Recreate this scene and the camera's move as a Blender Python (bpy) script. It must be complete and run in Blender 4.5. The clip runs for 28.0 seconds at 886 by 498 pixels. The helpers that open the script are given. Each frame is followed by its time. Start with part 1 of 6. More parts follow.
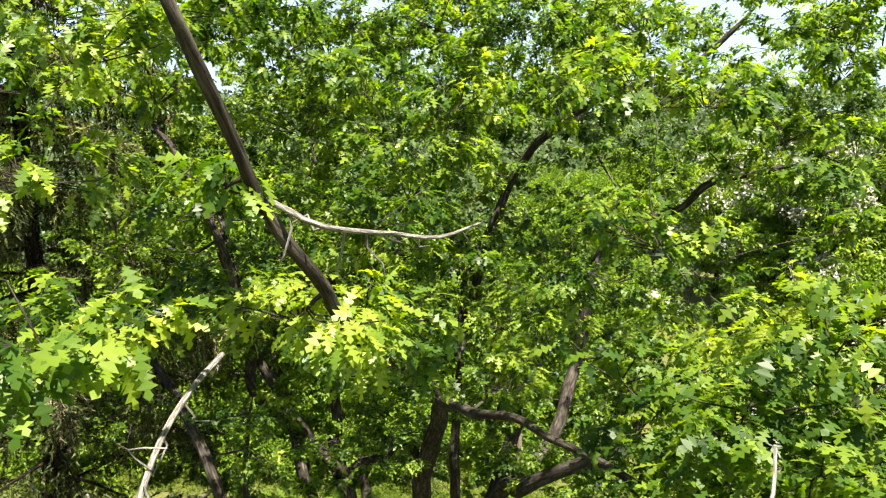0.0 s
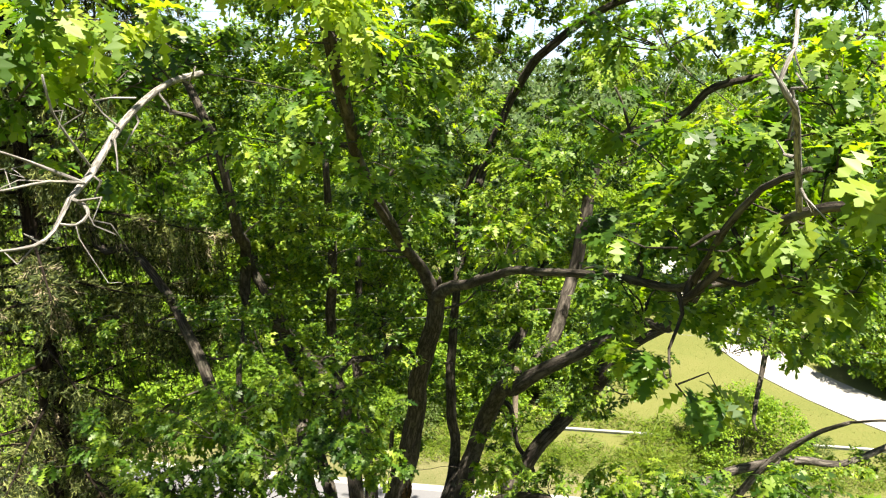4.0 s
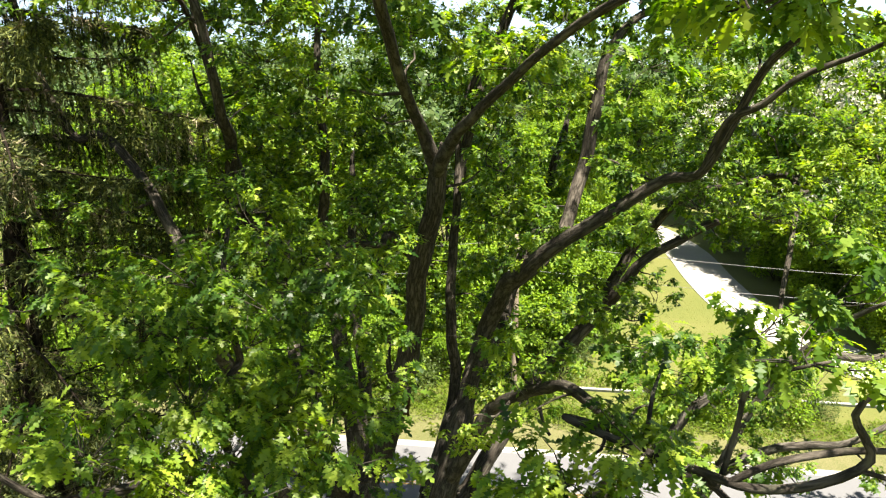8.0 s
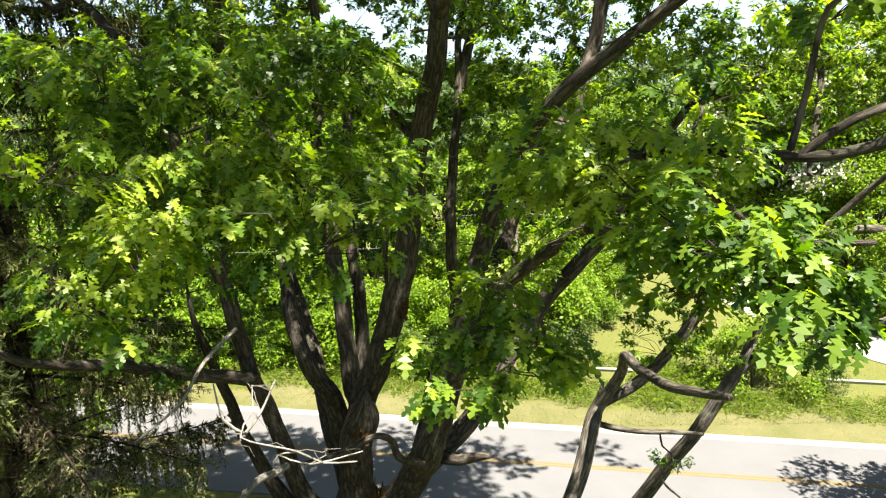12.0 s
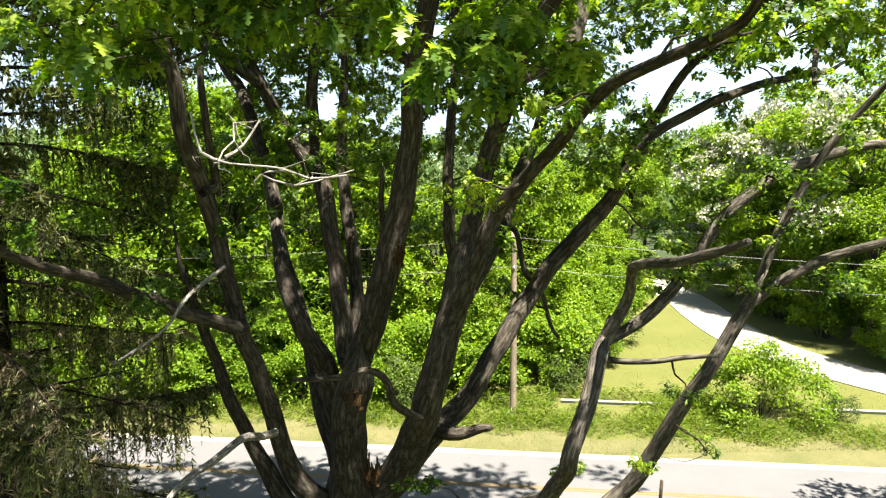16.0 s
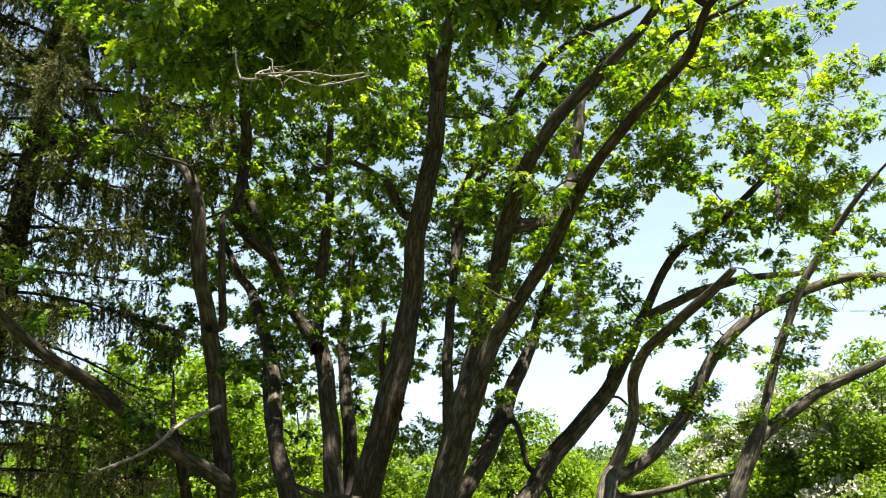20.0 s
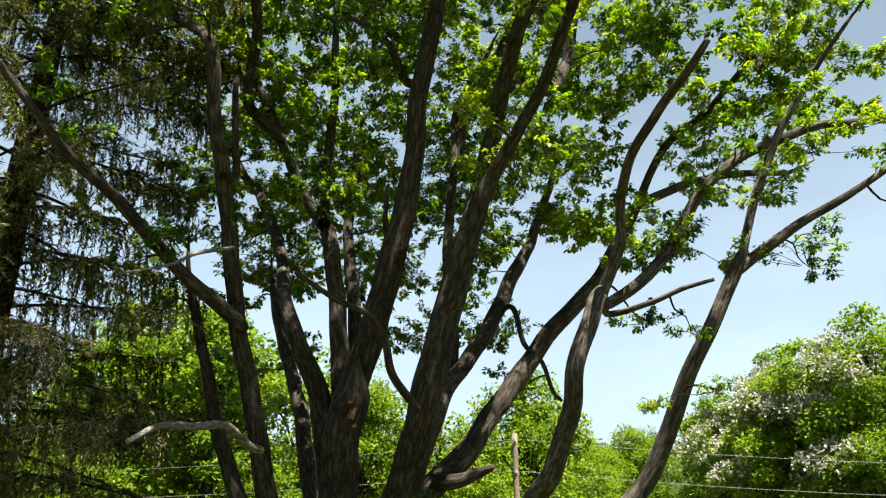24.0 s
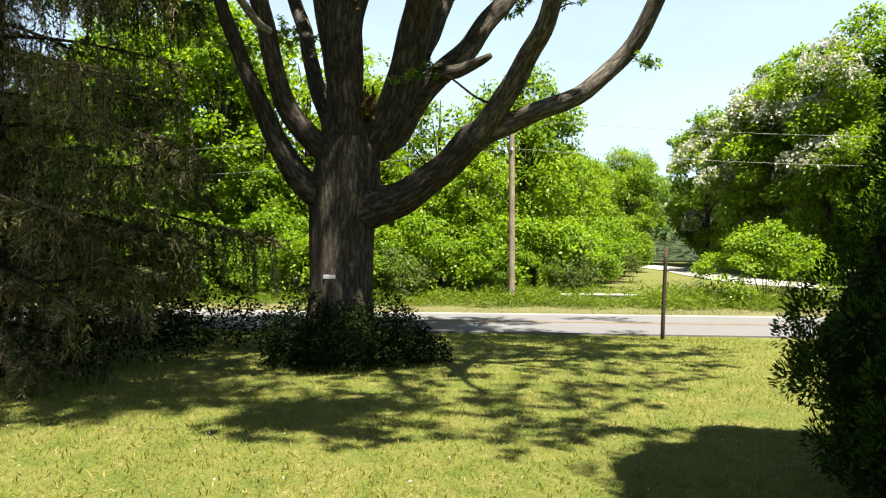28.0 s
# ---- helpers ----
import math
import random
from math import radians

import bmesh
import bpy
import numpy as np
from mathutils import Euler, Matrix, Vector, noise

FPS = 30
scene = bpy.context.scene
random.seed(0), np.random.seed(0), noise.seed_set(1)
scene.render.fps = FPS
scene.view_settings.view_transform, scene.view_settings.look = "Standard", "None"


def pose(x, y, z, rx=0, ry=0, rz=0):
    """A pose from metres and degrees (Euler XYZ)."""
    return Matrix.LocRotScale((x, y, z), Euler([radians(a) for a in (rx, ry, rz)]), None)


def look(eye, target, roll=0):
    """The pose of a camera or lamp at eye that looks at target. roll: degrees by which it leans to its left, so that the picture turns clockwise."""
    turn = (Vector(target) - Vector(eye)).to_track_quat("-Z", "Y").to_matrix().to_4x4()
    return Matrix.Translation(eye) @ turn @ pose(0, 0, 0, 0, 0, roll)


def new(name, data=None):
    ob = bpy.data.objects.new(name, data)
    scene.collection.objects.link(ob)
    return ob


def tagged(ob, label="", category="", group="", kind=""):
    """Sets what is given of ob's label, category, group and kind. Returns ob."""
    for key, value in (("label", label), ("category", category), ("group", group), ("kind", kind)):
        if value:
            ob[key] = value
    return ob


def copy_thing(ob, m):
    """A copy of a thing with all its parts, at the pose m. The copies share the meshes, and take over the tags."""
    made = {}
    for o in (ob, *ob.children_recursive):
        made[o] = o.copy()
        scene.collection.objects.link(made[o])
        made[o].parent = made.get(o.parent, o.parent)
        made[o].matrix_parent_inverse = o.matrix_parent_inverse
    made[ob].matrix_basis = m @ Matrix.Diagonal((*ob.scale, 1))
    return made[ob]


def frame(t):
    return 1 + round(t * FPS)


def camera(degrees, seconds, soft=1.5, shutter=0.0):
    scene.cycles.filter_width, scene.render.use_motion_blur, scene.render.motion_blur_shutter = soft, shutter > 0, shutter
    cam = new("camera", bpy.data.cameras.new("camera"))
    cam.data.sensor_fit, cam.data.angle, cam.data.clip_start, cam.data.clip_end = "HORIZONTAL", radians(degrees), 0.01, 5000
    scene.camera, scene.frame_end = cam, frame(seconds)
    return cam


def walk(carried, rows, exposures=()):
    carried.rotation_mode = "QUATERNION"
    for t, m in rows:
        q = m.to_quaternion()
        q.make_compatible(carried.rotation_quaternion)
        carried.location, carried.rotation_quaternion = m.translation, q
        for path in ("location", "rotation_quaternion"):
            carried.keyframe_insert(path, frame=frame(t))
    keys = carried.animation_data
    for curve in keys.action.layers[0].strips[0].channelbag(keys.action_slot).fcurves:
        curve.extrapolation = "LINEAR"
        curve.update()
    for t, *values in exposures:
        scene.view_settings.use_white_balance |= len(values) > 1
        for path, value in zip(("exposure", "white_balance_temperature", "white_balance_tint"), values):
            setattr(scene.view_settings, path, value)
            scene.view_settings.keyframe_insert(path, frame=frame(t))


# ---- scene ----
cam = camera(63.0, 28.0, soft=1.2)
PATH = [
    (0, (0.095, 0.222, 18.373), (0.088, 2.192, 18.029), -0.3),
    (0.5, (0.123, 0.216, 18.174), (0.114, 2.186, 17.826), -0.3),
    (1, (0.117, 0.22, 18.028), (0.108, 2.187, 17.667), -0.2),
    (1.5, (0.112, 0.232, 17.889), (0.103, 2.198, 17.52), -0.0),
    (2, (0.118, 0.228, 17.727), (0.108, 2.191, 17.348), -0.1),
    (2.5, (0.122, 0.224, 17.565), (0.115, 2.186, 17.175), -0.0),
    (3, (0.123, 0.213, 17.413), (0.116, 2.172, 17.014), 0.1),
    (3.5, (0.12, 0.218, 17.257), (0.116, 2.176, 16.85), 0.1),
    (5.5, (0.118, 0.058, 16.662), (0.118, 2.005, 16.205), -0.1),
    (6, (0.101, 0.112, 16.395), (0.102, 2.059, 15.938), -0.0),
    (6.5, (0.072, 0.225, 16.115), (0.077, 2.173, 15.662), 0.1),
    (7, (0.049, 0.393, 15.84), (0.058, 2.341, 15.387), 0.3),
    (7.5, (0.048, 0.55, 15.533), (0.057, 2.499, 15.085), 0.2),
    (8, (0.026, 0.745, 15.234), (0.037, 2.694, 14.787), 0.0),
    (8.5, (0.021, 0.991, 14.95), (0.032, 2.94, 14.503), -0.1),
    (9, (-0.002, 1.286, 14.644), (0.012, 3.237, 14.205), -0.2),
    (9.5, (-0.042, 1.371, 14.308), (-0.024, 3.324, 13.875), -0.1),
    (10, (-0.087, 1.371, 13.989), (-0.065, 3.324, 13.563), -0.1),
    (10.5, (-0.087, 1.257, 13.689), (-0.064, 3.213, 13.275), 0.0),
    (11, (-0.107, 1.19, 13.387), (-0.078, 3.149, 12.983), 0.0),
    (11.5, (-0.108, 1.129, 13.113), (-0.077, 3.089, 12.714), -0.0),
    (12, (-0.07, 1.095, 12.792), (-0.045, 3.058, 12.408), -0.0),
    (12.5, (-0.059, 1.134, 12.499), (-0.034, 3.097, 12.119), -0.1),
    (14.5, (-0.083, 1.192, 11.463), (-0.05, 3.157, 11.091), -0.4),
    (15, (-0.106, 1.188, 11.181), (-0.071, 3.153, 10.809), -0.4),
    (15.5, (-0.092, 1.177, 10.832), (-0.058, 3.146, 10.481), -0.3),
    (16, (-0.086, 1.181, 10.481), (-0.052, 3.174, 10.309), -0.2),
    (16.5, (-0.07, 1.184, 10.16), (-0.037, 3.183, 10.204), 0.0),
    (17, (-0.072, 1.193, 9.788), (-0.038, 3.173, 10.068), 0.1),
    (17.5, (-0.077, 1.171, 9.427), (-0.043, 3.104, 9.939), 0.1),
    (18, (-0.093, 1.166, 9.11), (-0.059, 3.051, 9.775), 0.1),
    (18.5, (-0.102, 1.179, 8.738), (-0.068, 3.061, 9.414), 0.0),
    (19, (-0.103, 1.178, 8.386), (-0.066, 3.058, 9.067), 0.0),
    (19.5, (-0.099, 1.167, 8.027), (-0.063, 3.045, 8.713), 0.0),
    (20, (-0.112, 1.155, 7.711), (-0.075, 3.034, 8.396), 0.1),
    (20.5, (-0.097, 1.148, 7.4), (-0.06, 3.027, 8.084), 0.3),
    (21, (-0.086, 1.137, 7.1), (-0.05, 3.017, 7.784), 0.3),
    (21.5, (-0.076, 1.164, 6.787), (-0.042, 3.043, 7.472), 0.3),
    (23.5, (-0.082, 1.346, 5.459), (-0.048, 3.222, 6.151), 0.4),
    (24, (-0.104, 1.353, 5.109), (-0.068, 3.228, 5.806), 0.2),
    (24.5, (-0.123, 1.363, 4.764), (-0.084, 3.234, 5.469), -0.0),
    (25, (-0.119, 1.353, 4.402), (-0.079, 3.223, 5.111), 0.0),
    (25.5, (-0.098, 1.331, 4.081), (-0.059, 3.201, 4.789), 0.1),
    (26, (-0.086, 1.292, 3.731), (-0.047, 3.168, 4.424), 0.2),
    (26.5, (-0.096, 1.254, 3.362), (-0.055, 3.145, 4.009), 0.2),
    (27, (-0.114, 1.169, 3.001), (-0.073, 3.106, 3.499), 0.1),
    (27.5, (-0.111, 1.149, 2.621), (-0.07, 3.131, 2.888), 0.1),
    (28, (-0.125, 1.227, 2.261), (-0.081, 3.227, 2.278), 0.1),
]
walk(cam, [(t, look(eye, target, roll)) for t, eye, target, roll in PATH], [(0, 2.5, 6900, 10), (4, 2.67, 6900, 9), (9, 2.75, 6900, 8), (16, 2.84, 6900, 8), (18, 2.68, 6900, 8), (20, 2.62, 6900, 8), (24, 2.25, 6900, 8), (27, 2.24, 6900, 8), (28, 2.48, 6900, 8)])

# ---- light ----
SUN_EL, SUN_AZ = 66.0, 150.0          # degrees; azimuth clockwise from +y
to_sun = Vector((math.cos(radians(SUN_EL)) * math.sin(radians(SUN_AZ)), math.cos(radians(SUN_EL)) * math.cos(radians(SUN_AZ)), math.sin(radians(SUN_EL))))
world = bpy.data.worlds.new("world")
scene.world = world
world.use_nodes = True
wn = world.node_tree
sky = wn.nodes.new("ShaderNodeTexSky")
sky.sky_type, sky.sun_disc = "NISHITA", False
sky.sun_elevation, sky.sun_rotation = radians(SUN_EL), radians(SUN_AZ)
sky.air_density, sky.dust_density, sky.ozone_density = 1.0, 1.2, 1.0
# thin bright cloud drawn over the blue
way = wn.nodes.new("ShaderNodeTexCoord")
squash = wn.nodes.new("ShaderNodeMapping")
squash.inputs["Scale"].default_value = (1.0, 1.0, 3.0)
wn.links.new(way.outputs["Generated"], squash.inputs[0])
cloud = wn.nodes.new("ShaderNodeTexNoise")
cloud.inputs["Scale"].default_value, cloud.inputs["Detail"].default_value, cloud.inputs["Roughness"].default_value = 1.8, 6.0, 0.55
wn.links.new(squash.outputs[0], cloud.inputs[0])
cover = wn.nodes.new("ShaderNodeMapRange")
cover.inputs[1].default_value, cover.inputs[2].default_value, cover.inputs[3].default_value, cover.inputs[4].default_value = 0.42, 0.78, 0.0, 0.16
wn.links.new(cloud.outputs[0], cover.inputs[0])
veil = wn.nodes.new("ShaderNodeMix")
veil.data_type = "RGBA"
veil.inputs[7].default_value = (11.6, 15.2, 19.2, 1)
# haze thickens toward the horizon
upness = wn.nodes.new("ShaderNodeSeparateXYZ")
wn.links.new(way.outputs["Generated"], upness.inputs[0])
haze = wn.nodes.new("ShaderNodeMapRange")
haze.interpolation_type = "SMOOTHSTEP"
haze.inputs[1].default_value, haze.inputs[2].default_value, haze.inputs[3].default_value, haze.inputs[4].default_value = 0.04, 1.0, 0.6, 0.0
wn.links.new(upness.outputs[2], haze.inputs[0])
both = wn.nodes.new("ShaderNodeMath")
both.operation, both.use_clamp = "ADD", True
wn.links.new(cover.outputs[0], both.inputs[0])
wn.links.new(haze.outputs[0], both.inputs[1])
wn.links.new(both.outputs[0], veil.inputs[0])
wn.links.new(sky.outputs[0], veil.inputs[6])
wn.links.new(veil.outputs[2], wn.nodes["Background"].inputs[0])
wn.nodes["Background"].inputs[1].default_value = 0.0185
sun = new("sun", bpy.data.lights.new("sun", "SUN"))
sun.data.energy, sun.data.angle, sun.data.color = 5.0, radians(0.6), (1.0, 0.94, 0.83)
sun.matrix_world = look((0, 0, 40), Vector((0, 0, 40)) - to_sun)

# ---- materials ----


def material(name):
    m = bpy.data.materials.new(name)
    m.use_nodes = True
    nt = m.node_tree
    b = nt.nodes["Principled BSDF"]
    return m, nt, b


def node(nt, kind, **sets):
    n = nt.nodes.new(kind)
    for k, v in sets.items():
        n.inputs[k.replace("_", " ")].default_value = v
    return n


def ramp(nt, source, stops):
    n = nt.nodes.new("ShaderNodeValToRGB")
    els = n.color_ramp.elements
    while len(els) < len(stops):
        els.new(0.5)
    for e, (p, c) in zip(els, stops):
        e.position, e.color = p, (*c, 1)
    nt.links.new(source, n.inputs[0])
    return n


def bark(name, dark, mid, light, furrow=9.0, bump=0.6, moss=None):
    m, nt, b = material(name)
    uv = nt.nodes.new("ShaderNodeUVMap")
    mp = nt.nodes.new("ShaderNodeMapping")
    mp.inputs["Scale"].default_value = (furrow, furrow * 0.16, 1)
    nt.links.new(uv.outputs[0], mp.inputs[0])
    warp = node(nt, "ShaderNodeTexNoise", Scale=3.0, Detail=6.0, Roughness=0.65)
    nt.links.new(mp.outputs[0], warp.inputs[0])
    add = nt.nodes.new("ShaderNodeVectorMath")
    add.operation = "ADD"
    nt.links.new(mp.outputs[0], add.inputs[0])
    nt.links.new(warp.outputs["Color"], add.inputs[1])
    vor = node(nt, "ShaderNodeTexVoronoi", Scale=1.6)
    vor.feature = "DISTANCE_TO_EDGE"
    nt.links.new(add.outputs[0], vor.inputs[0])
    geo = nt.nodes.new("ShaderNodeNewGeometry")
    big = node(nt, "ShaderNodeTexNoise", Scale=1.3, Detail=5.0, Roughness=0.6)
    nt.links.new(geo.outputs["Position"], big.inputs[0])
    fine = node(nt, "ShaderNodeTexNoise", Scale=40.0, Detail=4.0)
    nt.links.new(geo.outputs["Position"], fine.inputs[0])
    r = ramp(nt, vor.outputs[0], [(0.0, dark), (0.16, mid), (0.55, light)])
    tone = ramp(nt, big.outputs[0], [(0.3, (0.68, 0.65, 0.63)), (0.5, (0.92, 0.9, 0.88)), (0.72, (1.2, 1.17, 1.14))])
    mul = nt.nodes.new("ShaderNodeMix")
    mul.data_type, mul.blend_type = "RGBA", "MULTIPLY"
    mul.inputs[0].default_value = 1.0
    nt.links.new(r.outputs[0], mul.inputs[6])
    nt.links.new(tone.outputs[0], mul.inputs[7])
    col = mul.outputs[2]
    if moss:
        lich = node(nt, "ShaderNodeTexNoise", Scale=5.0, Detail=6.0, Roughness=0.7)
        nt.links.new(geo.outputs["Position"], lich.inputs[0])
        k = ramp(nt, lich.outputs[0], [(0.54, (0, 0, 0)), (0.68, (0.4, 0.4, 0.4))])
        mx = nt.nodes.new("ShaderNodeMix")
        mx.data_type = "RGBA"
        nt.links.new(k.outputs[0], mx.inputs[0])
        nt.links.new(col, mx.inputs[6])
        mx.inputs[7].default_value = (*moss, 1)
        col = mx.outputs[2]
    nt.links.new(col, b.inputs["Base Color"])
    b.inputs["Roughness"].default_value = 0.92
    b.inputs["Specular IOR Level"].default_value = 0.08
    hm = nt.nodes.new("ShaderNodeMath")
    hm.operation = "MULTIPLY_ADD"
    nt.links.new(fine.outputs[0], hm.inputs[0])
    hm.inputs[1].default_value = 0.25
    nt.links.new(vor.outputs[0], hm.inputs[2])
    bp = node(nt, "ShaderNodeBump", Strength=bump, Distance=0.03)
    nt.links.new(hm.outputs[0], bp.inputs["Height"])
    nt.links.new(bp.outputs[0], b.inputs["Normal"])
    return m


def leafy(name, stops, translucent=0.45, trans_tint=(1.5, 1.35, 0.35), gloss=0.45, scale=0.5, gain=0.9, shine=0.14):
    """Leaf tissue: colour by island and by a slow drift through the crown, light passing through."""
    m, nt, b = material(name)
    geo = nt.nodes.new("ShaderNodeNewGeometry")
    drift = node(nt, "ShaderNodeTexNoise", Scale=scale, Detail=3.0)
    nt.links.new(geo.outputs["Position"], drift.inputs[0])
    mixv = nt.nodes.new("ShaderNodeMath")
    mixv.operation = "MULTIPLY_ADD"
    nt.links.new(geo.outputs["Random Per Island"], mixv.inputs[0])
    mixv.inputs[1].default_value = 0.6
    sub = nt.nodes.new("ShaderNodeMath")
    sub.operation = "MULTIPLY_ADD"
    nt.links.new(drift.outputs[0], sub.inputs[0])
    sub.inputs[1].default_value, sub.inputs[2].default_value = gain, 0.2 - gain / 2
    nt.links.new(sub.outputs[0], mixv.inputs[2])
    r = ramp(nt, mixv.outputs[0], stops)
    nt.links.new(r.outputs[0], b.inputs["Base Color"])
    b.inputs["Roughness"].default_value = gloss
    b.inputs["Specular IOR Level"].default_value = shine
    tr = nt.nodes.new("ShaderNodeBsdfTranslucent")
    tint = nt.nodes.new("ShaderNodeMix")
    tint.data_type, tint.blend_type = "RGBA", "MULTIPLY"
    tint.inputs[0].default_value = 1.0
    nt.links.new(r.outputs[0], tint.inputs[6])
    tint.inputs[7].default_value = (*trans_tint, 1)
    nt.links.new(tint.outputs[2], tr.inputs[0])
    mx = nt.nodes.new("ShaderNodeMixShader")
    mx.inputs[0].default_value = translucent
    nt.links.new(b.outputs[0], mx.inputs[1])
    nt.links.new(tr.outputs[0], mx.inputs[2])
    nt.links.new(mx.outputs[0], nt.nodes["Material Output"].inputs[0])
    return m


def mottled(name, stops, scale=1.0, fine=30.0, rough=0.9, bump=0.3, dist=0.02, second=None):
    m, nt, b = material(name)
    geo = nt.nodes.new("ShaderNodeNewGeometry")
    a = node(nt, "ShaderNodeTexNoise", Scale=scale, Detail=8.0, Roughness=0.65)
    c = node(nt, "ShaderNodeTexNoise", Scale=fine, Detail=5.0, Roughness=0.7)
    nt.links.new(geo.outputs["Position"], a.inputs[0])
    nt.links.new(geo.outputs["Position"], c.inputs[0])
    mm = nt.nodes.new("ShaderNodeMath")
    mm.operation = "MULTIPLY_ADD"
    nt.links.new(c.outputs[0], mm.inputs[0])
    mm.inputs[1].default_value = 0.6
    h = nt.nodes.new("ShaderNodeMath")
    h.operation = "MULTIPLY"
    h.inputs[1].default_value = 0.4
    nt.links.new(a.outputs[0], h.inputs[0])
    nt.links.new(h.outputs[0], mm.inputs[2])
    r = ramp(nt, mm.outputs[0], stops)
    nt.links.new(r.outputs[0], b.inputs["Base Color"])
    b.inputs["Roughness"].default_value = rough
    b.inputs["Specular IOR Level"].default_value = 0.25
    bp = node(nt, "ShaderNodeBump", Strength=bump, Distance=dist)
    nt.links.new(c.outputs[0], bp.inputs["Height"])
    nt.links.new(bp.outputs[0], b.inputs["Normal"])
    return m


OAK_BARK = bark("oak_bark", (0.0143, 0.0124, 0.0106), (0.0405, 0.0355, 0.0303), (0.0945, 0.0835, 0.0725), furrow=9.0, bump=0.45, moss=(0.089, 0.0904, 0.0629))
# brighter copy of oak_bark: sunlight put into the colour of the right limbs
SUNLIT_BARK = bark("sunlit_oak_bark", (0.0215, 0.0192, 0.0168), (0.066, 0.0595, 0.0525), (0.155, 0.142, 0.127), furrow=9.0, bump=0.45, moss=(0.155, 0.155, 0.122))
DEAD_WOOD = bark("dead_wood", (0.061, 0.058, 0.0549), (0.182, 0.173, 0.163), (0.32, 0.309, 0.294), furrow=20, bump=0.3)
TORN_WOOD = bark("torn_wood", (0.0224, 0.0135, 0.00673), (0.0721, 0.0426, 0.0202), (0.135, 0.0898, 0.0449), furrow=16, bump=0.8)
# near-black greens: the shade under the trees is put into this leaf colour
SHADE_TONED_LEAF = leafy("shade_toned_leaf", [(0.1, (0.00224, 0.00494, 0.00112)), (0.5, (0.00404, 0.00986, 0.0018)), (0.9, (0.0135, 0.026, 0.00404))], translucent=0.2, gloss=0.75, shine=0.05)
SPRUCE_BARK = bark("spruce_bark", (0.00673, 0.00494, 0.00359), (0.0202, 0.0152, 0.0117), (0.0381, 0.0305, 0.0233), furrow=6)
FAR_BARK = bark("far_bark", (0.018, 0.0157, 0.0135), (0.0449, 0.0381, 0.0314), (0.0898, 0.0809, 0.0673), furrow=6)
OAK_LEAF = leafy("oak_leaf", [(0.1, (0.0117, 0.0331, 0.00447)), (0.4, (0.0453, 0.0965, 0.0107)), (0.7, (0.125, 0.183, 0.0189)), (0.95, (0.198, 0.248, 0.0322))], translucent=0.5, trans_tint=(1.9, 2.0, 0.3), gloss=0.42, scale=0.7, gain=1.7, shine=0.25)
WOOD_LEAF = leafy("woodland_leaf", [(0.1, (0.0363, 0.0725, 0.00685)), (0.5, (0.0887, 0.158, 0.012)), (0.9, (0.168, 0.238, 0.0222))], translucent=0.45, trans_tint=(1.8, 1.75, 0.3), scale=0.12)
PALE_LEAF = leafy("pale_shrub_leaf", [(0.1, (0.0269, 0.0471, 0.0107)), (0.5, (0.0404, 0.0673, 0.0135)), (0.9, (0.0642, 0.0877, 0.0242))], translucent=0.35, scale=0.3)
# distance haze is put into this bluer leaf colour
HAZED_LEAF = leafy("hazed_leaf", [(0.1, (0.0224, 0.0449, 0.0126)), (0.5, (0.0381, 0.0651, 0.0171)), (0.9, (0.0583, 0.085, 0.0247))], translucent=0.2, scale=0.05)
NEEDLE = leafy("spruce_needle", [(0.1, (0.00682, 0.012, 0.00422)), (0.5, (0.038, 0.052, 0.0155)), (0.95, (0.175, 0.192, 0.06))], translucent=0.28, gloss=0.7, scale=0.8)
BROWN_NEEDLE = leafy("dry_spruce_twig", [(0.1, (0.027, 0.021, 0.013)), (0.5, (0.092, 0.077, 0.045)), (0.9, (0.26, 0.225, 0.15))], translucent=0.1, gloss=0.8)
CEDAR = leafy("cedar_scale_leaf", [(0.1, (0.00437, 0.0109, 0.0022)), (0.5, (0.0117, 0.0306, 0.00437)), (0.95, (0.051, 0.0948, 0.0102))], translucent=0.2, gloss=0.6, scale=1.5, shine=0.04)
GRASS = leafy("grass_blade", [(0.1, (0.0589, 0.0951, 0.0107)), (0.5, (0.105, 0.134, 0.018)), (0.85, (0.196, 0.171, 0.0494))], translucent=0.35, gloss=0.6, scale=0.5)
TALL_GRASS = leafy("meadow_grass", [(0.1, (0.0381, 0.0561, 0.00673)), (0.5, (0.0673, 0.0782, 0.0135)), (0.9, (0.103, 0.0945, 0.0314))], translucent=0.35, gloss=0.6, scale=0.3)
BLOSSOM = leafy("white_blossom", [(0.1, (0.269, 0.269, 0.216)), (0.9, (0.359, 0.359, 0.314))], translucent=0.3, trans_tint=(1, 1, 0.9))
LAWN = mottled("lawn", [(0.3, (0.0224, 0.0408, 0.00522)), (0.43, (0.056, 0.0814, 0.00847)), (0.54, (0.104, 0.106, 0.0183)), (0.64, (0.189, 0.155, 0.0717))], scale=2.4, fine=26.0, bump=1.0, dist=0.06)
FIELD = mottled("field", [(0.25, (0.0337, 0.0494, 0.00809)), (0.5, (0.0651, 0.0707, 0.0157)), (0.8, (0.103, 0.0898, 0.0359))], scale=0.25, fine=9.0, bump=0.5, dist=0.05)
MOWN = mottled("mown_verge", [(0.28, (0.0337, 0.0471, 0.00986)), (0.48, (0.0628, 0.0637, 0.0224)), (0.7, (0.112, 0.0966, 0.0516))], scale=0.6, fine=14.0, bump=0.5, dist=0.04)
WEED_LEAF = leafy("verge_weed", [(0.1, (0.0361, 0.067, 0.00516)), (0.5, (0.067, 0.111, 0.00829)), (0.9, (0.113, 0.145, 0.0181))], translucent=0.4, scale=0.5)
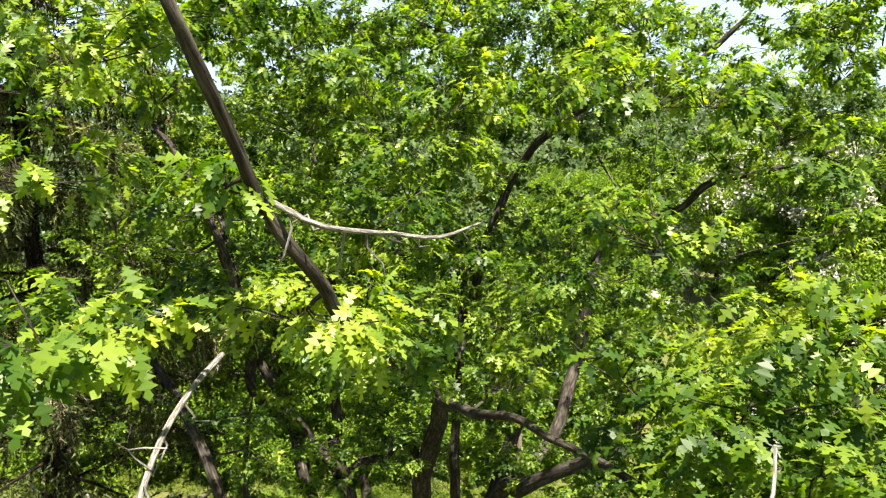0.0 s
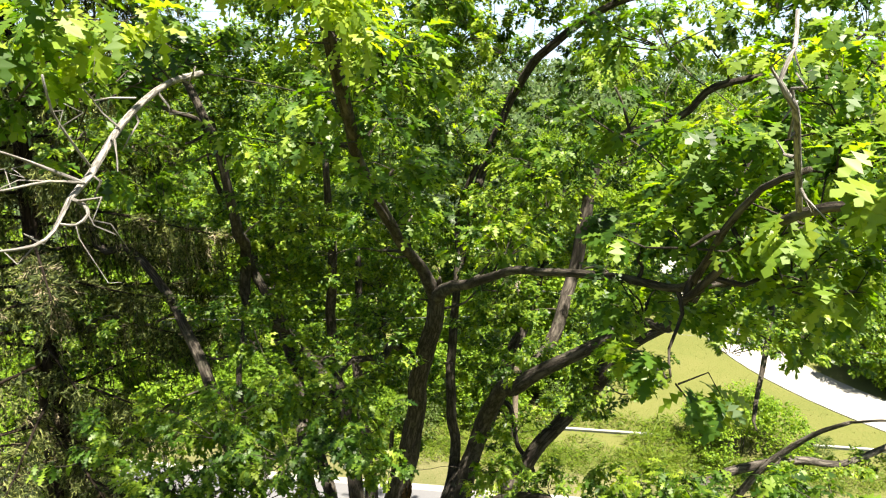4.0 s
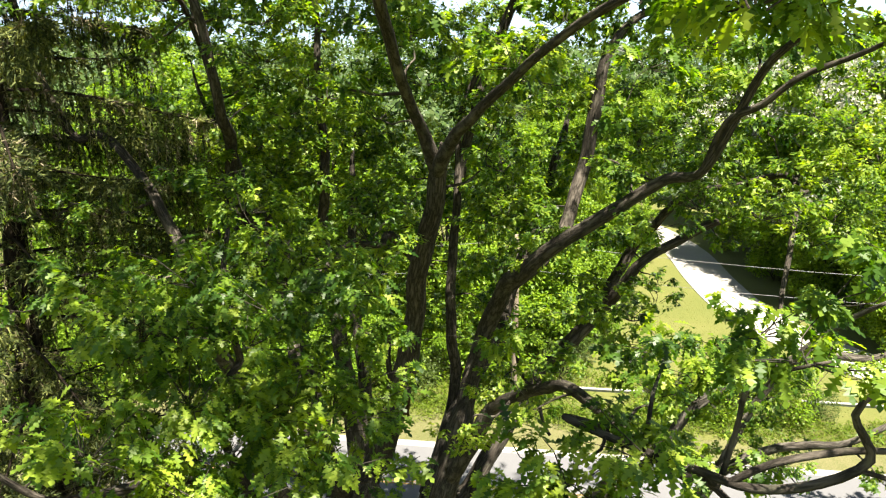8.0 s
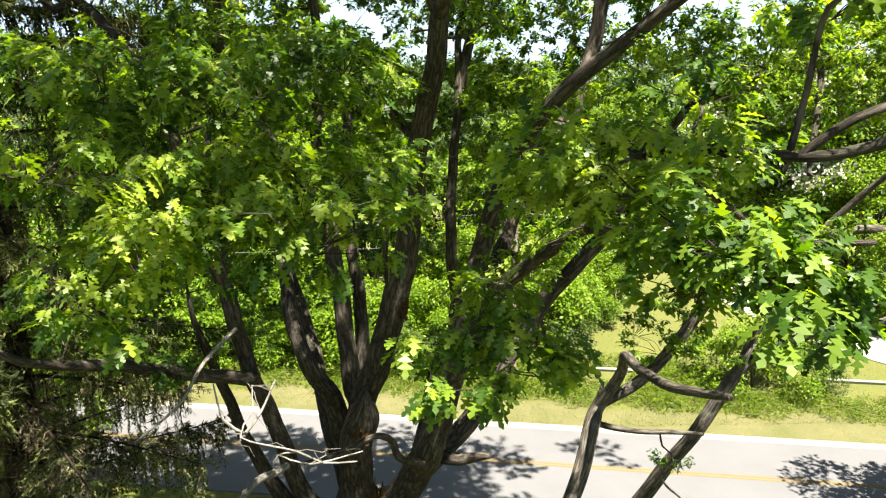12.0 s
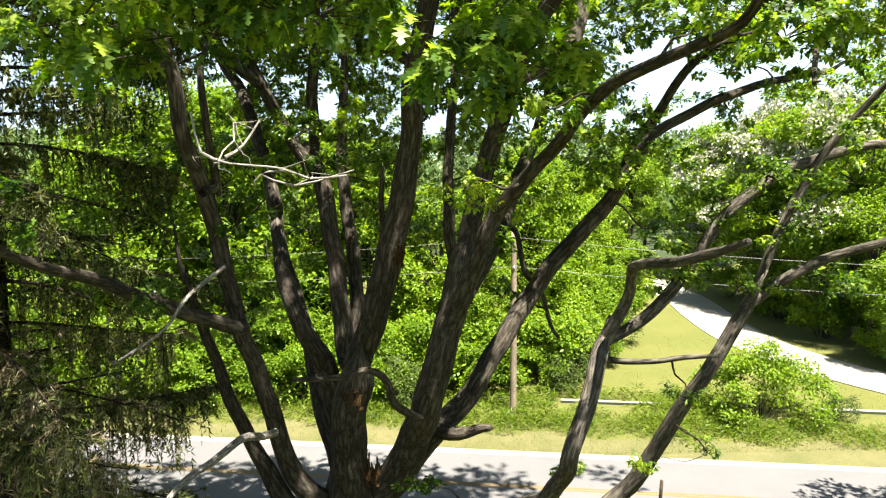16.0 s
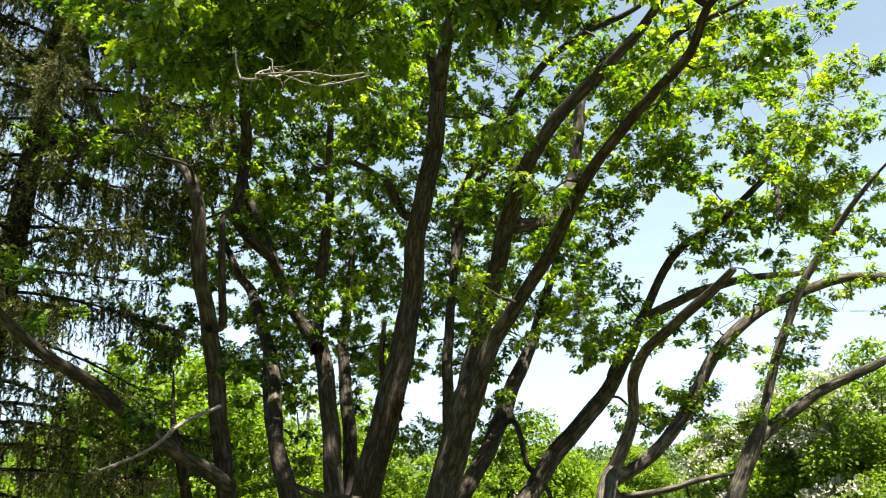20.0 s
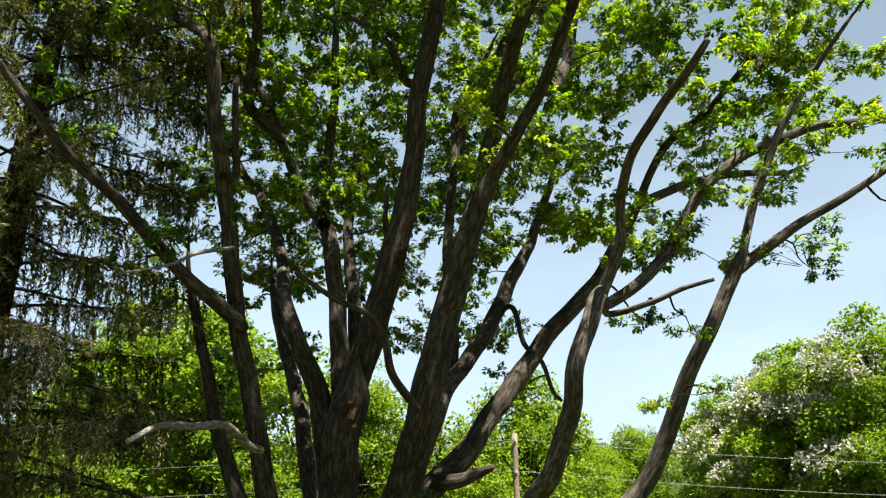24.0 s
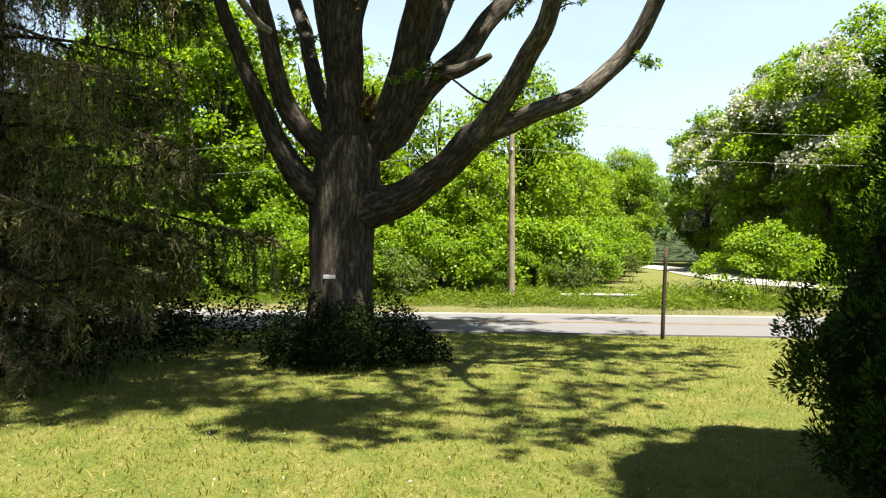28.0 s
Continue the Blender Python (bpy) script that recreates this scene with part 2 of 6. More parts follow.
FOREST_FLOOR = mottled("forest_floor", [(0.3, (0.00986, 0.0202, 0.00539)), (0.7, (0.0224, 0.0359, 0.00986))], scale=0.1, fine=1.0)
ASPHALT = mottled("weathered_asphalt", [(0.2, (0.0583, 0.0583, 0.0628)), (0.5, (0.083, 0.083, 0.0891)), (0.8, (0.107, 0.107, 0.112))], scale=0.35, fine=60.0, bump=0.25, dist=0.008)
GRAVEL = mottled("pale_gravel", [(0.2, (0.137, 0.13, 0.118)), (0.5, (0.191, 0.183, 0.168)), (0.8, (0.237, 0.229, 0.214))], scale=0.6, fine=25.0, bump=0.5, dist=0.02)
YELLOW = mottled("yellow_line", [(0.3, (0.0972, 0.0668, 0.0269)), (0.6, (0.135, 0.0891, 0.0269)), (0.8, (0.148, 0.103, 0.0431))], scale=2.0, fine=30.0)
POLE_WOOD = bark("pole_wood", (0.0986, 0.0809, 0.0628), (0.18, 0.148, 0.112), (0.233, 0.202, 0.162), furrow=25, bump=0.2)
POST_WOOD = bark("post_wood", (0.018, 0.0143, 0.0117), (0.0404, 0.0337, 0.0269), (0.0673, 0.0583, 0.0449), furrow=25, bump=0.3)
WHITE_PAINT = mottled("white_paint", [(0.3, (0.204, 0.204, 0.199)), (0.7, (0.286, 0.286, 0.28))], scale=3.0, fine=40.0, rough=0.6, bump=0.05)
WIRE = mottled("wire", [(0.3, (0.1, 0.1, 0.1)), (0.7, (0.15, 0.15, 0.15))], rough=0.5)
METAL = mottled("galvanised_steel", [(0.3, (0.4, 0.41, 0.42)), (0.7, (0.52, 0.53, 0.54))], rough=0.45)
METAL.node_tree.nodes["Principled BSDF"].inputs["Metallic"].default_value = 0.8

# ---- mesh helpers ----
rng = np.random.default_rng(7)


def mesh_object(name, verts, loops, sizes, mat, parent=None, label="", uvs=None, smooth=True):
    """One mesh object from flat arrays: corner indices and the number of corners of each face."""
    verts, loops, sizes = np.asarray(verts, np.float32).reshape(-1, 3), np.asarray(loops, np.int32).ravel(), np.asarray(sizes, np.int32).ravel()
    me = bpy.data.meshes.new(name)
    me.vertices.add(len(verts))
    me.vertices.foreach_set("co", verts.ravel())
    me.loops.add(len(loops))
    me.loops.foreach_set("vertex_index", loops)
    me.polygons.add(len(sizes))
    me.polygons.foreach_set("loop_start", np.concatenate([[0], np.cumsum(sizes)[:-1]]).astype(np.int32))
    me.polygons.foreach_set("use_smooth", np.full(len(sizes), smooth))
    if uvs is not None:
        me.uv_layers.new(name="UVMap").data.foreach_set("uv", np.asarray(uvs, np.float32)[loops].ravel())
    me.update(calc_edges=True)
    me.materials.append(mat)
    ob = new(name, me)
    if parent:
        ob.parent = parent
    if label:
        ob["label"] = label
    return ob


def thing(name, at=(0, 0, 0), **tags):
    ob = new(name)
    ob.location = at
    ob.empty_display_size = 0.3
    return tagged(ob, **tags)


def part(name, bm, mat, parent, label=""):
    me = bpy.data.meshes.new(name)
    bm.to_mesh(me)
    bm.free()
    me.materials.append(mat)
    ob = new(name, me)
    ob.parent = parent
    if label:
        ob["label"] = label
    return ob


def spline(points, step):
    """A smooth run through rows of x, y, z, radius."""
    p = np.asarray(points, float)
    q = np.vstack([2 * p[0] - p[1], p, 2 * p[-1] - p[-2]])
    out = []
    for i in range(1, len(q) - 2):
        n = max(2, int(np.linalg.norm(q[i + 1, :3] - q[i, :3]) / step))
        t = np.linspace(0, 1, n, endpoint=False)[:, None]
        a, b, c, d = q[i - 1], q[i], q[i + 1], q[i + 2]
        out.append(0.5 * (2 * b + (c - a) * t + (2 * a - 5 * b + 4 * c - d) * t**2 + (3 * b - a - 3 * c + d) * t**3))
    out = np.vstack(out + [p[-1:]])
    out[:, 3] = np.maximum(out[:, 3], 0.004)
    return out


class Tubes:
    """Gathers tubes into one mesh."""

    def __init__(self):
        self.v, self.l, self.s, self.u, self.n = [], [], [], [], 0

    def add(self, run, sides=8, knots=0.0, seed=0.0, flare=None):
        run = np.asarray(run, float)
        c, r = run[:, :3], run[:, 3]
        t = np.gradient(c, axis=0)
        t /= np.linalg.norm(t, axis=1, keepdims=True) + 1e-9
        ref = np.array([0.31, 0.95, 0.05]) if abs(t[0, 1]) < 0.8 else np.array([1.0, 0.1, 0.0])
        a = np.cross(t, ref)
        a /= np.linalg.norm(a, axis=1, keepdims=True) + 1e-9
        b = np.cross(t, a)
        ang = np.linspace(0, 2 * np.pi, sides + 1)
        ln = np.concatenate([[0], np.cumsum(np.linalg.norm(np.diff(c, axis=0), axis=1))])
        rad = np.repeat(r[:, None], sides + 1, 1)
        if knots:
            w = np.zeros_like(rad)
            for k in range(1, 4):
                w += np.sin(k * ang[None] + seed * k * 1.7 + ln[:, None] * (0.7 + 0.5 * k)) * np.sin(ln[:, None] * (1.3 + k) + seed * 2.1 * k) / k
            rad = rad * (1 + knots * w)
        if flare is not None:
            rad = rad * flare(ln[:, None], ang[None])
        v = c[:, None] + rad[..., None] * (np.cos(ang)[None, :, None] * a[:, None] + np.sin(ang)[None, :, None] * b[:, None])
        u = np.stack([ang[None] / (2 * np.pi) * np.round(2 * np.pi * max(r.mean(), 0.02) * 9) / 9 + 0 * ln[:, None], np.repeat(ln[:, None], sides + 1, 1)], -1)
        m, k = len(c), sides + 1
        i, j = np.meshgrid(np.arange(m - 1), np.arange(sides), indexing="ij")
        f = np.stack([i * k + j, i * k + j + 1, (i + 1) * k + j + 1, (i + 1) * k + j], -1).reshape(-1, 4) + self.n
        self.v.append(v.reshape(-1, 3))
        self.u.append(u.reshape(-1, 2))
        self.l.append(f.ravel())
        self.s.append(np.full(len(f), 4))
        cap = self.n + (m - 1) * k + np.arange(sides)
        self.l.append(cap)
        self.s.append([sides])
        self.n += m * k

    def build(self, name, mat, parent=None, label=""):
        return mesh_object(name, np.vstack(self.v), np.concatenate(self.l), np.concatenate(self.s), mat, parent, label, np.vstack(self.u))


def blade(stations, bend=0.0):
    """A leaf outline, pointing along y: rows of place along it and half width. Returns points and faces."""
    pts, faces = [(0, 0, 0)], []
    for s, w in stations:
        z = -bend * s * s
        pts += [(-w, s, z + 0.12 * w), (w, s, z + 0.12 * w)]
    pts.append((0, 1, -bend))
    faces.append((0, 2, 1))
    for i in range(len(stations) - 1):
        faces.append((1 + 2 * i, 2 + 2 * i, 4 + 2 * i, 3 + 2 * i))
    n = 2 * len(stations)
    faces.append((n - 1, n, n + 1))
    return np.array(pts, float), faces


LOBED = blade([(0.17, 0.025), (0.27, 0.15), (0.31, 0.045), (0.47, 0.26), (0.52, 0.05), (0.7, 0.27), (0.75, 0.06), (0.89, 0.13)], 0.3)
LOBED_MID = blade([(0.3, 0.17), (0.42, 0.06), (0.64, 0.27), (0.76, 0.08)], 0.25)
LOBED_FAR = blade([(0.36, 0.2), (0.7, 0.23)], 0.2)
OVAL = blade([(0.3, 0.26), (0.68, 0.24)], 0.2)
NARROW = blade([(0.4, 0.07)], 0.25)
NEEDLE_TUFT = (np.array([(-0.15, 0, 0), (0.15, 0, 0), (0, 1, -0.1)]), [(0, 1, 2)])
DIAMOND = blade([(0.5, 0.3)], 0.1)
SCALE_LEAF = blade([(0.55, 0.17)], 0.1)
TWIGLET = (np.array([(-0.05, 0, 0), (0.05, 0, 0), (0, 1, -0.1)]), [(0, 1, 2)])


def scatter(template, at, heading, normal, size):
    """Copies of a leaf as flat arrays: base points, the way each points, its upper side, its length."""
    tv, tf = template
    y = heading / (np.linalg.norm(heading, axis=1, keepdims=True) + 1e-9)
    x = np.cross(y, normal)
    x /= np.linalg.norm(x, axis=1, keepdims=True) + 1e-9
    z = np.cross(x, y)
    n, k = len(at), len(tv)
    v = at[:, None] + size[:, None, None] * (tv[None, :, 0:1] * x[:, None] + tv[None, :, 1:2] * y[:, None] + tv[None, :, 2:3] * z[:, None])
    base = np.concatenate([np.array(f) for f in tf])
    sizes = np.array([len(f) for f in tf])
    loops = (base[None] + (np.arange(n) * k)[:, None]).ravel()
    return v.reshape(-1, 3), loops, np.tile(sizes, n)


def leaf_mesh(name, parts_, mat, parent, label=""):
    v, l, s, n = [], [], [], 0
    for a, b, c in parts_:
        v.append(a)
        l.append(b + n)
        s.append(c)
        n += len(a)
    return mesh_object(name, np.vstack(v), np.concatenate(l), np.concatenate(s), mat, parent, label)


def unit(n):
    d = rng.normal(size=(n, 3))
    return d / np.linalg.norm(d, axis=1, keepdims=True)


# ---- ground ----
def ROAD_Y(x):
    return 25.6 - 0.155 * (x - 3.0)


def height(x, y):
    """The lie of the land."""
    x, y = np.asarray(x, float), np.asarray(y, float)
    d = y - ROAD_Y(x)
    lawn = 0.3 * np.clip((-d - 3.6) / 5.0, 0, 1) + 0.04 * np.sin(x * 0.7) * np.sin(y * 0.55) * np.clip((-d - 5) / 4, 0, 1)
    bank = 0.32 * np.clip((d - 3.6) / 4.5, 0, 1) + 1.4 * np.clip((d - 8) / 60, 0, 1)
    hill = 20 * np.clip((np.hypot(x, y) - 110) / 160, 0, 1) ** 1.3 * (y > 0)
    return np.where(d < 0, lawn, bank) + hill - 0.03


def ground():
    gx = np.concatenate([-np.geomspace(1200, 30, 40), np.linspace(-29, 35, 129), np.geomspace(36, 1200, 40)])
    gy = np.concatenate([-np.geomspace(1200, 12, 30), np.linspace(-11, 62, 147), np.geomspace(63, 1200, 44)])
    X, Y = np.meshgrid(gx, gy, indexing="ij")
    Z = height(X, Y)
    n, m = X.shape
    i, j = np.meshgrid(np.arange(n - 1), np.arange(m - 1), indexing="ij")
    f = np.stack([i * m + j, (i + 1) * m + j, (i + 1) * m + j + 1, i * m + j + 1], -1).reshape(-1, 4)
    ob = mesh_object("ground", np.stack([X, Y, Z], -1), f.ravel(), np.full(len(f), 4), LAWN)
    ob.data.materials.append(FIELD)
    ob.data.materials.append(MOWN)
    ob.data.materials.append(FOREST_FLOOR)
    d = (Y - ROAD_Y(X))[:-1, :-1] + 0.35 * np.sin(X[:-1, :-1] * 1.1)
    c = np.where(d > 5.2, 1, np.where(d > 0, 2, 0))
    c = np.where((d > 5.2) & (np.hypot(X, Y)[:-1, :-1] > 88), 3, c).ravel()
    ob.data.polygons.foreach_set("material_index", c.astype(np.int32))
    return tagged(ob, "uneven mown lawn falling to the road, meadow bank beyond", "ground", kind="structure")


def ribbon(name, line, width, z, mat, label, category="road", thick=0.06):
    """A strip with thickness along a line of x, y."""
    p = np.array(line, float)
    t = np.gradient(p, axis=0)
    t /= np.linalg.norm(t, axis=1, keepdims=True)
    nrm = np.stack([-t[:, 1], t[:, 0]], -1)
    w = np.broadcast_to(np.asarray(width, float), (len(p),))[:, None]
    a, b = p - nrm * w / 2, p + nrm * w / 2
    za, zb = z(a[:, 0], a[:, 1]), z(b[:, 0], b[:, 1])
    v = []
    for k in range(len(p)):
        v += [(*a[k], za[k]), (*b[k], zb[k]), (*b[k], zb[k] - thick), (*a[k], za[k] - thick)]
    f = []
    for k in range(len(p) - 1):
        o, q = 4 * k, 4 * k + 4
        f += [(o, q, q + 1, o + 1), (o + 1, q + 1, q + 2, o + 2), (o + 2, q + 2, q + 3, o + 3), (o + 3, q + 3, q, o)]
    ob = mesh_object(name, v, np.array(f).ravel(), np.full(len(f), 4), mat, smooth=False)
    return tagged(ob, label, category, kind="structure")


ground()
road_line = [(x, ROAD_Y(x)) for x in np.linspace(-140, 140, 90)]
ribbon("road", road_line, 6.8, lambda x, y: 0 * x + 0.02, ASPHALT, "sun-bleached grey asphalt two-lane country road")
for off in (-0.09, 0.09):
    ribbon("yellow_line", [(x, y + off) for x, y in road_line], 0.1, lambda x, y: 0 * x + 0.026, YELLOW, "worn yellow centre line on the asphalt", "road marking", 0.003)
for side in (3.2,):
    ribbon("shoulder", [(x, y + side) for x, y in road_line], 0.5, lambda x, y: 0 * x + 0.027, GRAVEL, "thin pale gravel shoulder along the asphalt", "shoulder", 0.03)
drive_line = spline([(33, 27.0, 0, 1), (28.2, 30.6, 0, 1), (24.7, 34.8, 0, 1), (22.6, 38.5, 0, 1), (21.2, 42.5, 0, 1), (20.6, 47.0, 0, 1), (20.9, 53, 0, 1), (21.8, 63, 0, 1), (20.4, 74, 0, 1), (15, 90, 0, 1)], 1.2)[:, :2]
ribbon("driveway", drive_line - np.array([0.5, 0.0]), 3.7, lambda x, y: height(x, y) + 0.05, GRAVEL, "pale gravel driveway climbing from the road", "driveway")

# ---- the great oak ----
oak = thing("oak_tree", (-1.75, 15.2, 0.25), label="massive old spreading oak with many grey furrowed limbs, lawn round it", category="tree")
OAK_AT = np.array([-1.75, 15.2, 0.25])
limb_nodes, limb_count = [], [0]


def root_flare(ln, ang):
    low = np.exp(-ln / 0.55)
    return 1 + low * (0.42 + 0.28 * np.sin(5 * ang + 0.6) + 0.16 * np.sin(3 * ang + 2.0)) + 0.04 * np.sin(7 * ang + ln * 1.5) + 0.03 * np.sin(4 * ang - ln * 2.2)


t = Tubes()
t.add(spline([(-1.78, 15.2, -0.15, 0.68), (-1.78, 15.2, 0.6, 0.66), (-1.79, 15.2, 1.5, 0.61), (-1.78, 15.2, 2.5, 0.59), (-1.7, 15.2, 3.4, 0.64), (-1.66, 15.15, 4.2, 0.6), (-1.64, 14.95, 4.9, 0.42)], 0.12), 48, 0.03, 1.0, root_flare)
trunk = t.build("trunk", OAK_BARK, oak, "thick grey-brown trunk with furrowed bark and flared roots")
trunk.location = -OAK_AT


def limb(*nodes, mat=None, name="limb", label="", knots=0.04):
    limb_count[0] += 1
    seed = limb_count[0] * 1.37
    run = spline(nodes, 0.14 if nodes[0][3] > 0.1 else 0.09)
    ln = np.concatenate([[0], np.cumsum(np.linalg.norm(np.diff(run[:, :3], axis=0), axis=1))])
    w = np.minimum(run[:, 3], 0.12) * 0.14
    for ax in range(3):
        run[:, ax] += w * (np.sin(ln * (1.4 + 0.5 * math.sin(seed)) + seed + ax * 2) + 0.6 * np.sin(ln * 5.1 + seed * 2 + ax)) * np.minimum(1, ln / 0.8)
    tb = Tubes()
    r0 = nodes[0][3]
    tb.add(run, 20 if r0 > 0.15 else 12 if r0 > 0.05 else 7, knots, seed)
    ob = tb.build(name, mat or OAK_BARK, oak, label)
    ob.location = -OAK_AT
    if mat in (None, SUNLIT_BARK):
        limb_nodes.append(run)
    return ob


def dead(*nodes):
    """A bleached branch with broken side twigs."""
    ob = limb(*[(x, y, z, r * 0.8) for x, y, z, r in nodes], mat=DEAD_WOOD, name="dead_branch", label="bare bleached dead branch", knots=0.14)
    r = np.random.default_rng(limb_count[0])
    run = spline(nodes, 0.1)
    tb = Tubes()
    for k in range(2, len(run) - 1, 2):
        p, w = run[k], min(run[k, 3] * 0.5, 0.007)
        d = r.normal(size=3) * [1, 0.6, 1] + (run[k + 1, :3] - run[k - 1, :3]) * 3
        d *= r.uniform(0.07, 0.26) / np.linalg.norm(d)
        tb.add(np.array([(*p[:3], w), (*(p[:3] + d * 0.35 + r.normal(size=3) * 0.02), w * 0.8), (*(p[:3] + d * 0.65 + r.normal(size=3) * 0.035), w * 0.6), (*(p[:3] + d), w * 0.3)]), 4)
    tw = tb.build("dead_twig", DEAD_WOOD, ob)
    tw["kind"] = "stuff"
    return ob


limb((-2.1, 15.19, 3.36, 0.327), (-2.6, 14.98, 3.77, 0.246), (-3.08, 14.74, 4.72, 0.189), (-3.41, 14.5, 5.57, 0.145), (-3.75, 14.24, 6.49, 0.122), (-3.93, 13.94, 7.44, 0.100), (-4.23, 13.63, 8.6, 0.081), (-4.36, 13.5, 9.22, 0.045), (-4.4, 13.37, 9.94, 0.012))
limb((-1.89, 15.21, 4.08, 0.251), (-2.36, 14.81, 4.5, 0.222), (-2.76, 14.63, 5.09, 0.198), (-2.96, 14.47, 5.85, 0.176), (-3.18, 13.98, 7.1, 0.160), (-3.33, 13.44, 8.07, 0.148), (-3.59, 12.72, 10.1, 0.134), (-3.65, 11.82, 11.19, 0.115), (-3.76, 11.45, 12.45, 0.099), (-4.82, 12.53, 13.74, 0.077), (-5.57, 12.9, 14.39, 0.070), (-6.13, 13.08, 14.37, 0.071), (-6.73, 13.23, 15.57, 0.073), (-7.15, 13.38, 17.17, 0.070), (-7.26, 13.42, 17.72, 0.039), (-7.3, 13.46, 18.36, 0.012))
limb((-3.34, 13.42, 8.15, 0.125), (-3.29, 13.07, 8.15, 0.125), (-3.98, 11.91, 8.7, 0.106), (-4.46, 10.8, 9.24, 0.090), (-4.87, 9.93, 9.57, 0.069), (-5.13, 9.23, 9.95, 0.050), (-5.85, 8.81, 10.86, 0.036), (-5.99, 8.73, 11.1, 0.020), (-6.05, 8.65, 11.44, 0.012))
limb((-1.78, 15.2, 4.5, 0.260), (-1.75, 15.1, 5.2, 0.260), (-1.95, 14.9, 6.3, 0.230), (-2.1, 14.54, 7.18, 0.197), (-2.46, 14.04, 8.1, 0.154), (-2.8, 14.49, 8.9, 0.140), (-3.26, 15.9, 10.31, 0.131), (-3.9, 17.17, 11.71, 0.132), (-4.39, 17.98, 12.69, 0.125), (-4.88, 18.34, 13.34, 0.098), (-5.56, 18.52, 14.62, 0.073), (-5.78, 18.58, 15.16, 0.040), (-5.92, 18.64, 15.79, 0.012))
limb((-1.75, 15.4, 4, 0.200), (-2.1, 15.9, 4.9, 0.190), (-2.45, 16.3, 5.9, 0.170), (-2.8, 17, 7.15, 0.160), (-3.3, 17.7, 8.4, 0.140), (-3.9, 18.6, 10, 0.110), (-4.12, 18.94, 10.78, 0.061), (-4.27, 19.27, 11.66, 0.012))
limb((-1.67, 15.21, 4.08, 0.382), (-1.63, 14.65, 5.11, 0.346), (-1.59, 14.15, 6.35, 0.323), (-1.43, 13.9, 7.11, 0.307), (-1.36, 13.79, 7.44, 0.138), (-1.31, 13.72, 7.67, 0.020))
limb((-1.46, 13.95, 6.96, 0.256), (-1.47, 14.38, 7.14, 0.256), (-1.1, 13.77, 8.15, 0.242), (-0.73, 13.39, 9.63, 0.235), (-0.42, 13.03, 11.03, 0.181), (-0.31, 12.39, 12.17, 0.168), (-0.09, 11.82, 13.22, 0.153), (0.01, 11.05, 14.02, 0.125), (0.04, 10.81, 14.27, 0.056), (0.06, 10.64, 14.45, 0.020))
limb((0.01, 11.05, 14.02, 0.125), (-0.23, 10.23, 14.75, 0.08), (-0.38, 9.2, 15.2, 0.068), (-0.49, 8, 15.77, 0.062), (-0.52, 6.8, 16.2, 0.056), (-0.51, 5.6, 16.62, 0.044), (-0.43, 4.4, 17.02, 0.037), (-0.4, 3.7, 17.3, 0.034), (-0.425, 3.3, 17.66, 0.031), (-0.51, 3.07, 17.87, 0.029), (-0.62, 2.99, 18.07, 0.028), (-0.66, 2.85, 18.29, 0.025), (-0.7, 2.65, 18.53, 0.026), (-0.75, 2.45, 18.8, 0.02))
dead((-0.6, 3.03, 18.08, 0.017), (-0.5, 2.98, 18.04, 0.016), (-0.37, 2.97, 17.98, 0.015), (-0.155, 3.66, 17.85, 0.014), (0.06, 3.85, 17.8, 0.012), (0.3, 4.0, 17.86, 0.007))
limb((0.01, 11.05, 14.02, 0.125), (0.13, 10.1, 14.4, 0.090), (0.45, 8.33, 14.98, 0.058), (0.77, 7.33, 15.36, 0.045), (1.01, 6.24, 15.62, 0.035), (1.34, 5.15, 15.86, 0.032), (1.47, 4.26, 16.02, 0.025), (1.4, 3.66, 16.29, 0.021), (1.33, 3.27, 16.54, 0.017), (1.35, 2.97, 16.77, 0.014), (1.39, 2.7, 16.87, 0.012))
limb((-1.18, 15.27, 4.36, 0.384), (-0.71, 14.67, 5.01, 0.326), (-0.38, 13.91, 6.02, 0.298), (-0.16, 12.98, 6.91, 0.257), (0.19, 12.67, 8.16, 0.233), (0.44, 12.66, 9.32, 0.222), (0.51, 12.66, 9.66, 0.100), (0.57, 12.65, 9.91, 0.020))
limb((0.19, 12.67, 8.16, 0.180), (0.71, 13.02, 10.43, 0.163), (0.94, 12.7, 11.35, 0.153), (1.12, 12.04, 12.06, 0.139), (1.3, 11.08, 12.51, 0.119), (1.65, 10.53, 13.03, 0.107), (2.05, 10.16, 13.39, 0.094), (2.5, 9.84, 13.82, 0.085), (2.83, 9.56, 14.09, 0.070), (2.99, 8.77, 14.32, 0.051), (3.19, 8.1, 15.28, 0.045), (3.25, 7.6, 15.58, 0.034), (3.41, 7.18, 15.83, 0.026))
limb((2.99, 8.77, 14.32, 0.051), (3.06, 8.39, 14.85, 0.044), (3.26, 8.09, 15.03, 0.037), (3.47, 7.77, 15.3, 0.032), (3.78, 7.41, 15.49, 0.025), (3.93, 7.04, 15.64, 0.019))
limb((0.19, 12.67, 8.16, 0.150), (0.63, 11.75, 9.52, 0.135), (0.92, 11.44, 10.17, 0.117), (1.29, 10.83, 10.68, 0.096), (1.58, 10.07, 11.15, 0.087), (1.72, 9.25, 11.45, 0.077), (1.93, 8.14, 11.58, 0.061), (2.12, 7.31, 11.63, 0.053), (2.28, 6.74, 11.72, 0.044), (2.32, 6.36, 11.91, 0.037), (2.45, 5.96, 11.88, 0.026), (2.75, 5.6, 11.95, 0.020))
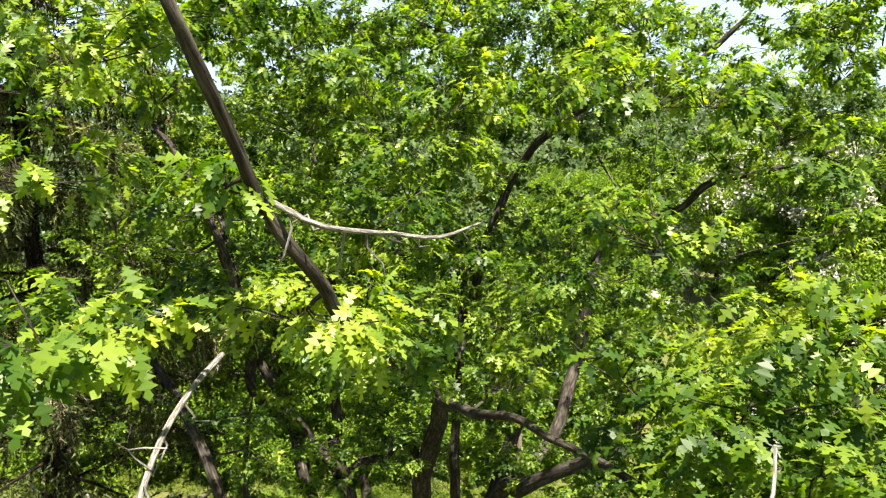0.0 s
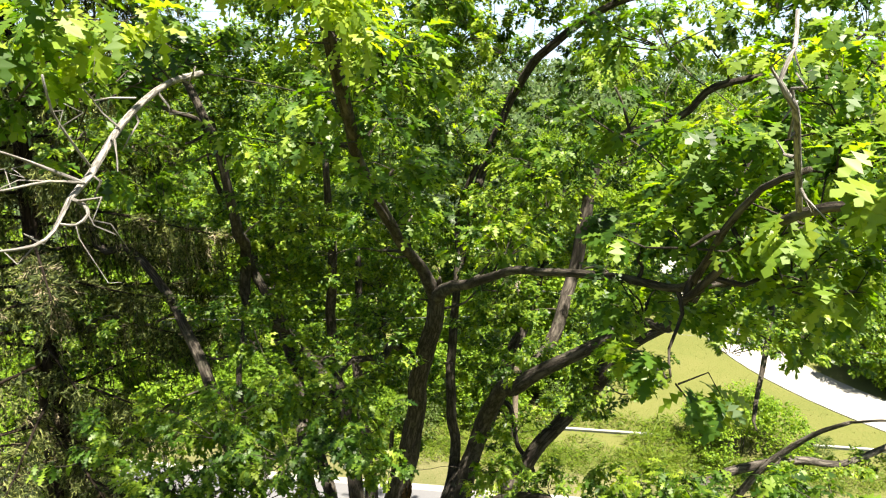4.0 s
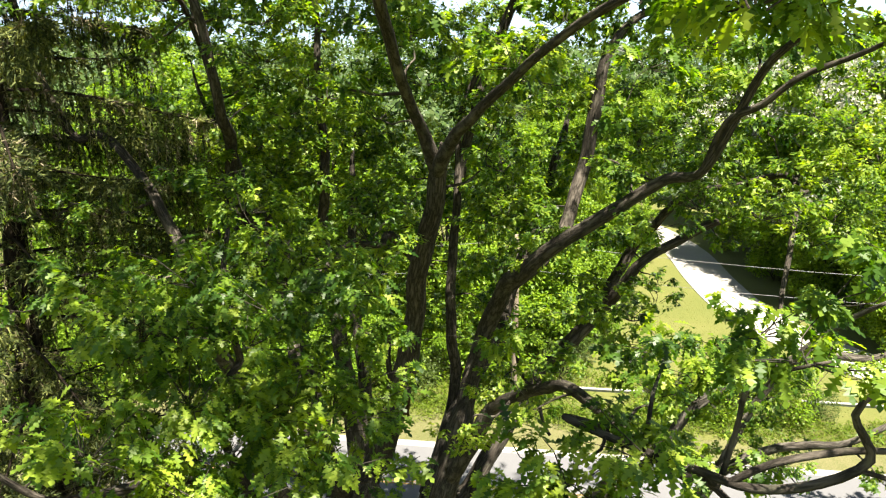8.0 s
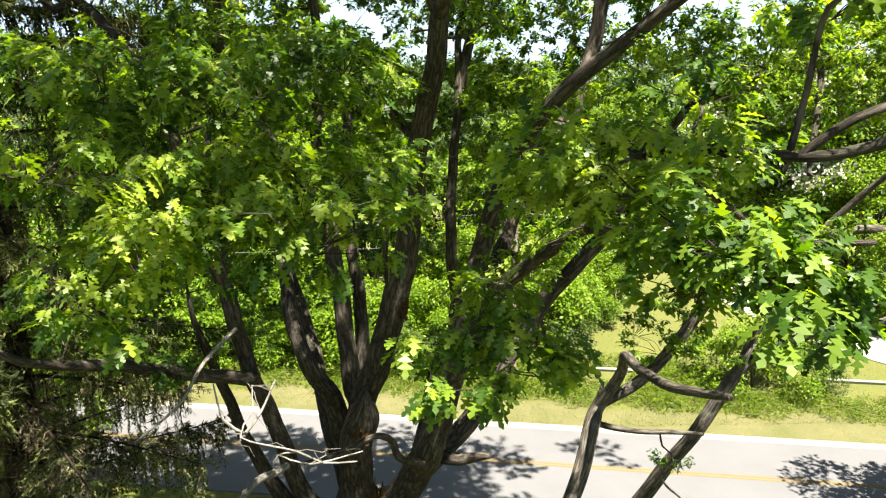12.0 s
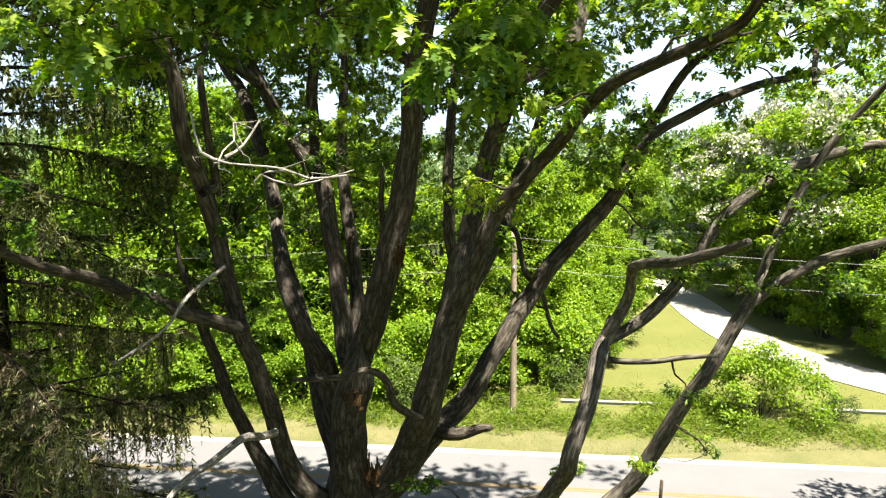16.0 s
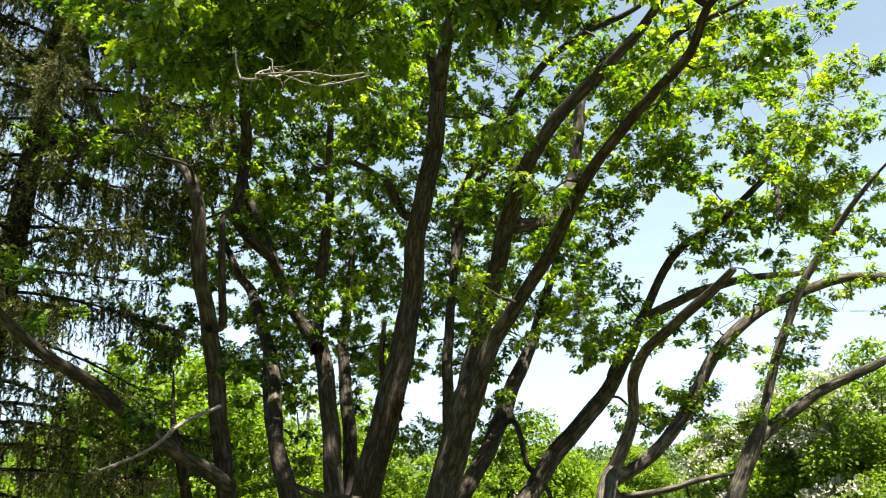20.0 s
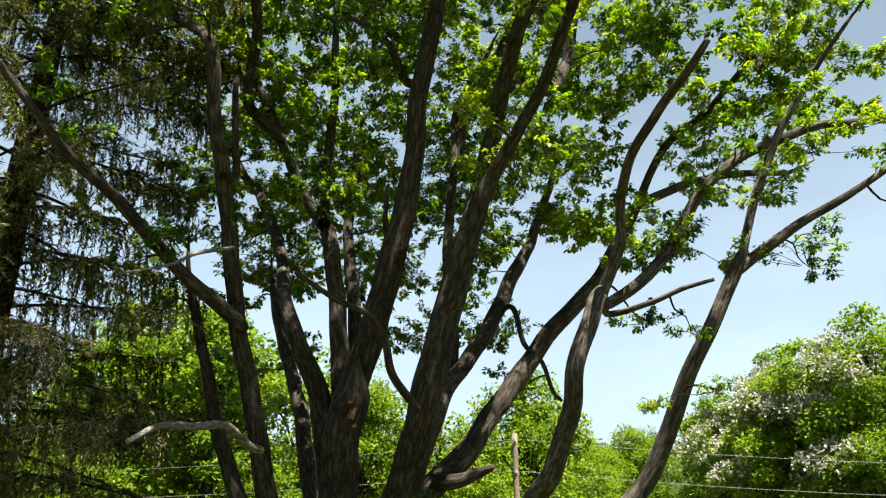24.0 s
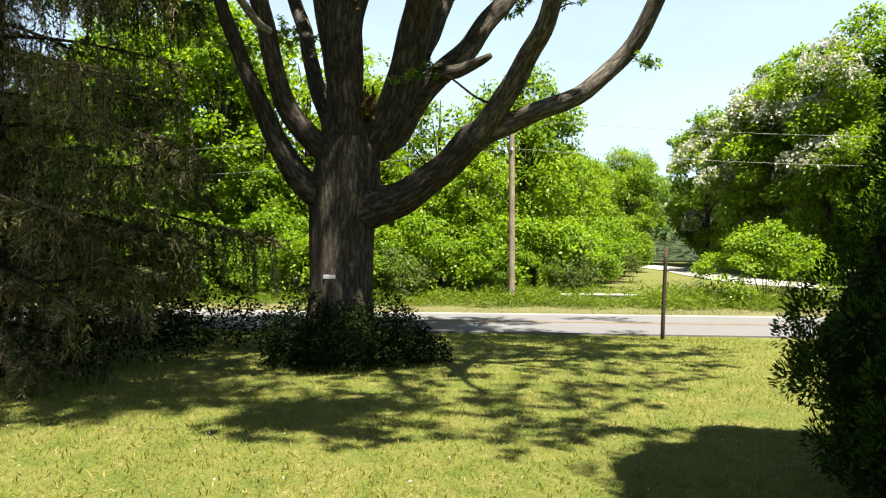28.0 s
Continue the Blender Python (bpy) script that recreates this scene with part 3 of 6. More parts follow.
limb((-0.25, 15.4, 6.2, 0.200), (0.26, 16.04, 7.5, 0.174), (0.83, 16.65, 8.45, 0.177), (1.44, 17.27, 9.49, 0.181), (2, 18.01, 10.82, 0.168), (2.5, 18.8, 11.82, 0.134), (3.13, 19.51, 13.53, 0.111), (3.36, 19.77, 14.35, 0.061), (3.68, 20.04, 15.26, 0.012))
limb((-1.06, 15.12, 4.52, 0.278), (-0.75, 15.43, 4.61, 0.278), (-0.18, 15.15, 5.46, 0.240), (0.52, 15.31, 6.15, 0.221), (0.97, 15.52, 6.8, 0.201), (1.84, 16.16, 7.93, 0.192), (2.67, 16.38, 9.05, 0.181), (3.56, 16.52, 10.01, 0.168), (4.08, 16.09, 10.88, 0.137), (4.43, 15.81, 11.49, 0.107), (5.73, 16.01, 12.21, 0.098), (6.97, 16.38, 12.63, 0.082), (8.34, 16.81, 12.88, 0.065), (8.79, 16.94, 13.08, 0.035), (9.34, 17.09, 13.4, 0.014))
limb((3.73, 16.35, 10.3, 0.120), (3.85, 16.6, 10.45, 0.120), (3.95, 16.8, 10.6, 0.120), (4.52, 17.04, 11.51, 0.119), (4.76, 16.42, 12.14, 0.097), (5.13, 15.65, 12.93, 0.088), (5.83, 14.6, 13.3, 0.071), (6.18, 13.15, 13.57, 0.055), (5.3, 11.39, 12.03, 0.038), (5.18, 11.14, 11.9, 0.021), (5.13, 10.9, 11.87, 0.012))
limb((-1.27, 15.01, 3.14, 0.398), (-0.51, 14.63, 3.38, 0.314), (0.22, 14.2, 3.9, 0.264), (0.74, 13.75, 4.34, 0.265), (0.96, 13.56, 4.53, 0.119), (1.12, 13.42, 4.66, 0.020))
# the right-hand limbs take the bark copy with sunlight in its colour
limb((0.74, 13.7, 4.28, 0.235), (1.05, 13.15, 4.72, 0.196), (1.4, 12.53, 5.24, 0.169), (1.63, 11.8, 5.7, 0.141), (1.76, 11.02, 6.44, 0.127), (1.78, 10.56, 6.97, 0.120), (2.14, 10.88, 7.73, 0.122), (2.38, 11.4, 8.17, 0.118), (2.51, 11.65, 8.4, 0.054), (2.59, 11.84, 8.55, 0.021), mat=SUNLIT_BARK)
limb((2.42, 11.57, 8.14, 0.089), (2.56, 11.91, 8.14, 0.091), (3.3, 11.86, 8.63, 0.094), (3.81, 11.83, 9.35, 0.091), (4.25, 11.74, 10.07, 0.088), (4.9, 11.7, 10.58, 0.084), (5.59, 11.6, 10.88, 0.080), (6.22, 11.4, 11.05, 0.070), (6.96, 11.3, 11.11, 0.056), (8.56, 11.54, 11.77, 0.039), (8.81, 11.59, 11.95, 0.021), (9.16, 11.62, 12.22, 0.013), mat=SUNLIT_BARK)
limb((2.41, 11.54, 8.14, 0.052), (2.52, 11.64, 7.93, 0.052), (3.03, 11.25, 7.98, 0.041), (3.43, 10.94, 8.12, 0.036), (3.81, 10.73, 8.19, 0.024), mat=SUNLIT_BARK)
limb((2.38, 11.4, 8.15, 0.099), (2.41, 11.54, 8.14, 0.099), (2.62, 11.36, 8.66, 0.089), (2.7, 11.14, 9.04, 0.076), (2.59, 10.63, 9.41, 0.073), (2.51, 9.69, 9.57, 0.064), (2.6, 8.86, 9.68, 0.059), (2.76, 8.28, 9.82, 0.052), (2.87, 7.84, 9.96, 0.036), mat=SUNLIT_BARK)
limb((0.88, 13.58, 4.36, 0.203), (1.41, 13.22, 4.54, 0.169), (1.77, 12.86, 4.64, 0.155), (2.39, 12.68, 4.88, 0.144), (2.96, 12.64, 5.37, 0.139), (3.31, 12.42, 5.89, 0.133), (3.58, 12.08, 6.71, 0.124), (3.86, 11.78, 7.44, 0.115), (4.28, 11.7, 8.15, 0.109), (4.54, 11.65, 8.67, 0.106), (4.7, 11.6, 9, 0.048), (4.81, 11.56, 9.25, 0.021), mat=SUNLIT_BARK)
limb((4.54, 11.65, 8.61, 0.089), (4.6, 11.79, 8.67, 0.089), (5.1, 11.78, 9.03, 0.086), (5.55, 11.62, 9.34, 0.076), (5.98, 11.29, 9.57, 0.067), (6.48, 10.93, 9.87, 0.052), (7.75, 10.85, 10.69, 0.035), (7.96, 10.84, 10.88, 0.019), (8.24, 10.81, 11.18, 0.013), mat=SUNLIT_BARK)
limb((4.67, 11.75, 8.78, 0.071), (4.84, 11.61, 9.43, 0.068), (5.16, 11.51, 10.24, 0.065), (5.42, 11.33, 10.88, 0.060), (5.75, 11.05, 11.47, 0.051), (6.01, 10.74, 11.89, 0.039), (6.26, 10.33, 12.27, 0.029), mat=SUNLIT_BARK)
limb((-1.47, 14.38, 7.14, 0.189), (-1.67, 14.72, 7.21, 0.189), (-1.8, 14.85, 8.25, 0.176), (-1.98, 15.05, 9.45, 0.168), (-2.24, 15.4, 10.68, 0.158), (-2.3, 15.42, 11, 0.07), (-2.33, 15.44, 11.25, 0.020))
limb((-2.25, 14.9, 10.67, 0.132), (-2.34, 15.2, 10.79, 0.132), (-2.83, 15.01, 11.56, 0.121), (-3.22, 14.6, 12.45, 0.108), (-3.81, 14.44, 13.79, 0.091), (-4.12, 14.68, 14.86, 0.075), (-4.9, 16.07, 16.49, 0.066), (-5.05, 16.34, 16.92, 0.036), (-5.12, 16.61, 17.45, 0.012))
limb((-2.55, 15.18, 11.11, 0.115), (-2.5, 15.55, 11.28, 0.115), (-2.44, 15.94, 11.26, 0.117), (-2.43, 15.89, 12.2, 0.116), (-2.27, 15.35, 13.71, 0.096), (-2.24, 14.75, 14.94, 0.077), (-2.2, 14.5, 15.6, 0.065), (-2.25, 14.8, 16.6, 0.050), (-2.6, 15.3, 17.6, 0.035), (-2.67, 15.4, 17.85, 0.019), (-2.66, 15.5, 18.21, 0.012))
limb((-1.98, 14.84, 6.45, 0.170), (-1.67, 15, 6.6, 0.170), (-1.55, 15.4, 8.2, 0.150), (-1.75, 15.8, 9.8, 0.130), (-1.9, 16.2, 11.2, 0.110), (-1.9, 16.8, 13, 0.080), (-1.9, 16.96, 13.62, 0.044), (-1.82, 17.13, 14.34, 0.012))
limb((-3.54, 12.21, 10.39, 0.067), (-3.43, 12.57, 10.57, 0.067), (-3.39, 12.06, 11.3, 0.058), (-3.5, 12.2, 12.25, 0.051), (-3.61, 12.96, 12.77, 0.038), (-3.64, 13.17, 12.98, 0.021), (-3.59, 13.39, 13.3, 0.012))
limb((-0.31, 15.17, 5.28, 0.160), (-0.5, 15, 5.4, 0.160), (0.35, 16.66, 8, 0.136), (0.3, 16.32, 9.73, 0.121), (0.32, 16.37, 11.06, 0.108), (0.45, 16.7, 13.02, 0.088), (0.51, 16.93, 14.61, 0.068), (1.32, 17.07, 16.3, 0.059), (1.49, 17.1, 16.74, 0.032), (1.73, 17.13, 17.28, 0.012))
limb((-3.16, 14.53, 12.35, 0.112), (-3.61, 14.25, 12.72, 0.112), (-3.89, 14.23, 13.2, 0.111), (-3.67, 13.74, 14.19, 0.106), (-3.49, 12.64, 14.76, 0.091), (-3.42, 11.97, 15.62, 0.076), (-3.54, 11.8, 16.39, 0.066), (-3.89, 11.97, 17.11, 0.063), (-4.4, 12.38, 17.89, 0.055), (-4.94, 12.88, 18.38, 0.043), (-5.12, 13.05, 18.62, 0.024), (-5.22, 13.22, 18.96, 0.012))
limb((-4.37, 15.13, 15.38, 0.047), (-4.38, 14.41, 16.08, 0.047), (-4.38, 13.69, 16.62, 0.047), (-4.76, 13.36, 16.82, 0.040), (-5.29, 13.01, 17.15, 0.034), (-5.63, 12.64, 17.77, 0.028), (-5.71, 12.55, 17.96, 0.015), (-5.71, 12.47, 18.25, 0.012))
limb((1.12, 12.04, 12.06, 0.120), (1.3, 12.1, 12.1, 0.120), (2.1, 12.9, 12.6, 0.120), (2.61, 13.74, 13.8, 0.122), (2.8, 13.8, 14.75, 0.120), (3.02, 13.92, 15.71, 0.090), (3.55, 14.08, 16.38, 0.070), (4.62, 14.14, 16.73, 0.071), (5.09, 13.85, 17.23, 0.068), (5.97, 13.41, 17.48, 0.055), (6.85, 13.01, 17.85, 0.039), (7.09, 12.9, 18.02, 0.021), (7.41, 12.79, 18.29, 0.012))
limb((0.5, 16.8, 13.2, 0.110), (0.9, 17, 14.9, 0.112), (1.43, 18.09, 16.33, 0.110), (1.99, 17.54, 17.52, 0.105), (2.57, 16.82, 18.2, 0.095), (3.63, 16.24, 18.95, 0.079), (4.93, 15.63, 19.35, 0.064), (5.9, 15.2, 20.2, 0.050), (6.14, 15.09, 20.5, 0.028), (6.47, 14.98, 20.9, 0.012))
limb((1.43, 3.88, 16.19, 0.020), (1.38, 3.82, 16.08, 0.021), (1.46, 3.45, 16.39, 0.021), (1.51, 3.14, 16.61, 0.021), (1.58, 2.9, 16.71, 0.021), (1.7, 2.69, 16.75, 0.018))
dead((1.49, 2.95, 16.69, 0.017), (1.27, 2.57, 16.96, 0.015), (1.11, 2.28, 17.09, 0.014), (1.03, 2.21, 17.16, 0.009), (1.09, 2.27, 17.25, 0.008), (1.13, 2.36, 17.36, 0.006))
dead((-1.04, 3.74, 17.22, 0.019), (-1.08, 3.42, 17.17, 0.018), (-1.12, 3.13, 17.06, 0.018), (-1.11, 2.89, 16.96, 0.018), (-1.11, 2.71, 16.85, 0.018), (-1.13, 2.59, 16.78, 0.012), (-1.14, 2.49, 16.69, 0.009), (-1.16, 2.4, 16.66, 0.007), (-1.23, 2.31, 16.66, 0.005))
dead((-1.1, 2.69, 16.88, 0.007), (-1.11, 2.6, 16.97, 0.006), (-1.11, 2.5, 17.07, 0.004), (-1.08, 2.41, 17.18, 0.003))
dead((-1.1, 2.63, 16.83, 0.009), (-1.2, 2.51, 16.91, 0.006), (-1.25, 2.4, 16.96, 0.004))
dead((-1.1, 2.63, 16.83, 0.008), (-1.15, 2.51, 16.85, 0.005), (-1.21, 2.4, 16.84, 0.004), (-1.22, 2.3, 16.84, 0.003))
dead((-1.1, 2.94, 17, 0.007), (-1.17, 2.91, 17.1, 0.005), (-1.01, 2.9, 17.11, 0.004))
dead((-1.13, 2.59, 16.78, 0.009), (-1.1, 2.61, 16.76, 0.009), (-1.07, 2.58, 16.73, 0.008), (-1.1, 2.55, 16.7, 0.006), (-1.13, 2.51, 16.71, 0.005))
dead((-1.21, 5.88, 10.85, 0.008), (-1.34, 5.87, 10.89, 0.008), (-1.3, 5.72, 10.77, 0.008), (-1.36, 5.59, 10.64, 0.008), (-0.96, 5.48, 10.59, 0.008), (-0.79, 5.44, 10.53, 0.008), (-0.57, 5.42, 10.55, 0.007))
dead((-1.33, 5.61, 10.66, 0.016), (-1.26, 5.77, 10.74, 0.011), (-1.19, 5.93, 10.91, 0.007))
dead((-1.36, 5.59, 10.64, 0.014), (-1.34, 5.64, 10.64, 0.014), (-1.51, 5.73, 10.7, 0.011), (-1.58, 5.78, 10.95, 0.007))
dead((-0.95, 5.5, 10.58, 0.010), (-1.09, 5.5, 10.56, 0.009), (-0.89, 5.5, 10.49, 0.009), (-0.64, 5.5, 10.55, 0.007), (-0.54, 5.5, 10.58, 0.005))
limb((2.32, 6.36, 11.91, 0.032), (1.68, 6.26, 12.33, 0.032), (1.05, 6.15, 12.59, 0.032), (1.51, 5.79, 12.53, 0.033), (1.87, 5.46, 12.52, 0.033), (2.17, 5.2, 12.53, 0.034), (2.52, 5.02, 12.67, 0.035), (2.75, 4.89, 12.91, 0.032), (2.55, 4.79, 13.27, 0.024), (2.63, 4.7, 13.47, 0.020), (2.81, 4.61, 13.65, 0.015))
limb((2.05, 5.3, 12.51, 0.028), (2.29, 5.17, 12.73, 0.027), (2.69, 5.03, 12.89, 0.026), (2.97, 4.9, 12.96, 0.020))
limb((1.94, 5.4, 12.52, 0.024), (2.03, 5.43, 12.41, 0.024), (2.08, 5.34, 12.86, 0.020), (2.09, 5.2, 13.33, 0.017), (2.26, 5.04, 13.46, 0.014), (2.43, 4.9, 13.57, 0.010))
limb((0.02, 14.98, 5.72, 0.162), (0.44, 14.8, 5.73, 0.128), (0.86, 14.63, 5.87, 0.084), (1.03, 14.49, 5.94, 0.052))
limb((-0.2, 13.15, 6.74, 0.065), (-0.28, 12.8, 6.7, 0.065), (-0.63, 12.19, 7.09, 0.064), (-0.75, 11.9, 7.53, 0.057), (-0.97, 11.46, 7.84, 0.050), (-1.39, 10.85, 7.9, 0.040), (-1.82, 10.19, 8.05, 0.030))
limb((-2.87, 13.78, 6.14, 0.071), (-2.99, 13.46, 6.18, 0.071), (-3.18, 12.63, 6.4, 0.066), (-3.44, 11.88, 6.31, 0.058), (-3.69, 11.27, 6.25, 0.046), (-3.87, 10.76, 5.99, 0.032), mat=DEAD_WOOD, name="dead_branch", label="bare bleached dead branch")
limb((1.44, 17.27, 9.49, 0.064), (1.77, 16.94, 9.51, 0.064), (1.95, 16.65, 8.64, 0.056), (2.27, 16.41, 8.2, 0.048), (2.44, 16.2, 7.55, 0.041), (2.57, 16, 7.33, 0.035))
dead((-3.32, 12.51, 9.24, 0.042), (-3.65, 11.84, 8.91, 0.040), (-3.84, 11.22, 8.49, 0.029), (-4.29, 10.63, 8.15, 0.019))
limb((-0.84, 13.4, 9.57, 0.061), (-0.92, 13.4, 10.19, 0.047), (-0.88, 13.4, 10.84, 0.037))
limb((-0.28, 12.31, 12.31, 0.084), (-0.57, 12.62, 12.54, 0.084), (-0.77, 12.21, 12.83, 0.072), (-0.9, 11.75, 12.78, 0.059), (-1.38, 11.31, 12.87, 0.049), (-1.66, 10.96, 12.58, 0.031), (-1.81, 10.78, 12.5, 0.017), (-1.87, 10.59, 12.52, 0.012))

all_nodes = np.vstack(limb_nodes)
# torn, rotten wood where old limbs broke away
for spot, size in (((-1.45, 13.75, 6.9), 0.26), ((-1.22, 14.55, 5.1), 0.22), ((-0.62, 13.25, 9.4), 0.16)):
    bm = bmesh.new()
    for k in range(14):
        a = k * 2.4
        w = bmesh.ops.create_cone(bm, cap_ends=True, segments=5, radius1=0.05 * size / 0.25, radius2=0.012, depth=size * (1.4 + 0.9 * math.sin(k * 1.9)))
        bmesh.ops.transform(bm, verts=w["verts"], matrix=Matrix.Translation(Vector((0.5 * size * math.cos(a), 0.35 * size * math.sin(a), 0.1 * math.sin(k)))) @ Euler((0.25 * math.sin(k), 0.25 * math.cos(k * 1.3), a)).to_matrix().to_4x4())
    ob = part("splintered_wood", bm, TORN_WOOD, oak, "orange-brown splintered rotten wood")
    ob.location = Vector(spot) - Vector(OAK_AT)
    me = ob.data
    me.uv_layers.new(name="UVMap")

wanted = []


def sprays(*spots):
    """Asks for masses of leafy twigs round places: rows of x, y, z, radius."""
    for x, y, z, r in spots:
        wanted.append((x, y, z, r, 0.8 if r > 0.4 else 0.65))


def leaf_out(x, y, z, r, density, a):
    """The leafy twigs of one place, fed by a branch from the node a. Returns the branch."""
    c = np.array([x, y, z])
    near = y < 9.6
    n = max(4, int(19 * density * (r / 0.85) ** 1.8))
    d = unit(n) * (rng.random(n) ** 0.45)[:, None] * r * np.array([1.22, 1.12, 0.44])
    tips = c + d
    tb = Tubes()
    far = np.linalg.norm(a[:3] - c)
    foot = c - np.array([0, 0, 0.25 * r])
    bow = unit(1)[0] * 0.12 * far
    r0 = min(a[3] * 0.75, 0.012 + 0.011 * far)
    feed = spline([(*a[:3], r0), (*(a[:3] + (foot - a[:3]) * 0.35 + bow + [0, 0, 0.05 * far]), r0 * 0.8), (*(a[:3] + (foot - a[:3]) * 0.72 - bow * 0.5 + [0, 0, 0.06 * far]), r0 * 0.6), (*foot, r0 * 0.45)], 0.12)
    tb.add(feed, 5, 0.12, x)
    root = foot + d * 0.15
    for k in range(n):
        m = (root[k] + tips[k]) / 2 + rng.normal(size=3) * 0.07 * r
        tb.add(np.array([(*root[k], 0.007), (*m, 0.005), (*tips[k], 0.0025)]), 3)
    ob = tb.build("twig_spray", OAK_BARK, oak)
    ob.location, ob["kind"] = -OAK_AT, "stuff"
    per = 22 if near else 38
    base = np.repeat(tips, per, 0)
    out = np.repeat(d / (np.linalg.norm(d, axis=1, keepdims=True) + 1e-6), per, 0)
    m = len(base)
    back = rng.random(m)[:, None] ** 1.6 * np.repeat(root - tips, per, 0) * 0.45
    h = unit(m) * [1, 1, 0.55] + 0.7 * out + np.array([0, 0, -0.4 if near else -0.25])
    pos = base + back + unit(m) * 0.07
    nrm = np.array([0.1, -0.1, 1.0]) + unit(m) * 0.5
    size = rng.uniform(0.09, 0.175, m) * (1.12 if near else 0.82) * (0.75 if r < 0.35 else 1.0)
    lf = leaf_mesh("foliage", [scatter(LOBED if near else LOBED_MID if y < 12.6 else LOBED_FAR, pos, h, nrm, size)], OAK_LEAF, oak)
    lf.location, lf["kind"] = -OAK_AT, "stuff"
    return feed


sprays((-1.8, 4.2, 17.3, 0.8), (-2.7, 7.3, 16.3, 0.56), (-1.8, 3.6, 17.5, 0.8), (-2.6, 5.0, 18.2, 0.8), (-2.5, 5.5, 19.0, 0.8), (1.4, 9.5, 16.5, 0.56), (1.7, 6.0, 18.7, 0.8), (2.3, 6.5, 18.7, 0.8), (-1.3, 9.5, 15.2, 0.56), (-0.4, 8.0, 18.2, 0.8), (0.2, 7.5, 18.7, 0.8), (0.9, 10.0, 17.8, 0.56), (-0.8, 8.5, 18.9, 0.8), (2.6, 7.0, 16.5, 0.56), (2.3, 5.0, 16.7, 0.6), (2.4, 4.5, 17.2, 0.8), (1.7, 5.0, 16.4, 0.6), (2.2, 4.8, 16.3, 0.6), (2.3, 4.0, 17.0, 0.6), (4.3, 8.0, 17.3, 0.56), (4.2, 9.0, 18.5, 0.8), (4.8, 9.0, 19.1, 0.8))
sprays((-2.2, 7.0, 17.7, 0.8), (-2.1, 9.0, 16.4, 0.56), (1.5, 9.0, 18.6, 0.8), (2.2, 9.0, 17.5, 0.8), (-1.8, 9.0, 19.4, 0.8), (-3.0, 8.0, 19.5, 0.8), (-0.7, 7.5, 17.3, 0.8), (0.3, 8.5, 16.8, 0.56), (-3.3, 11.0, 14.0, 0.7), (-2.6, 11.0, 13.8, 0.56), (-3.6, 9.5, 14.6, 0.8), (1.8, 3.6, 16.3, 0.4), (1.5, 5.0, 15.8, 0.6), (3.1, 8.5, 16.7, 0.49), (2.1, 4.0, 17.3, 0.5), (0.8, 8.0, 15.6, 0.8), (-0.3, 8.0, 17.8, 0.8), (-1.8, 11.0, 15.3, 0.56), (1.6, 9.0, 16.4, 0.8), (-2.5, 10.0, 13.8, 0.8), (-4.2, 13.5, 14.0, 0.56), (-1.7, 8.0, 13.1, 0.8))
sprays((-2.6, 7.5, 13.0, 0.8), (-3.0, 7.0, 12.4, 0.8), (-1.1, 7.5, 12.2, 1), (-1.8, 7.5, 12.1, 0.8), (-1.9, 6.0, 12.1, 0.6), (-1.0, 11.0, 13.2, 0.8), (1.7, 10.0, 11.5, 0.56), (1.5, 6.0, 12.5, 0.6), (2.1, 7.0, 13.0, 0.6), (2.3, 5.0, 13.7, 0.6), (2.5, 6.0, 13.5, 0.6), (1.2, 13.0, 13.2, 0.8), (-1.3, 13.0, 14.8, 0.8), (-2.6, 13.0, 14.9, 0.8), (4.0, 16.0, 12.0, 0.56), (3.0, 10.0, 15.9, 0.56), (1.5, 12.0, 15.0, 0.8), (0.5, 15.0, 16.1, 0.8), (-2.4, 15.0, 13.4, 0.56), (3.0, 14.0, 10.9, 0.49), (0.2, 5.6, 11.5, 0.4), (0.3, 5.4, 11.2, 0.5))
sprays((-0.1, 5.4, 11.2, 0.4), (0.6, 5.4, 11.2, 0.4), (1.0, 5.6, 12.5, 0.7), (1.5, 5.0, 12.2, 0.7), (1.6, 4.8, 12.0, 0.5), (1.8, 4.6, 11.9, 0.5), (1.6, 5.5, 12.7, 0.6), (1.4, 5.4, 12.0, 0.5), (-1.4, 7.0, 12.2, 1), (-1.0, 7.0, 12.3, 1), (-2.0, 7.0, 11.9, 0.8), (-2.1, 6.0, 11.8, 0.6), (-2.4, 6.0, 11.7, 0.6), (-2.8, 6.0, 12.5, 0.8), (-2.9, 7.5, 13.0, 0.8), (-1.9, 7.5, 12.9, 0.8), (-0.9, 8.0, 13.3, 0.8), (-1.8, 9.0, 13.4, 0.8), (-2.5, 8.0, 13.4, 0.8), (1.1, 12.0, 10.6, 0.4), (1.2, 9.0, 11.4, 0.4), (-2.7, 7.0, 11.7, 0.8))
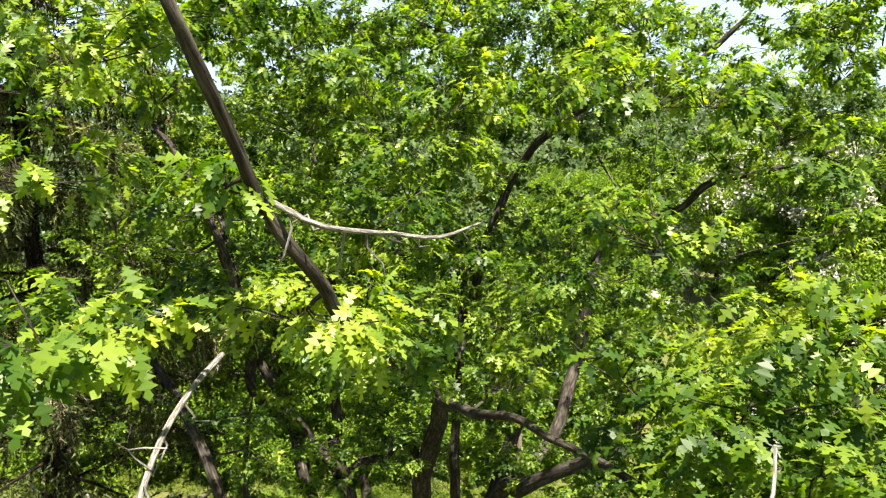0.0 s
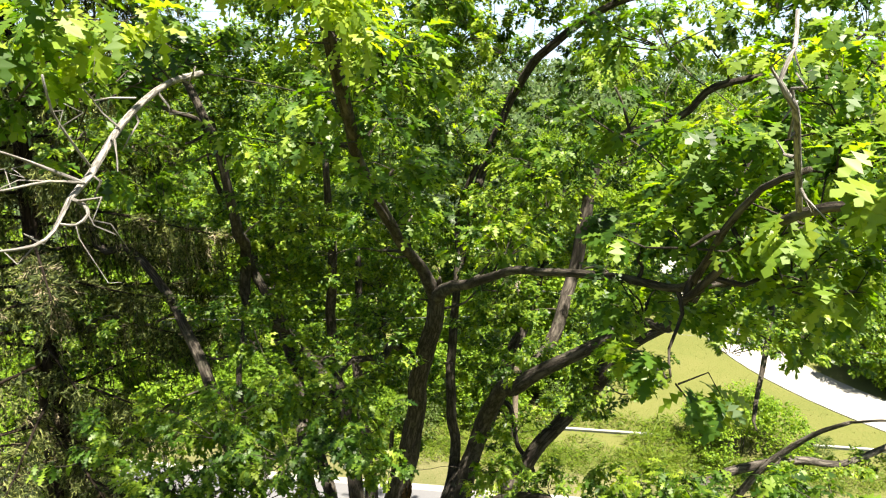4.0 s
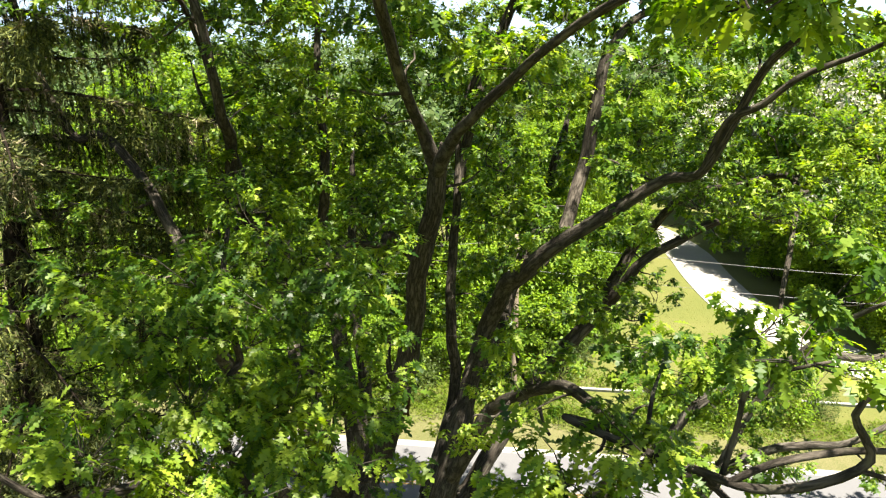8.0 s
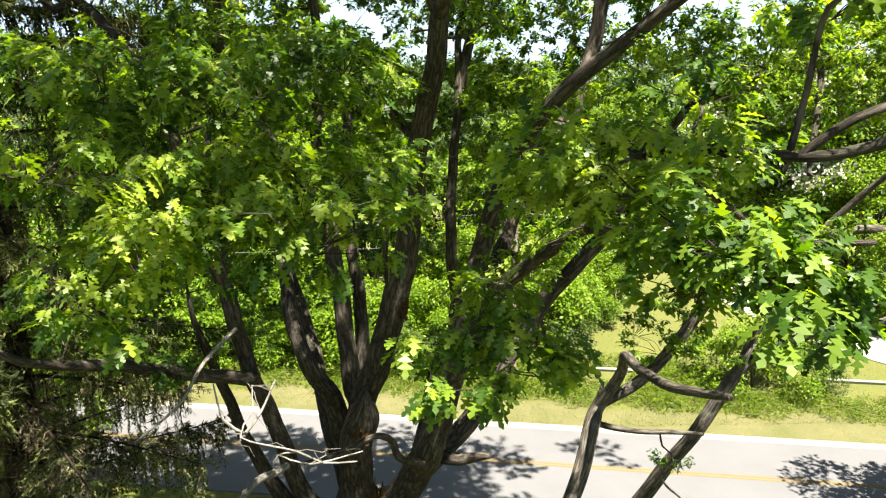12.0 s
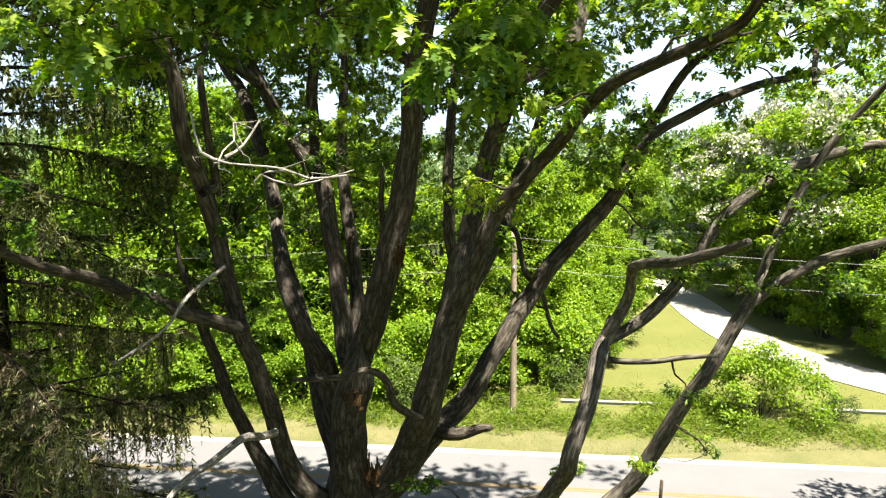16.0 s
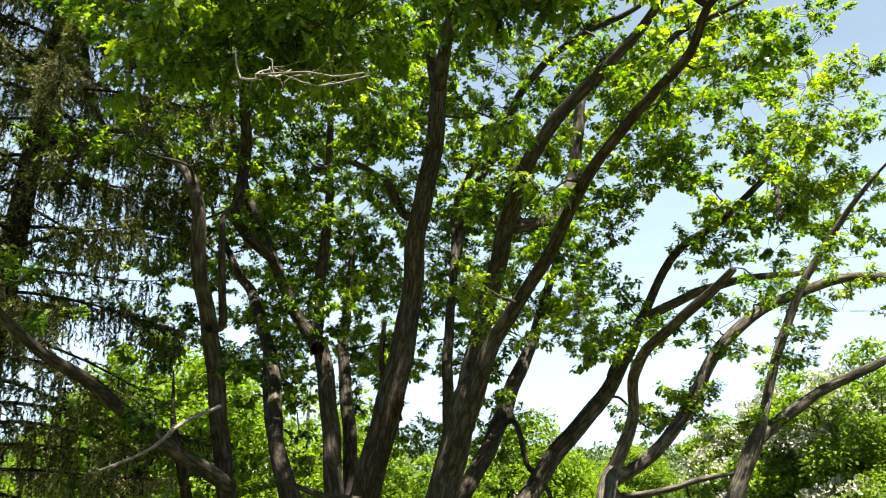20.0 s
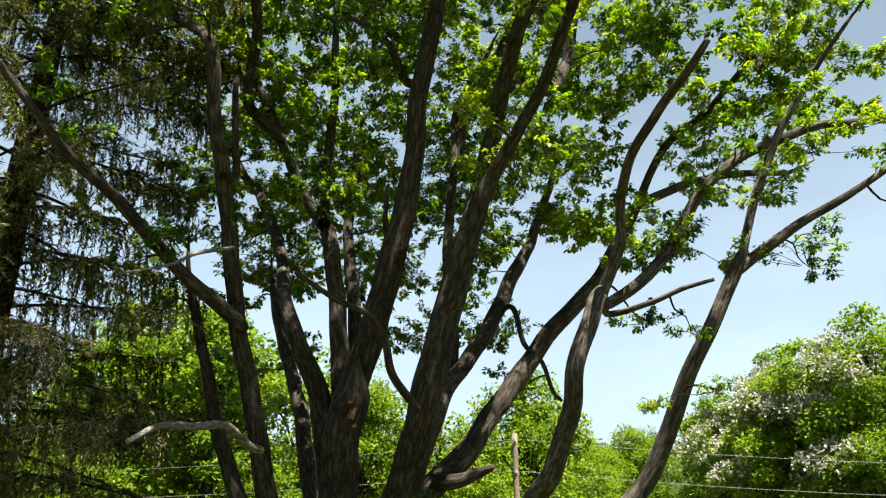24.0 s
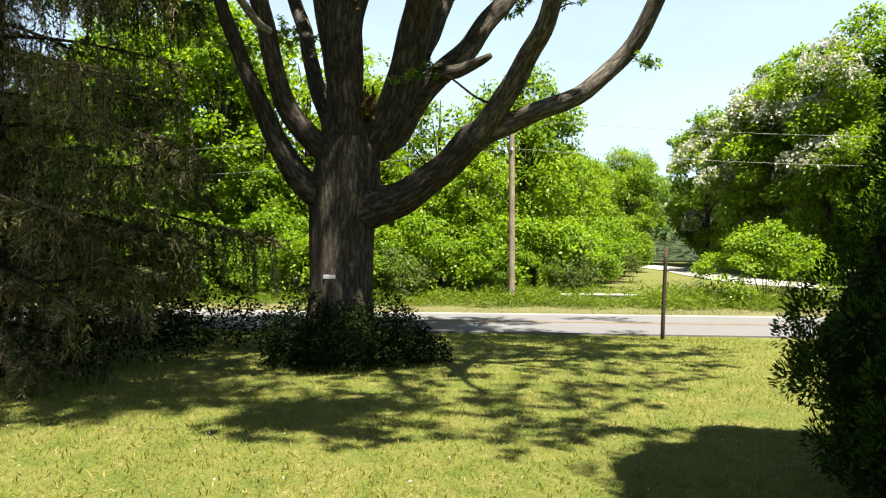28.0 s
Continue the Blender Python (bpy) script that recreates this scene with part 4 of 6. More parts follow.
sprays((-1.0, 6.5, 12.0, 1), (-1.0, 9.0, 12.4, 0.56), (1.4, 12.0, 11.4, 0.56), (2.7, 14.0, 15.2, 0.56), (0.5, 10.0, 10.3, 0.3), (4.2, 12.0, 13.5, 0.8), (4.2, 10.0, 13.7, 0.8), (6.0, 12.0, 12.9, 0.8), (5.7, 11.0, 13.5, 0.8), (1.3, 14.0, 13.3, 0.8), (-1.8, 7.0, 12.3, 0.8), (-2.3, 7.0, 12.5, 0.8), (1.1, 17.0, 15.8, 0.56), (2.7, 10.0, 13.5, 0.6), (5.0, 11.0, 13.4, 0.6), (1.7, 12.5, 12.5, 0.56), (2.7, 13.0, 11.4, 0.8), (6.6, 13.0, 13.9, 0.8), (6.9, 12.0, 14.2, 0.8), (5.8, 15.5, 13.1, 0.8), (3.1, 15.0, 10.7, 0.7), (4.0, 13.0, 15.0, 0.8))
sprays((-1.1, 9.0, 13.0, 0.8), (-1.6, 9.0, 13.3, 0.8), (-2.7, 9.0, 12.9, 0.8), (-4.1, 10.0, 12.6, 0.8), (-5.5, 13.0, 11.8, 0.8), (-1.6, 18.0, 13.8, 0.8), (-4.5, 18.0, 12.1, 0.8), (1.2, 18.0, 16.9, 0.8), (2.1, 14.0, 15.0, 0.8), (4.7, 14.0, 14.2, 0.8), (-0.6, 14.0, 17.4, 0.8), (2.1, 16.0, 18.8, 0.56), (6.3, 14.0, 13.0, 0.6), (7.9, 14.0, 12.4, 0.4), (3.5, 11.0, 7.6, 0.3), (3.8, 11.0, 6.8, 0.3), (2.9, 11.0, 6.6, 0.3), (5.7, 11.0, 9.1, 0.3), (4.5, 15.0, 11.0, 0.7), (2.9, 19.0, 12.6, 0.77), (2.2, 15.0, 12.8, 0.8), (1.5, 18.0, 9.1, 0.7))
sprays((-2.3, 17.0, 13.1, 0.8), (-4.2, 18.0, 12.9, 0.49), (-4.3, 14.0, 11.1, 0.8), (-0.1, 14.3, 6.8, 0.3), (6.3, 13.0, 12.9, 0.8), (7.6, 12.5, 13.2, 0.8), (-0.9, 19.0, 9.3, 0.7), (-1.6, 18.0, 11.3, 0.7), (5.8, 14.0, 12.9, 0.56), (7.1, 13.0, 12.7, 0.8), (5.2, 15.0, 14.3, 0.56), (-3.7, 15.0, 14.1, 0.8), (-2.7, 15.0, 14.9, 0.8), (-1.8, 17.0, 14.3, 0.8), (0.3, 17.0, 15.8, 0.8), (1.2, 16.0, 14.5, 0.8), (3.0, 15.0, 13.9, 0.8), (6.2, 16.0, 11.9, 0.5), (3.3, 12.3, 5.3, 0.3), (-4.0, 8.0, 19.5, 0.8), (-4.0, 10.0, 19.9, 0.8), (-2.9, 10.0, 19.7, 0.8))
sprays((-2.4, 11.0, 19.4, 0.8), (-1.1, 10.0, 19.8, 0.8), (-0.6, 11.0, 19.6, 0.8), (0.0, 10.0, 19.8, 0.8), (0.9, 11.0, 19.6, 0.8), (1.4, 10.0, 19.8, 0.8), (2.3, 11.0, 19.4, 0.8), (2.4, 9.0, 19.6, 0.8), (4.0, 12.0, 19.9, 0.8), (-1.9, 12.0, 19.2, 0.8), (-3.0, 9.0, 19.1, 0.8), (0.8, 13.0, 19.3, 0.8), (2.1, 13.0, 19.9, 0.8), (5.8, 13.0, 19.8, 0.8), (4.9, 10.0, 19.7, 0.8), (5.8, 10.0, 19.5, 0.8), (5.6, 12.0, 19.1, 0.8), (4.7, 13.0, 18.0, 0.56), (2.9, 14.0, 18.0, 0.56), (-0.1, 10.0, 17.5, 0.8), (-1.1, 10.0, 16.8, 0.8), (-1.6, 10.0, 17.5, 0.8))
sprays((1.0, 10.0, 15.7, 0.8), (2.7, 14.0, 14.2, 0.49), (-0.5, 9.0, 16.0, 0.8), (2.4, 10.0, 16.4, 0.8), (1.1, 4.2, 17.0, 0.4), (2.4, 6.0, 16.4, 0.45), (2.2, 4.0, 17.2, 0.45), (2.6, 4.4, 17.4, 0.5), (1.4, 4.8, 16.2, 0.4), (1.7, 3.8, 17.0, 0.45), (2.3, 3.7, 16.8, 0.45), (1.9, 3.6, 16.6, 0.4), (1.9, 8.4, 15.0, 0.4), (2.2, 3.6, 16.6, 0.4), (-2.4, 5.2, 16.7, 0.4), (-2.1, 4.0, 17.2, 0.45), (-1.5, 4.6, 17.3, 0.4), (1.9, 8.0, 17.5, 0.42), (1.7, 5.5, 17.6, 0.6), (3.7, 9.0, 17.9, 0.42), (3.5, 6.5, 17.9, 0.42), (2.2, 8.5, 15.5, 0.5))
sprays((1.8, 4.0, 16.7, 0.4), (2.0, 3.5, 16.3, 0.35), (1.4, 5.0, 16.3, 0.5), (2.5, 5.0, 15.9, 0.5), (2.7, 5.5, 13.9, 0.5), (3.1, 5.0, 14.2, 0.5), (-3.8, 8.0, 13.2, 0.7), (-2.9, 7.5, 13.1, 0.7), (-2.6, 9.0, 13.2, 0.7), (0.9, 5.6, 12.3, 0.45), (1.2, 5.4, 12.4, 0.5), (1.3, 5.2, 12.3, 0.5), (1.6, 4.9, 12.1, 0.45), (1.5, 5.0, 12.0, 0.45), (1.7, 4.7, 12.0, 0.4), (1.4, 5.0, 11.8, 0.35), (2.0, 4.6, 11.9, 0.4), (0.1, 5.5, 11.4, 0.35), (0.4, 5.4, 11.3, 0.35), (0.7, 5.4, 11.2, 0.3), (0.3, 5.8, 11.6, 0.35), (0.7, 9.0, 12.3, 0.5))
sprays((-0.4, 9.0, 12.3, 0.42), (-2.1, 6.5, 11.5, 0.5), (-2.3, 6.0, 11.4, 0.5), (-1.8, 10.0, 12.1, 0.49), (-1.2, 10.0, 11.9, 0.42), (2.4, 8.0, 12.1, 0.6), (2.7, 7.0, 11.8, 0.6), (2.3, 12.0, 11.8, 0.5), (1.4, 10.5, 11.2, 0.5), (0.9, 13.0, 10.9, 0.4), (0.3, 10.0, 10.5, 0.35), (4.0, 12.0, 9.5, 0.5), (3.7, 13.0, 13.8, 0.7), (1.7, 16.0, 12.3, 0.8), (2.9, 15.0, 12.2, 0.8), (-1.0, 18.0, 15.4, 0.9), (-3.2, 17.0, 14.4, 0.9), (-4.9, 17.0, 14.2, 0.56), (-4.9, 14.0, 11.7, 0.7), (-5.1, 14.0, 10.4, 0.7), (-2.0, 18.0, 12.9, 0.9), (-0.1, 18.0, 12.4, 0.8))
sprays((7.8, 12.0, 12.9, 0.6), (6.7, 14.5, 12.7, 0.5), (5.7, 11.0, 14.6, 0.55), (6.6, 11.5, 14.4, 0.6), (7.0, 11.0, 14.5, 0.6), (7.3, 12.0, 14.0, 0.6), (6.6, 12.5, 14.0, 0.6), (6.1, 13.0, 13.6, 0.6), (5.8, 13.5, 14.5, 0.6), (6.7, 12.0, 12.8, 0.5), (7.8, 13.0, 12.3, 0.5), (5.2, 14.0, 13.8, 0.5), (-5.3, 14.3, 8.7, 0.69), (-3.2, 16.7, 11.0, 0.57), (-3.2, 12.8, 10.0, 0.54), (-3.7, 13.1, 10.6, 0.55), (-3.9, 13.0, 11.5, 0.45), (-4.5, 12.0, 11.8, 0.48), (-4.4, 12.2, 12.3, 0.47), (-4.3, 12.3, 13.3, 0.72), (-4.4, 13.5, 14.3, 0.46), (-6.5, 14.1, 13.7, 0.77))
sprays((-4.7, 13.5, 14.1, 0.73), (-6.5, 13.0, 14.4, 0.71), (-8.5, 14.1, 14.9, 0.62), (-6.0, 13.6, 15.4, 0.72), (-6.6, 14.2, 15.2, 0.72), (-6.8, 13.8, 15.7, 0.75), (-6.2, 14.6, 17.6, 0.61), (-7.4, 13.9, 16.8, 0.69), (-7.6, 15.1, 17.4, 0.46), (-6.9, 14.8, 18.2, 0.46), (-3.9, 11.4, 9.0, 0.66), (-4.8, 12.1, 9.0, 0.79), (-4.3, 10.7, 9.7, 0.47), (-4.7, 10.0, 10.0, 0.45), (-5.1, 9.6, 10.5, 0.65), (-5.5, 9.9, 11.1, 0.59), (-6.7, 10.3, 11.1, 0.74), (-6.5, 11.2, 12.4, 0.63), (-3.8, 18.6, 12.6, 0.73), (-4.8, 19.7, 12.5, 0.48), (-3.9, 18.7, 13.3, 0.53), (-6.7, 18.8, 13.8, 0.8))
sprays((-5.2, 18.9, 13.7, 0.71), (-4.8, 19.2, 14.5, 0.45), (-7.3, 19.1, 15.1, 0.73), (-5.4, 19.1, 16.9, 0.77), (-3.4, 19.7, 9.5, 0.47), (-4.8, 19.4, 10.3, 0.63), (-3.5, 19.5, 10.8, 0.78), (-4.9, 19.8, 11.2, 0.79), (-3.3, 20.1, 11.4, 0.5), (1.0, 11.8, 14.1, 0.71), (-0.8, 11.1, 14.9, 0.63), (-0.9, 11.2, 13.5, 0.56), (-2.4, 10.9, 15.7, 0.79), (-0.3, 10.6, 16.0, 0.76), (-0.6, 10.9, 16.3, 0.48), (-0.8, 9.8, 16.5, 0.55), (-2.0, 9.1, 16.4, 0.7), (-0.3, 9.0, 16.9, 0.56), (-0.7, 8.1, 17.4, 0.76), (-0.3, 8.1, 17.3, 0.51), (-0.6, 6.9, 17.6, 0.71), (-0.4, 11.7, 14.0, 0.55))
sprays((1.0, 11.5, 15.0, 0.69), (-0.2, 11.7, 15.4, 0.68), (1.0, 10.7, 15.6, 0.64), (0.9, 8.8, 15.4, 0.62), (-0.3, 10.1, 15.9, 0.72), (1.3, 8.4, 16.0, 0.62), (-0.8, 13.7, 10.1, 0.54), (1.1, 12.3, 12.4, 0.5), (1.7, 11.2, 13.0, 0.55), (1.8, 11.2, 13.1, 0.7), (1.6, 11.2, 12.8, 0.56), (2.6, 10.4, 14.1, 0.68), (2.9, 10.9, 14.4, 0.56), (3.6, 10.5, 14.6, 0.49), (1.1, 9.3, 15.4, 0.56), (3.6, 9.5, 15.4, 0.5), (4.6, 9.4, 15.9, 0.52), (3.1, 7.5, 16.4, 0.54), (3.9, 9.5, 15.3, 0.68), (2.9, 8.8, 15.8, 0.73), (3.3, 8.4, 15.7, 0.48), (3.8, 8.4, 15.8, 0.59))
sprays((1.3, 11.9, 10.4, 0.76), (1.9, 12.9, 12.4, 0.49), (2.1, 8.8, 12.4, 0.46), (3.1, 8.5, 12.4, 0.7), (2.7, 7.7, 12.4, 0.64), (1.9, 19.8, 13.8, 0.7), (3.2, 20.0, 12.9, 0.61), (3.3, 19.7, 13.3, 0.48), (3.4, 20.3, 15.3, 0.57), (3.7, 20.2, 15.1, 0.68), (3.4, 21.2, 15.7, 0.55), (3.2, 15.3, 10.7, 0.74), (2.5, 15.0, 12.6, 0.61), (5.6, 15.2, 12.8, 0.61), (7.4, 16.1, 12.5, 0.73), (6.0, 16.5, 12.3, 0.6), (7.7, 15.0, 12.6, 0.71), (7.1, 15.9, 14.3, 0.69), (7.9, 15.4, 13.6, 0.59), (4.6, 15.3, 11.3, 0.45), (3.5, 16.0, 11.1, 0.75), (3.0, 16.3, 11.1, 0.5))
sprays((4.4, 17.7, 11.7, 0.67), (3.8, 17.4, 11.8, 0.79), (4.8, 17.5, 11.9, 0.46), (4.6, 17.7, 11.3, 0.66), (6.3, 16.7, 13.8, 0.76), (6.8, 16.9, 13.3, 0.78), (6.8, 16.4, 14.3, 0.69), (6.9, 14.8, 13.6, 0.66), (7.0, 13.9, 13.5, 0.62), (6.1, 15.0, 13.5, 0.51), (6.7, 14.0, 14.5, 0.61), (6.5, 12.5, 13.0, 0.67), (6.5, 12.3, 13.1, 0.66), (6.3, 11.6, 13.0, 0.58), (3.9, 13.1, 9.6, 0.45), (4.6, 11.6, 10.1, 0.47), (4.1, 11.5, 10.4, 0.66), (4.2, 11.9, 10.0, 0.48), (6.2, 11.4, 11.0, 0.68), (6.0, 11.4, 10.7, 0.65), (7.5, 11.7, 10.9, 0.6), (6.9, 11.3, 11.1, 0.52))
sprays((8.0, 11.6, 11.9, 0.68), (8.5, 12.1, 12.5, 0.58), (3.5, 11.9, 9.2, 0.72), (4.5, 11.9, 9.0, 0.59), (5.8, 11.9, 9.0, 0.78), (5.1, 11.6, 9.8, 0.46), (5.6, 11.7, 10.3, 0.59), (4.2, 12.6, 9.5, 0.47), (6.9, 10.9, 9.3, 0.55), (7.2, 10.7, 10.2, 0.68), (3.3, 12.7, 9.2, 0.6), (5.3, 11.7, 9.9, 0.47), (4.7, 11.1, 10.7, 0.58), (5.5, 10.8, 11.3, 0.45), (0.6, 14.4, 11.6, 0.48), (-2.7, 14.1, 11.0, 0.63), (-2.3, 15.0, 11.7, 0.67), (-3.4, 14.3, 12.2, 0.68), (-2.7, 14.3, 12.1, 0.57), (-4.4, 14.0, 13.6, 0.56), (-2.7, 14.1, 13.2, 0.69), (-3.5, 14.8, 14.2, 0.72))
sprays((-3.4, 14.7, 15.3, 0.63), (-4.6, 14.7, 14.8, 0.6), (-5.3, 15.2, 14.3, 0.71), (-4.1, 15.3, 15.9, 0.47), (-5.5, 16.2, 16.6, 0.69), (-4.9, 17.4, 16.5, 0.68), (-3.8, 17.8, 17.6, 0.5), (-5.6, 16.8, 17.9, 0.53), (-2.1, 14.4, 11.0, 0.72), (-0.9, 15.8, 11.1, 0.67), (-2.9, 15.1, 11.8, 0.62), (-1.2, 14.3, 11.9, 0.59), (-2.5, 14.8, 14.1, 0.76), (-0.6, 14.7, 13.1, 0.74), (-1.9, 14.9, 14.1, 0.54), (-3.1, 14.7, 15.4, 0.68), (-1.2, 15.0, 15.5, 0.78), (-1.2, 15.1, 16.2, 0.52), (-2.8, 15.5, 16.7, 0.48), (-2.7, 15.8, 17.3, 0.51), (-2.3, 15.5, 18.0, 0.79), (-2.8, 17.3, 18.3, 0.55))
sprays((-3.0, 16.9, 10.0, 0.72), (-1.1, 17.0, 10.6, 0.67), (-3.2, 16.6, 11.3, 0.49), (-2.0, 17.0, 11.7, 0.68), (-1.6, 16.9, 12.8, 0.72), (-1.5, 17.9, 12.8, 0.45), (-2.1, 18.4, 14.4, 0.71), (-1.4, 18.2, 14.2, 0.5), (-3.9, 12.9, 10.5, 0.57), (-2.4, 14.4, 11.7, 0.58), (-4.9, 12.9, 12.5, 0.77), (-5.6, 13.7, 12.7, 0.5), (-3.2, 13.7, 13.3, 0.58), (0.9, 17.2, 9.2, 0.46), (0.5, 16.7, 9.6, 0.47), (1.5, 17.1, 11.1, 0.46), (1.0, 17.8, 11.7, 0.55), (1.0, 17.1, 12.0, 0.64), (0.6, 17.1, 13.3, 0.47), (1.4, 18.0, 12.4, 0.69), (0.8, 16.9, 13.1, 0.51), (0.9, 17.1, 15.0, 0.6))
sprays((-0.6, 17.5, 14.4, 0.57), (0.8, 18.6, 14.7, 0.79), (0.0, 18.1, 16.0, 0.45), (1.2, 18.8, 16.5, 0.52), (1.8, 18.3, 17.0, 0.47), (0.9, 17.5, 17.4, 0.6), (-3.1, 14.7, 12.4, 0.66), (-3.8, 16.3, 13.9, 0.79), (-3.3, 14.2, 13.1, 0.77), (-4.9, 14.5, 14.7, 0.72), (-3.0, 15.2, 14.7, 0.77), (-4.5, 13.5, 14.8, 0.56), (-3.2, 13.2, 15.0, 0.55), (-3.2, 13.1, 16.2, 0.61), (-2.7, 12.4, 16.3, 0.77), (-2.6, 12.3, 17.2, 0.76), (-4.7, 12.3, 19.3, 0.54), (-4.4, 12.6, 18.8, 0.71), (-4.5, 13.9, 18.3, 0.68), (-3.3, 13.3, 17.4, 0.73), (-5.3, 14.7, 18.1, 0.52), (-3.8, 15.9, 15.6, 0.55))
sprays((-4.2, 14.9, 17.0, 0.67), (-2.6, 14.3, 16.8, 0.73), (-2.7, 14.6, 17.5, 0.77), (-4.7, 13.4, 17.2, 0.49), (-3.4, 14.2, 18.2, 0.5), (-6.2, 13.1, 17.5, 0.62), (1.0, 13.3, 13.0, 0.7), (1.3, 13.9, 13.5, 0.64), (1.8, 13.6, 13.2, 0.7), (1.4, 14.5, 13.9, 0.66), (2.9, 15.3, 14.0, 0.64), (2.8, 14.8, 14.9, 0.57), (1.8, 14.8, 15.9, 0.47), (3.9, 14.2, 16.3, 0.68), (3.5, 14.4, 16.3, 0.67), (4.6, 15.4, 16.8, 0.55), (5.2, 16.8, 17.3, 0.77), (4.8, 15.1, 17.9, 0.61), (7.5, 15.0, 17.2, 0.73), (8.0, 14.1, 17.3, 0.73), (6.7, 14.0, 18.2, 0.72), (8.4, 14.2, 18.2, 0.79))
sprays((2.4, 19.7, 15.0, 0.54), (-0.4, 18.4, 15.1, 0.49), (2.7, 18.3, 15.3, 0.79), (1.0, 17.9, 15.4, 0.67), (-1.3, 17.9, 16.8, 0.78), (1.0, 18.6, 16.6, 0.73), (0.9, 19.1, 18.5, 0.62), (2.0, 17.9, 17.4, 0.59), (2.1, 18.5, 18.0, 0.51), (3.1, 17.5, 18.2, 0.53), (2.3, 17.5, 18.4, 0.5), (4.1, 17.4, 19.0, 0.58), (3.4, 16.7, 19.5, 0.7), (4.2, 19.2, 19.6, 0.62), (5.7, 19.3, 19.9, 0.73), (6.3, 18.0, 20.2, 0.7), (4.6, 15.8, 20.7, 0.52), (5.7, 15.5, 21.1, 0.48), (5.4, 17.2, 21.8, 0.73), (1.3, 18.1, 10.9, 0.73), (1.1, 18.3, 9.1, 0.73), (0.8, 13.8, 9.6, 0.52))
sprays((-0.4, 15.5, 11.4, 0.5), (0.9, 13.6, 13.0, 0.51), (-0.7, 12.6, 12.7, 0.47), (-0.7, 12.4, 13.1, 0.71), (-0.9, 11.8, 13.6, 0.72), (-2.7, 11.8, 13.5, 0.48), (-4.6, 20.7, 16.6, 0.95), (-2.2, 21.4, 17.2, 1), (2.3, 12.1, 19.7, 0.99), (-4.5, 18.9, 15.2, 0.89), (-0.3, 14.0, 20.1, 1.1), (-3.2, 17.5, 17.8, 1.1), (-5.8, 18.7, 14.2, 0.86), (0.7, 18.6, 19.8, 0.93), (-4.9, 20.1, 14.0, 0.97), (-5.3, 14.3, 15.8, 1.1), (-3.3, 20.7, 15.6, 0.95), (0.8, 21.7, 17.3, 1.1), (3.3, 19.6, 15.1, 1.1), (-6.6, 13.7, 16.5, 0.9), (-7.7, 16.3, 12.0, 0.98), (-2.4, 13.5, 18.9, 1.1))
sprays((1.3, 21.3, 11.5, 0.88), (-6.6, 19.1, 13.6, 1.1), (-0.1, 19.4, 9.4, 1), (-7.5, 15.0, 15.3, 0.97), (1.6, 11.7, 18.9, 0.87), (-6.0, 17.5, 16.2, 1), (0.8, 15.5, 20.7, 0.86), (-7.2, 13.2, 12.1, 0.93), (2.1, 22.0, 16.0, 0.88), (-5.9, 15.2, 15.5, 1), (-6.0, 17.3, 18.1, 0.92), (-5.2, 12.9, 15.4, 0.86), (-4.1, 16.4, 17.7, 1.1), (-3.5, 21.3, 14.1, 1), (4.2, 20.6, 13.3, 1), (5.2, 18.0, 9.7, 0.88), (-4.0, 19.5, 11.8, 0.8), (-6.1, 16.1, 11.8, 0.84), (-1.5, 19.9, 16.3, 0.86), (-5.3, 21.0, 11.7, 0.96), (-2.0, 22.7, 13.0, 0.95), (3.5, 18.5, 14.0, 1.1))
sprays((-4.1, 19.9, 11.6, 0.87), (-6.1, 12.0, 13.4, 1.1), (3.7, 19.9, 12.7, 0.89), (-4.3, 20.2, 12.9, 1.1), (1.0, 19.9, 18.3, 1.1), (-2.6, 21.5, 14.3, 1), (-1.7, 20.0, 17.9, 0.82), (-4.8, 20.1, 12.8, 0.82), (4.2, 17.4, 15.3, 0.92), (-4.6, 16.4, 16.9, 1.1), (2.1, 20.4, 15.4, 0.81), (-1.6, 22.5, 12.5, 0.96), (1.7, 20.7, 10.1, 1.1), (-6.3, 14.1, 15.1, 0.98), (-4.2, 20.6, 17.0, 0.94), (2.9, 19.4, 12.8, 0.98), (-5.3, 11.8, 11.7, 1.1), (-5.4, 12.7, 19.0, 1.1), (1.2, 13.6, 20.8, 1.1), (-6.9, 14.9, 17.6, 0.99), (-5.5, 12.1, 16.5, 0.87), (0.1, 15.0, 20.1, 1))
sprays((-2.0, 14.7, 19.0, 0.95), (-6.1, 13.2, 11.5, 0.96), (1.2, 19.4, 9.6, 1), (-3.9, 20.7, 12.4, 1.1), (-1.1, 20.2, 11.2, 1.1), (-5.1, 18.7, 18.5, 0.92), (-5.9, 14.1, 12.3, 1), (-2.4, 22.2, 14.3, 1), (0.0, 20.8, 15.9, 0.83), (-3.8, 15.5, 18.3, 0.8), (4.0, 17.3, 18.7, 0.9), (-1.1, 13.7, 19.8, 0.89), (0.3, 12.6, 19.6, 0.9), (-2.0, 21.0, 18.5, 1), (-4.7, 17.5, 11.2, 1), (-2.1, 20.2, 14.6, 0.87), (-4.8, 16.3, 17.7, 0.8), (-5.4, 12.2, 13.4, 1), (3.6, 17.6, 16.5, 1), (-5.0, 19.7, 15.9, 0.88), (-1.1, 19.0, 20.0, 0.93), (0.6, 21.3, 15.3, 1.1))
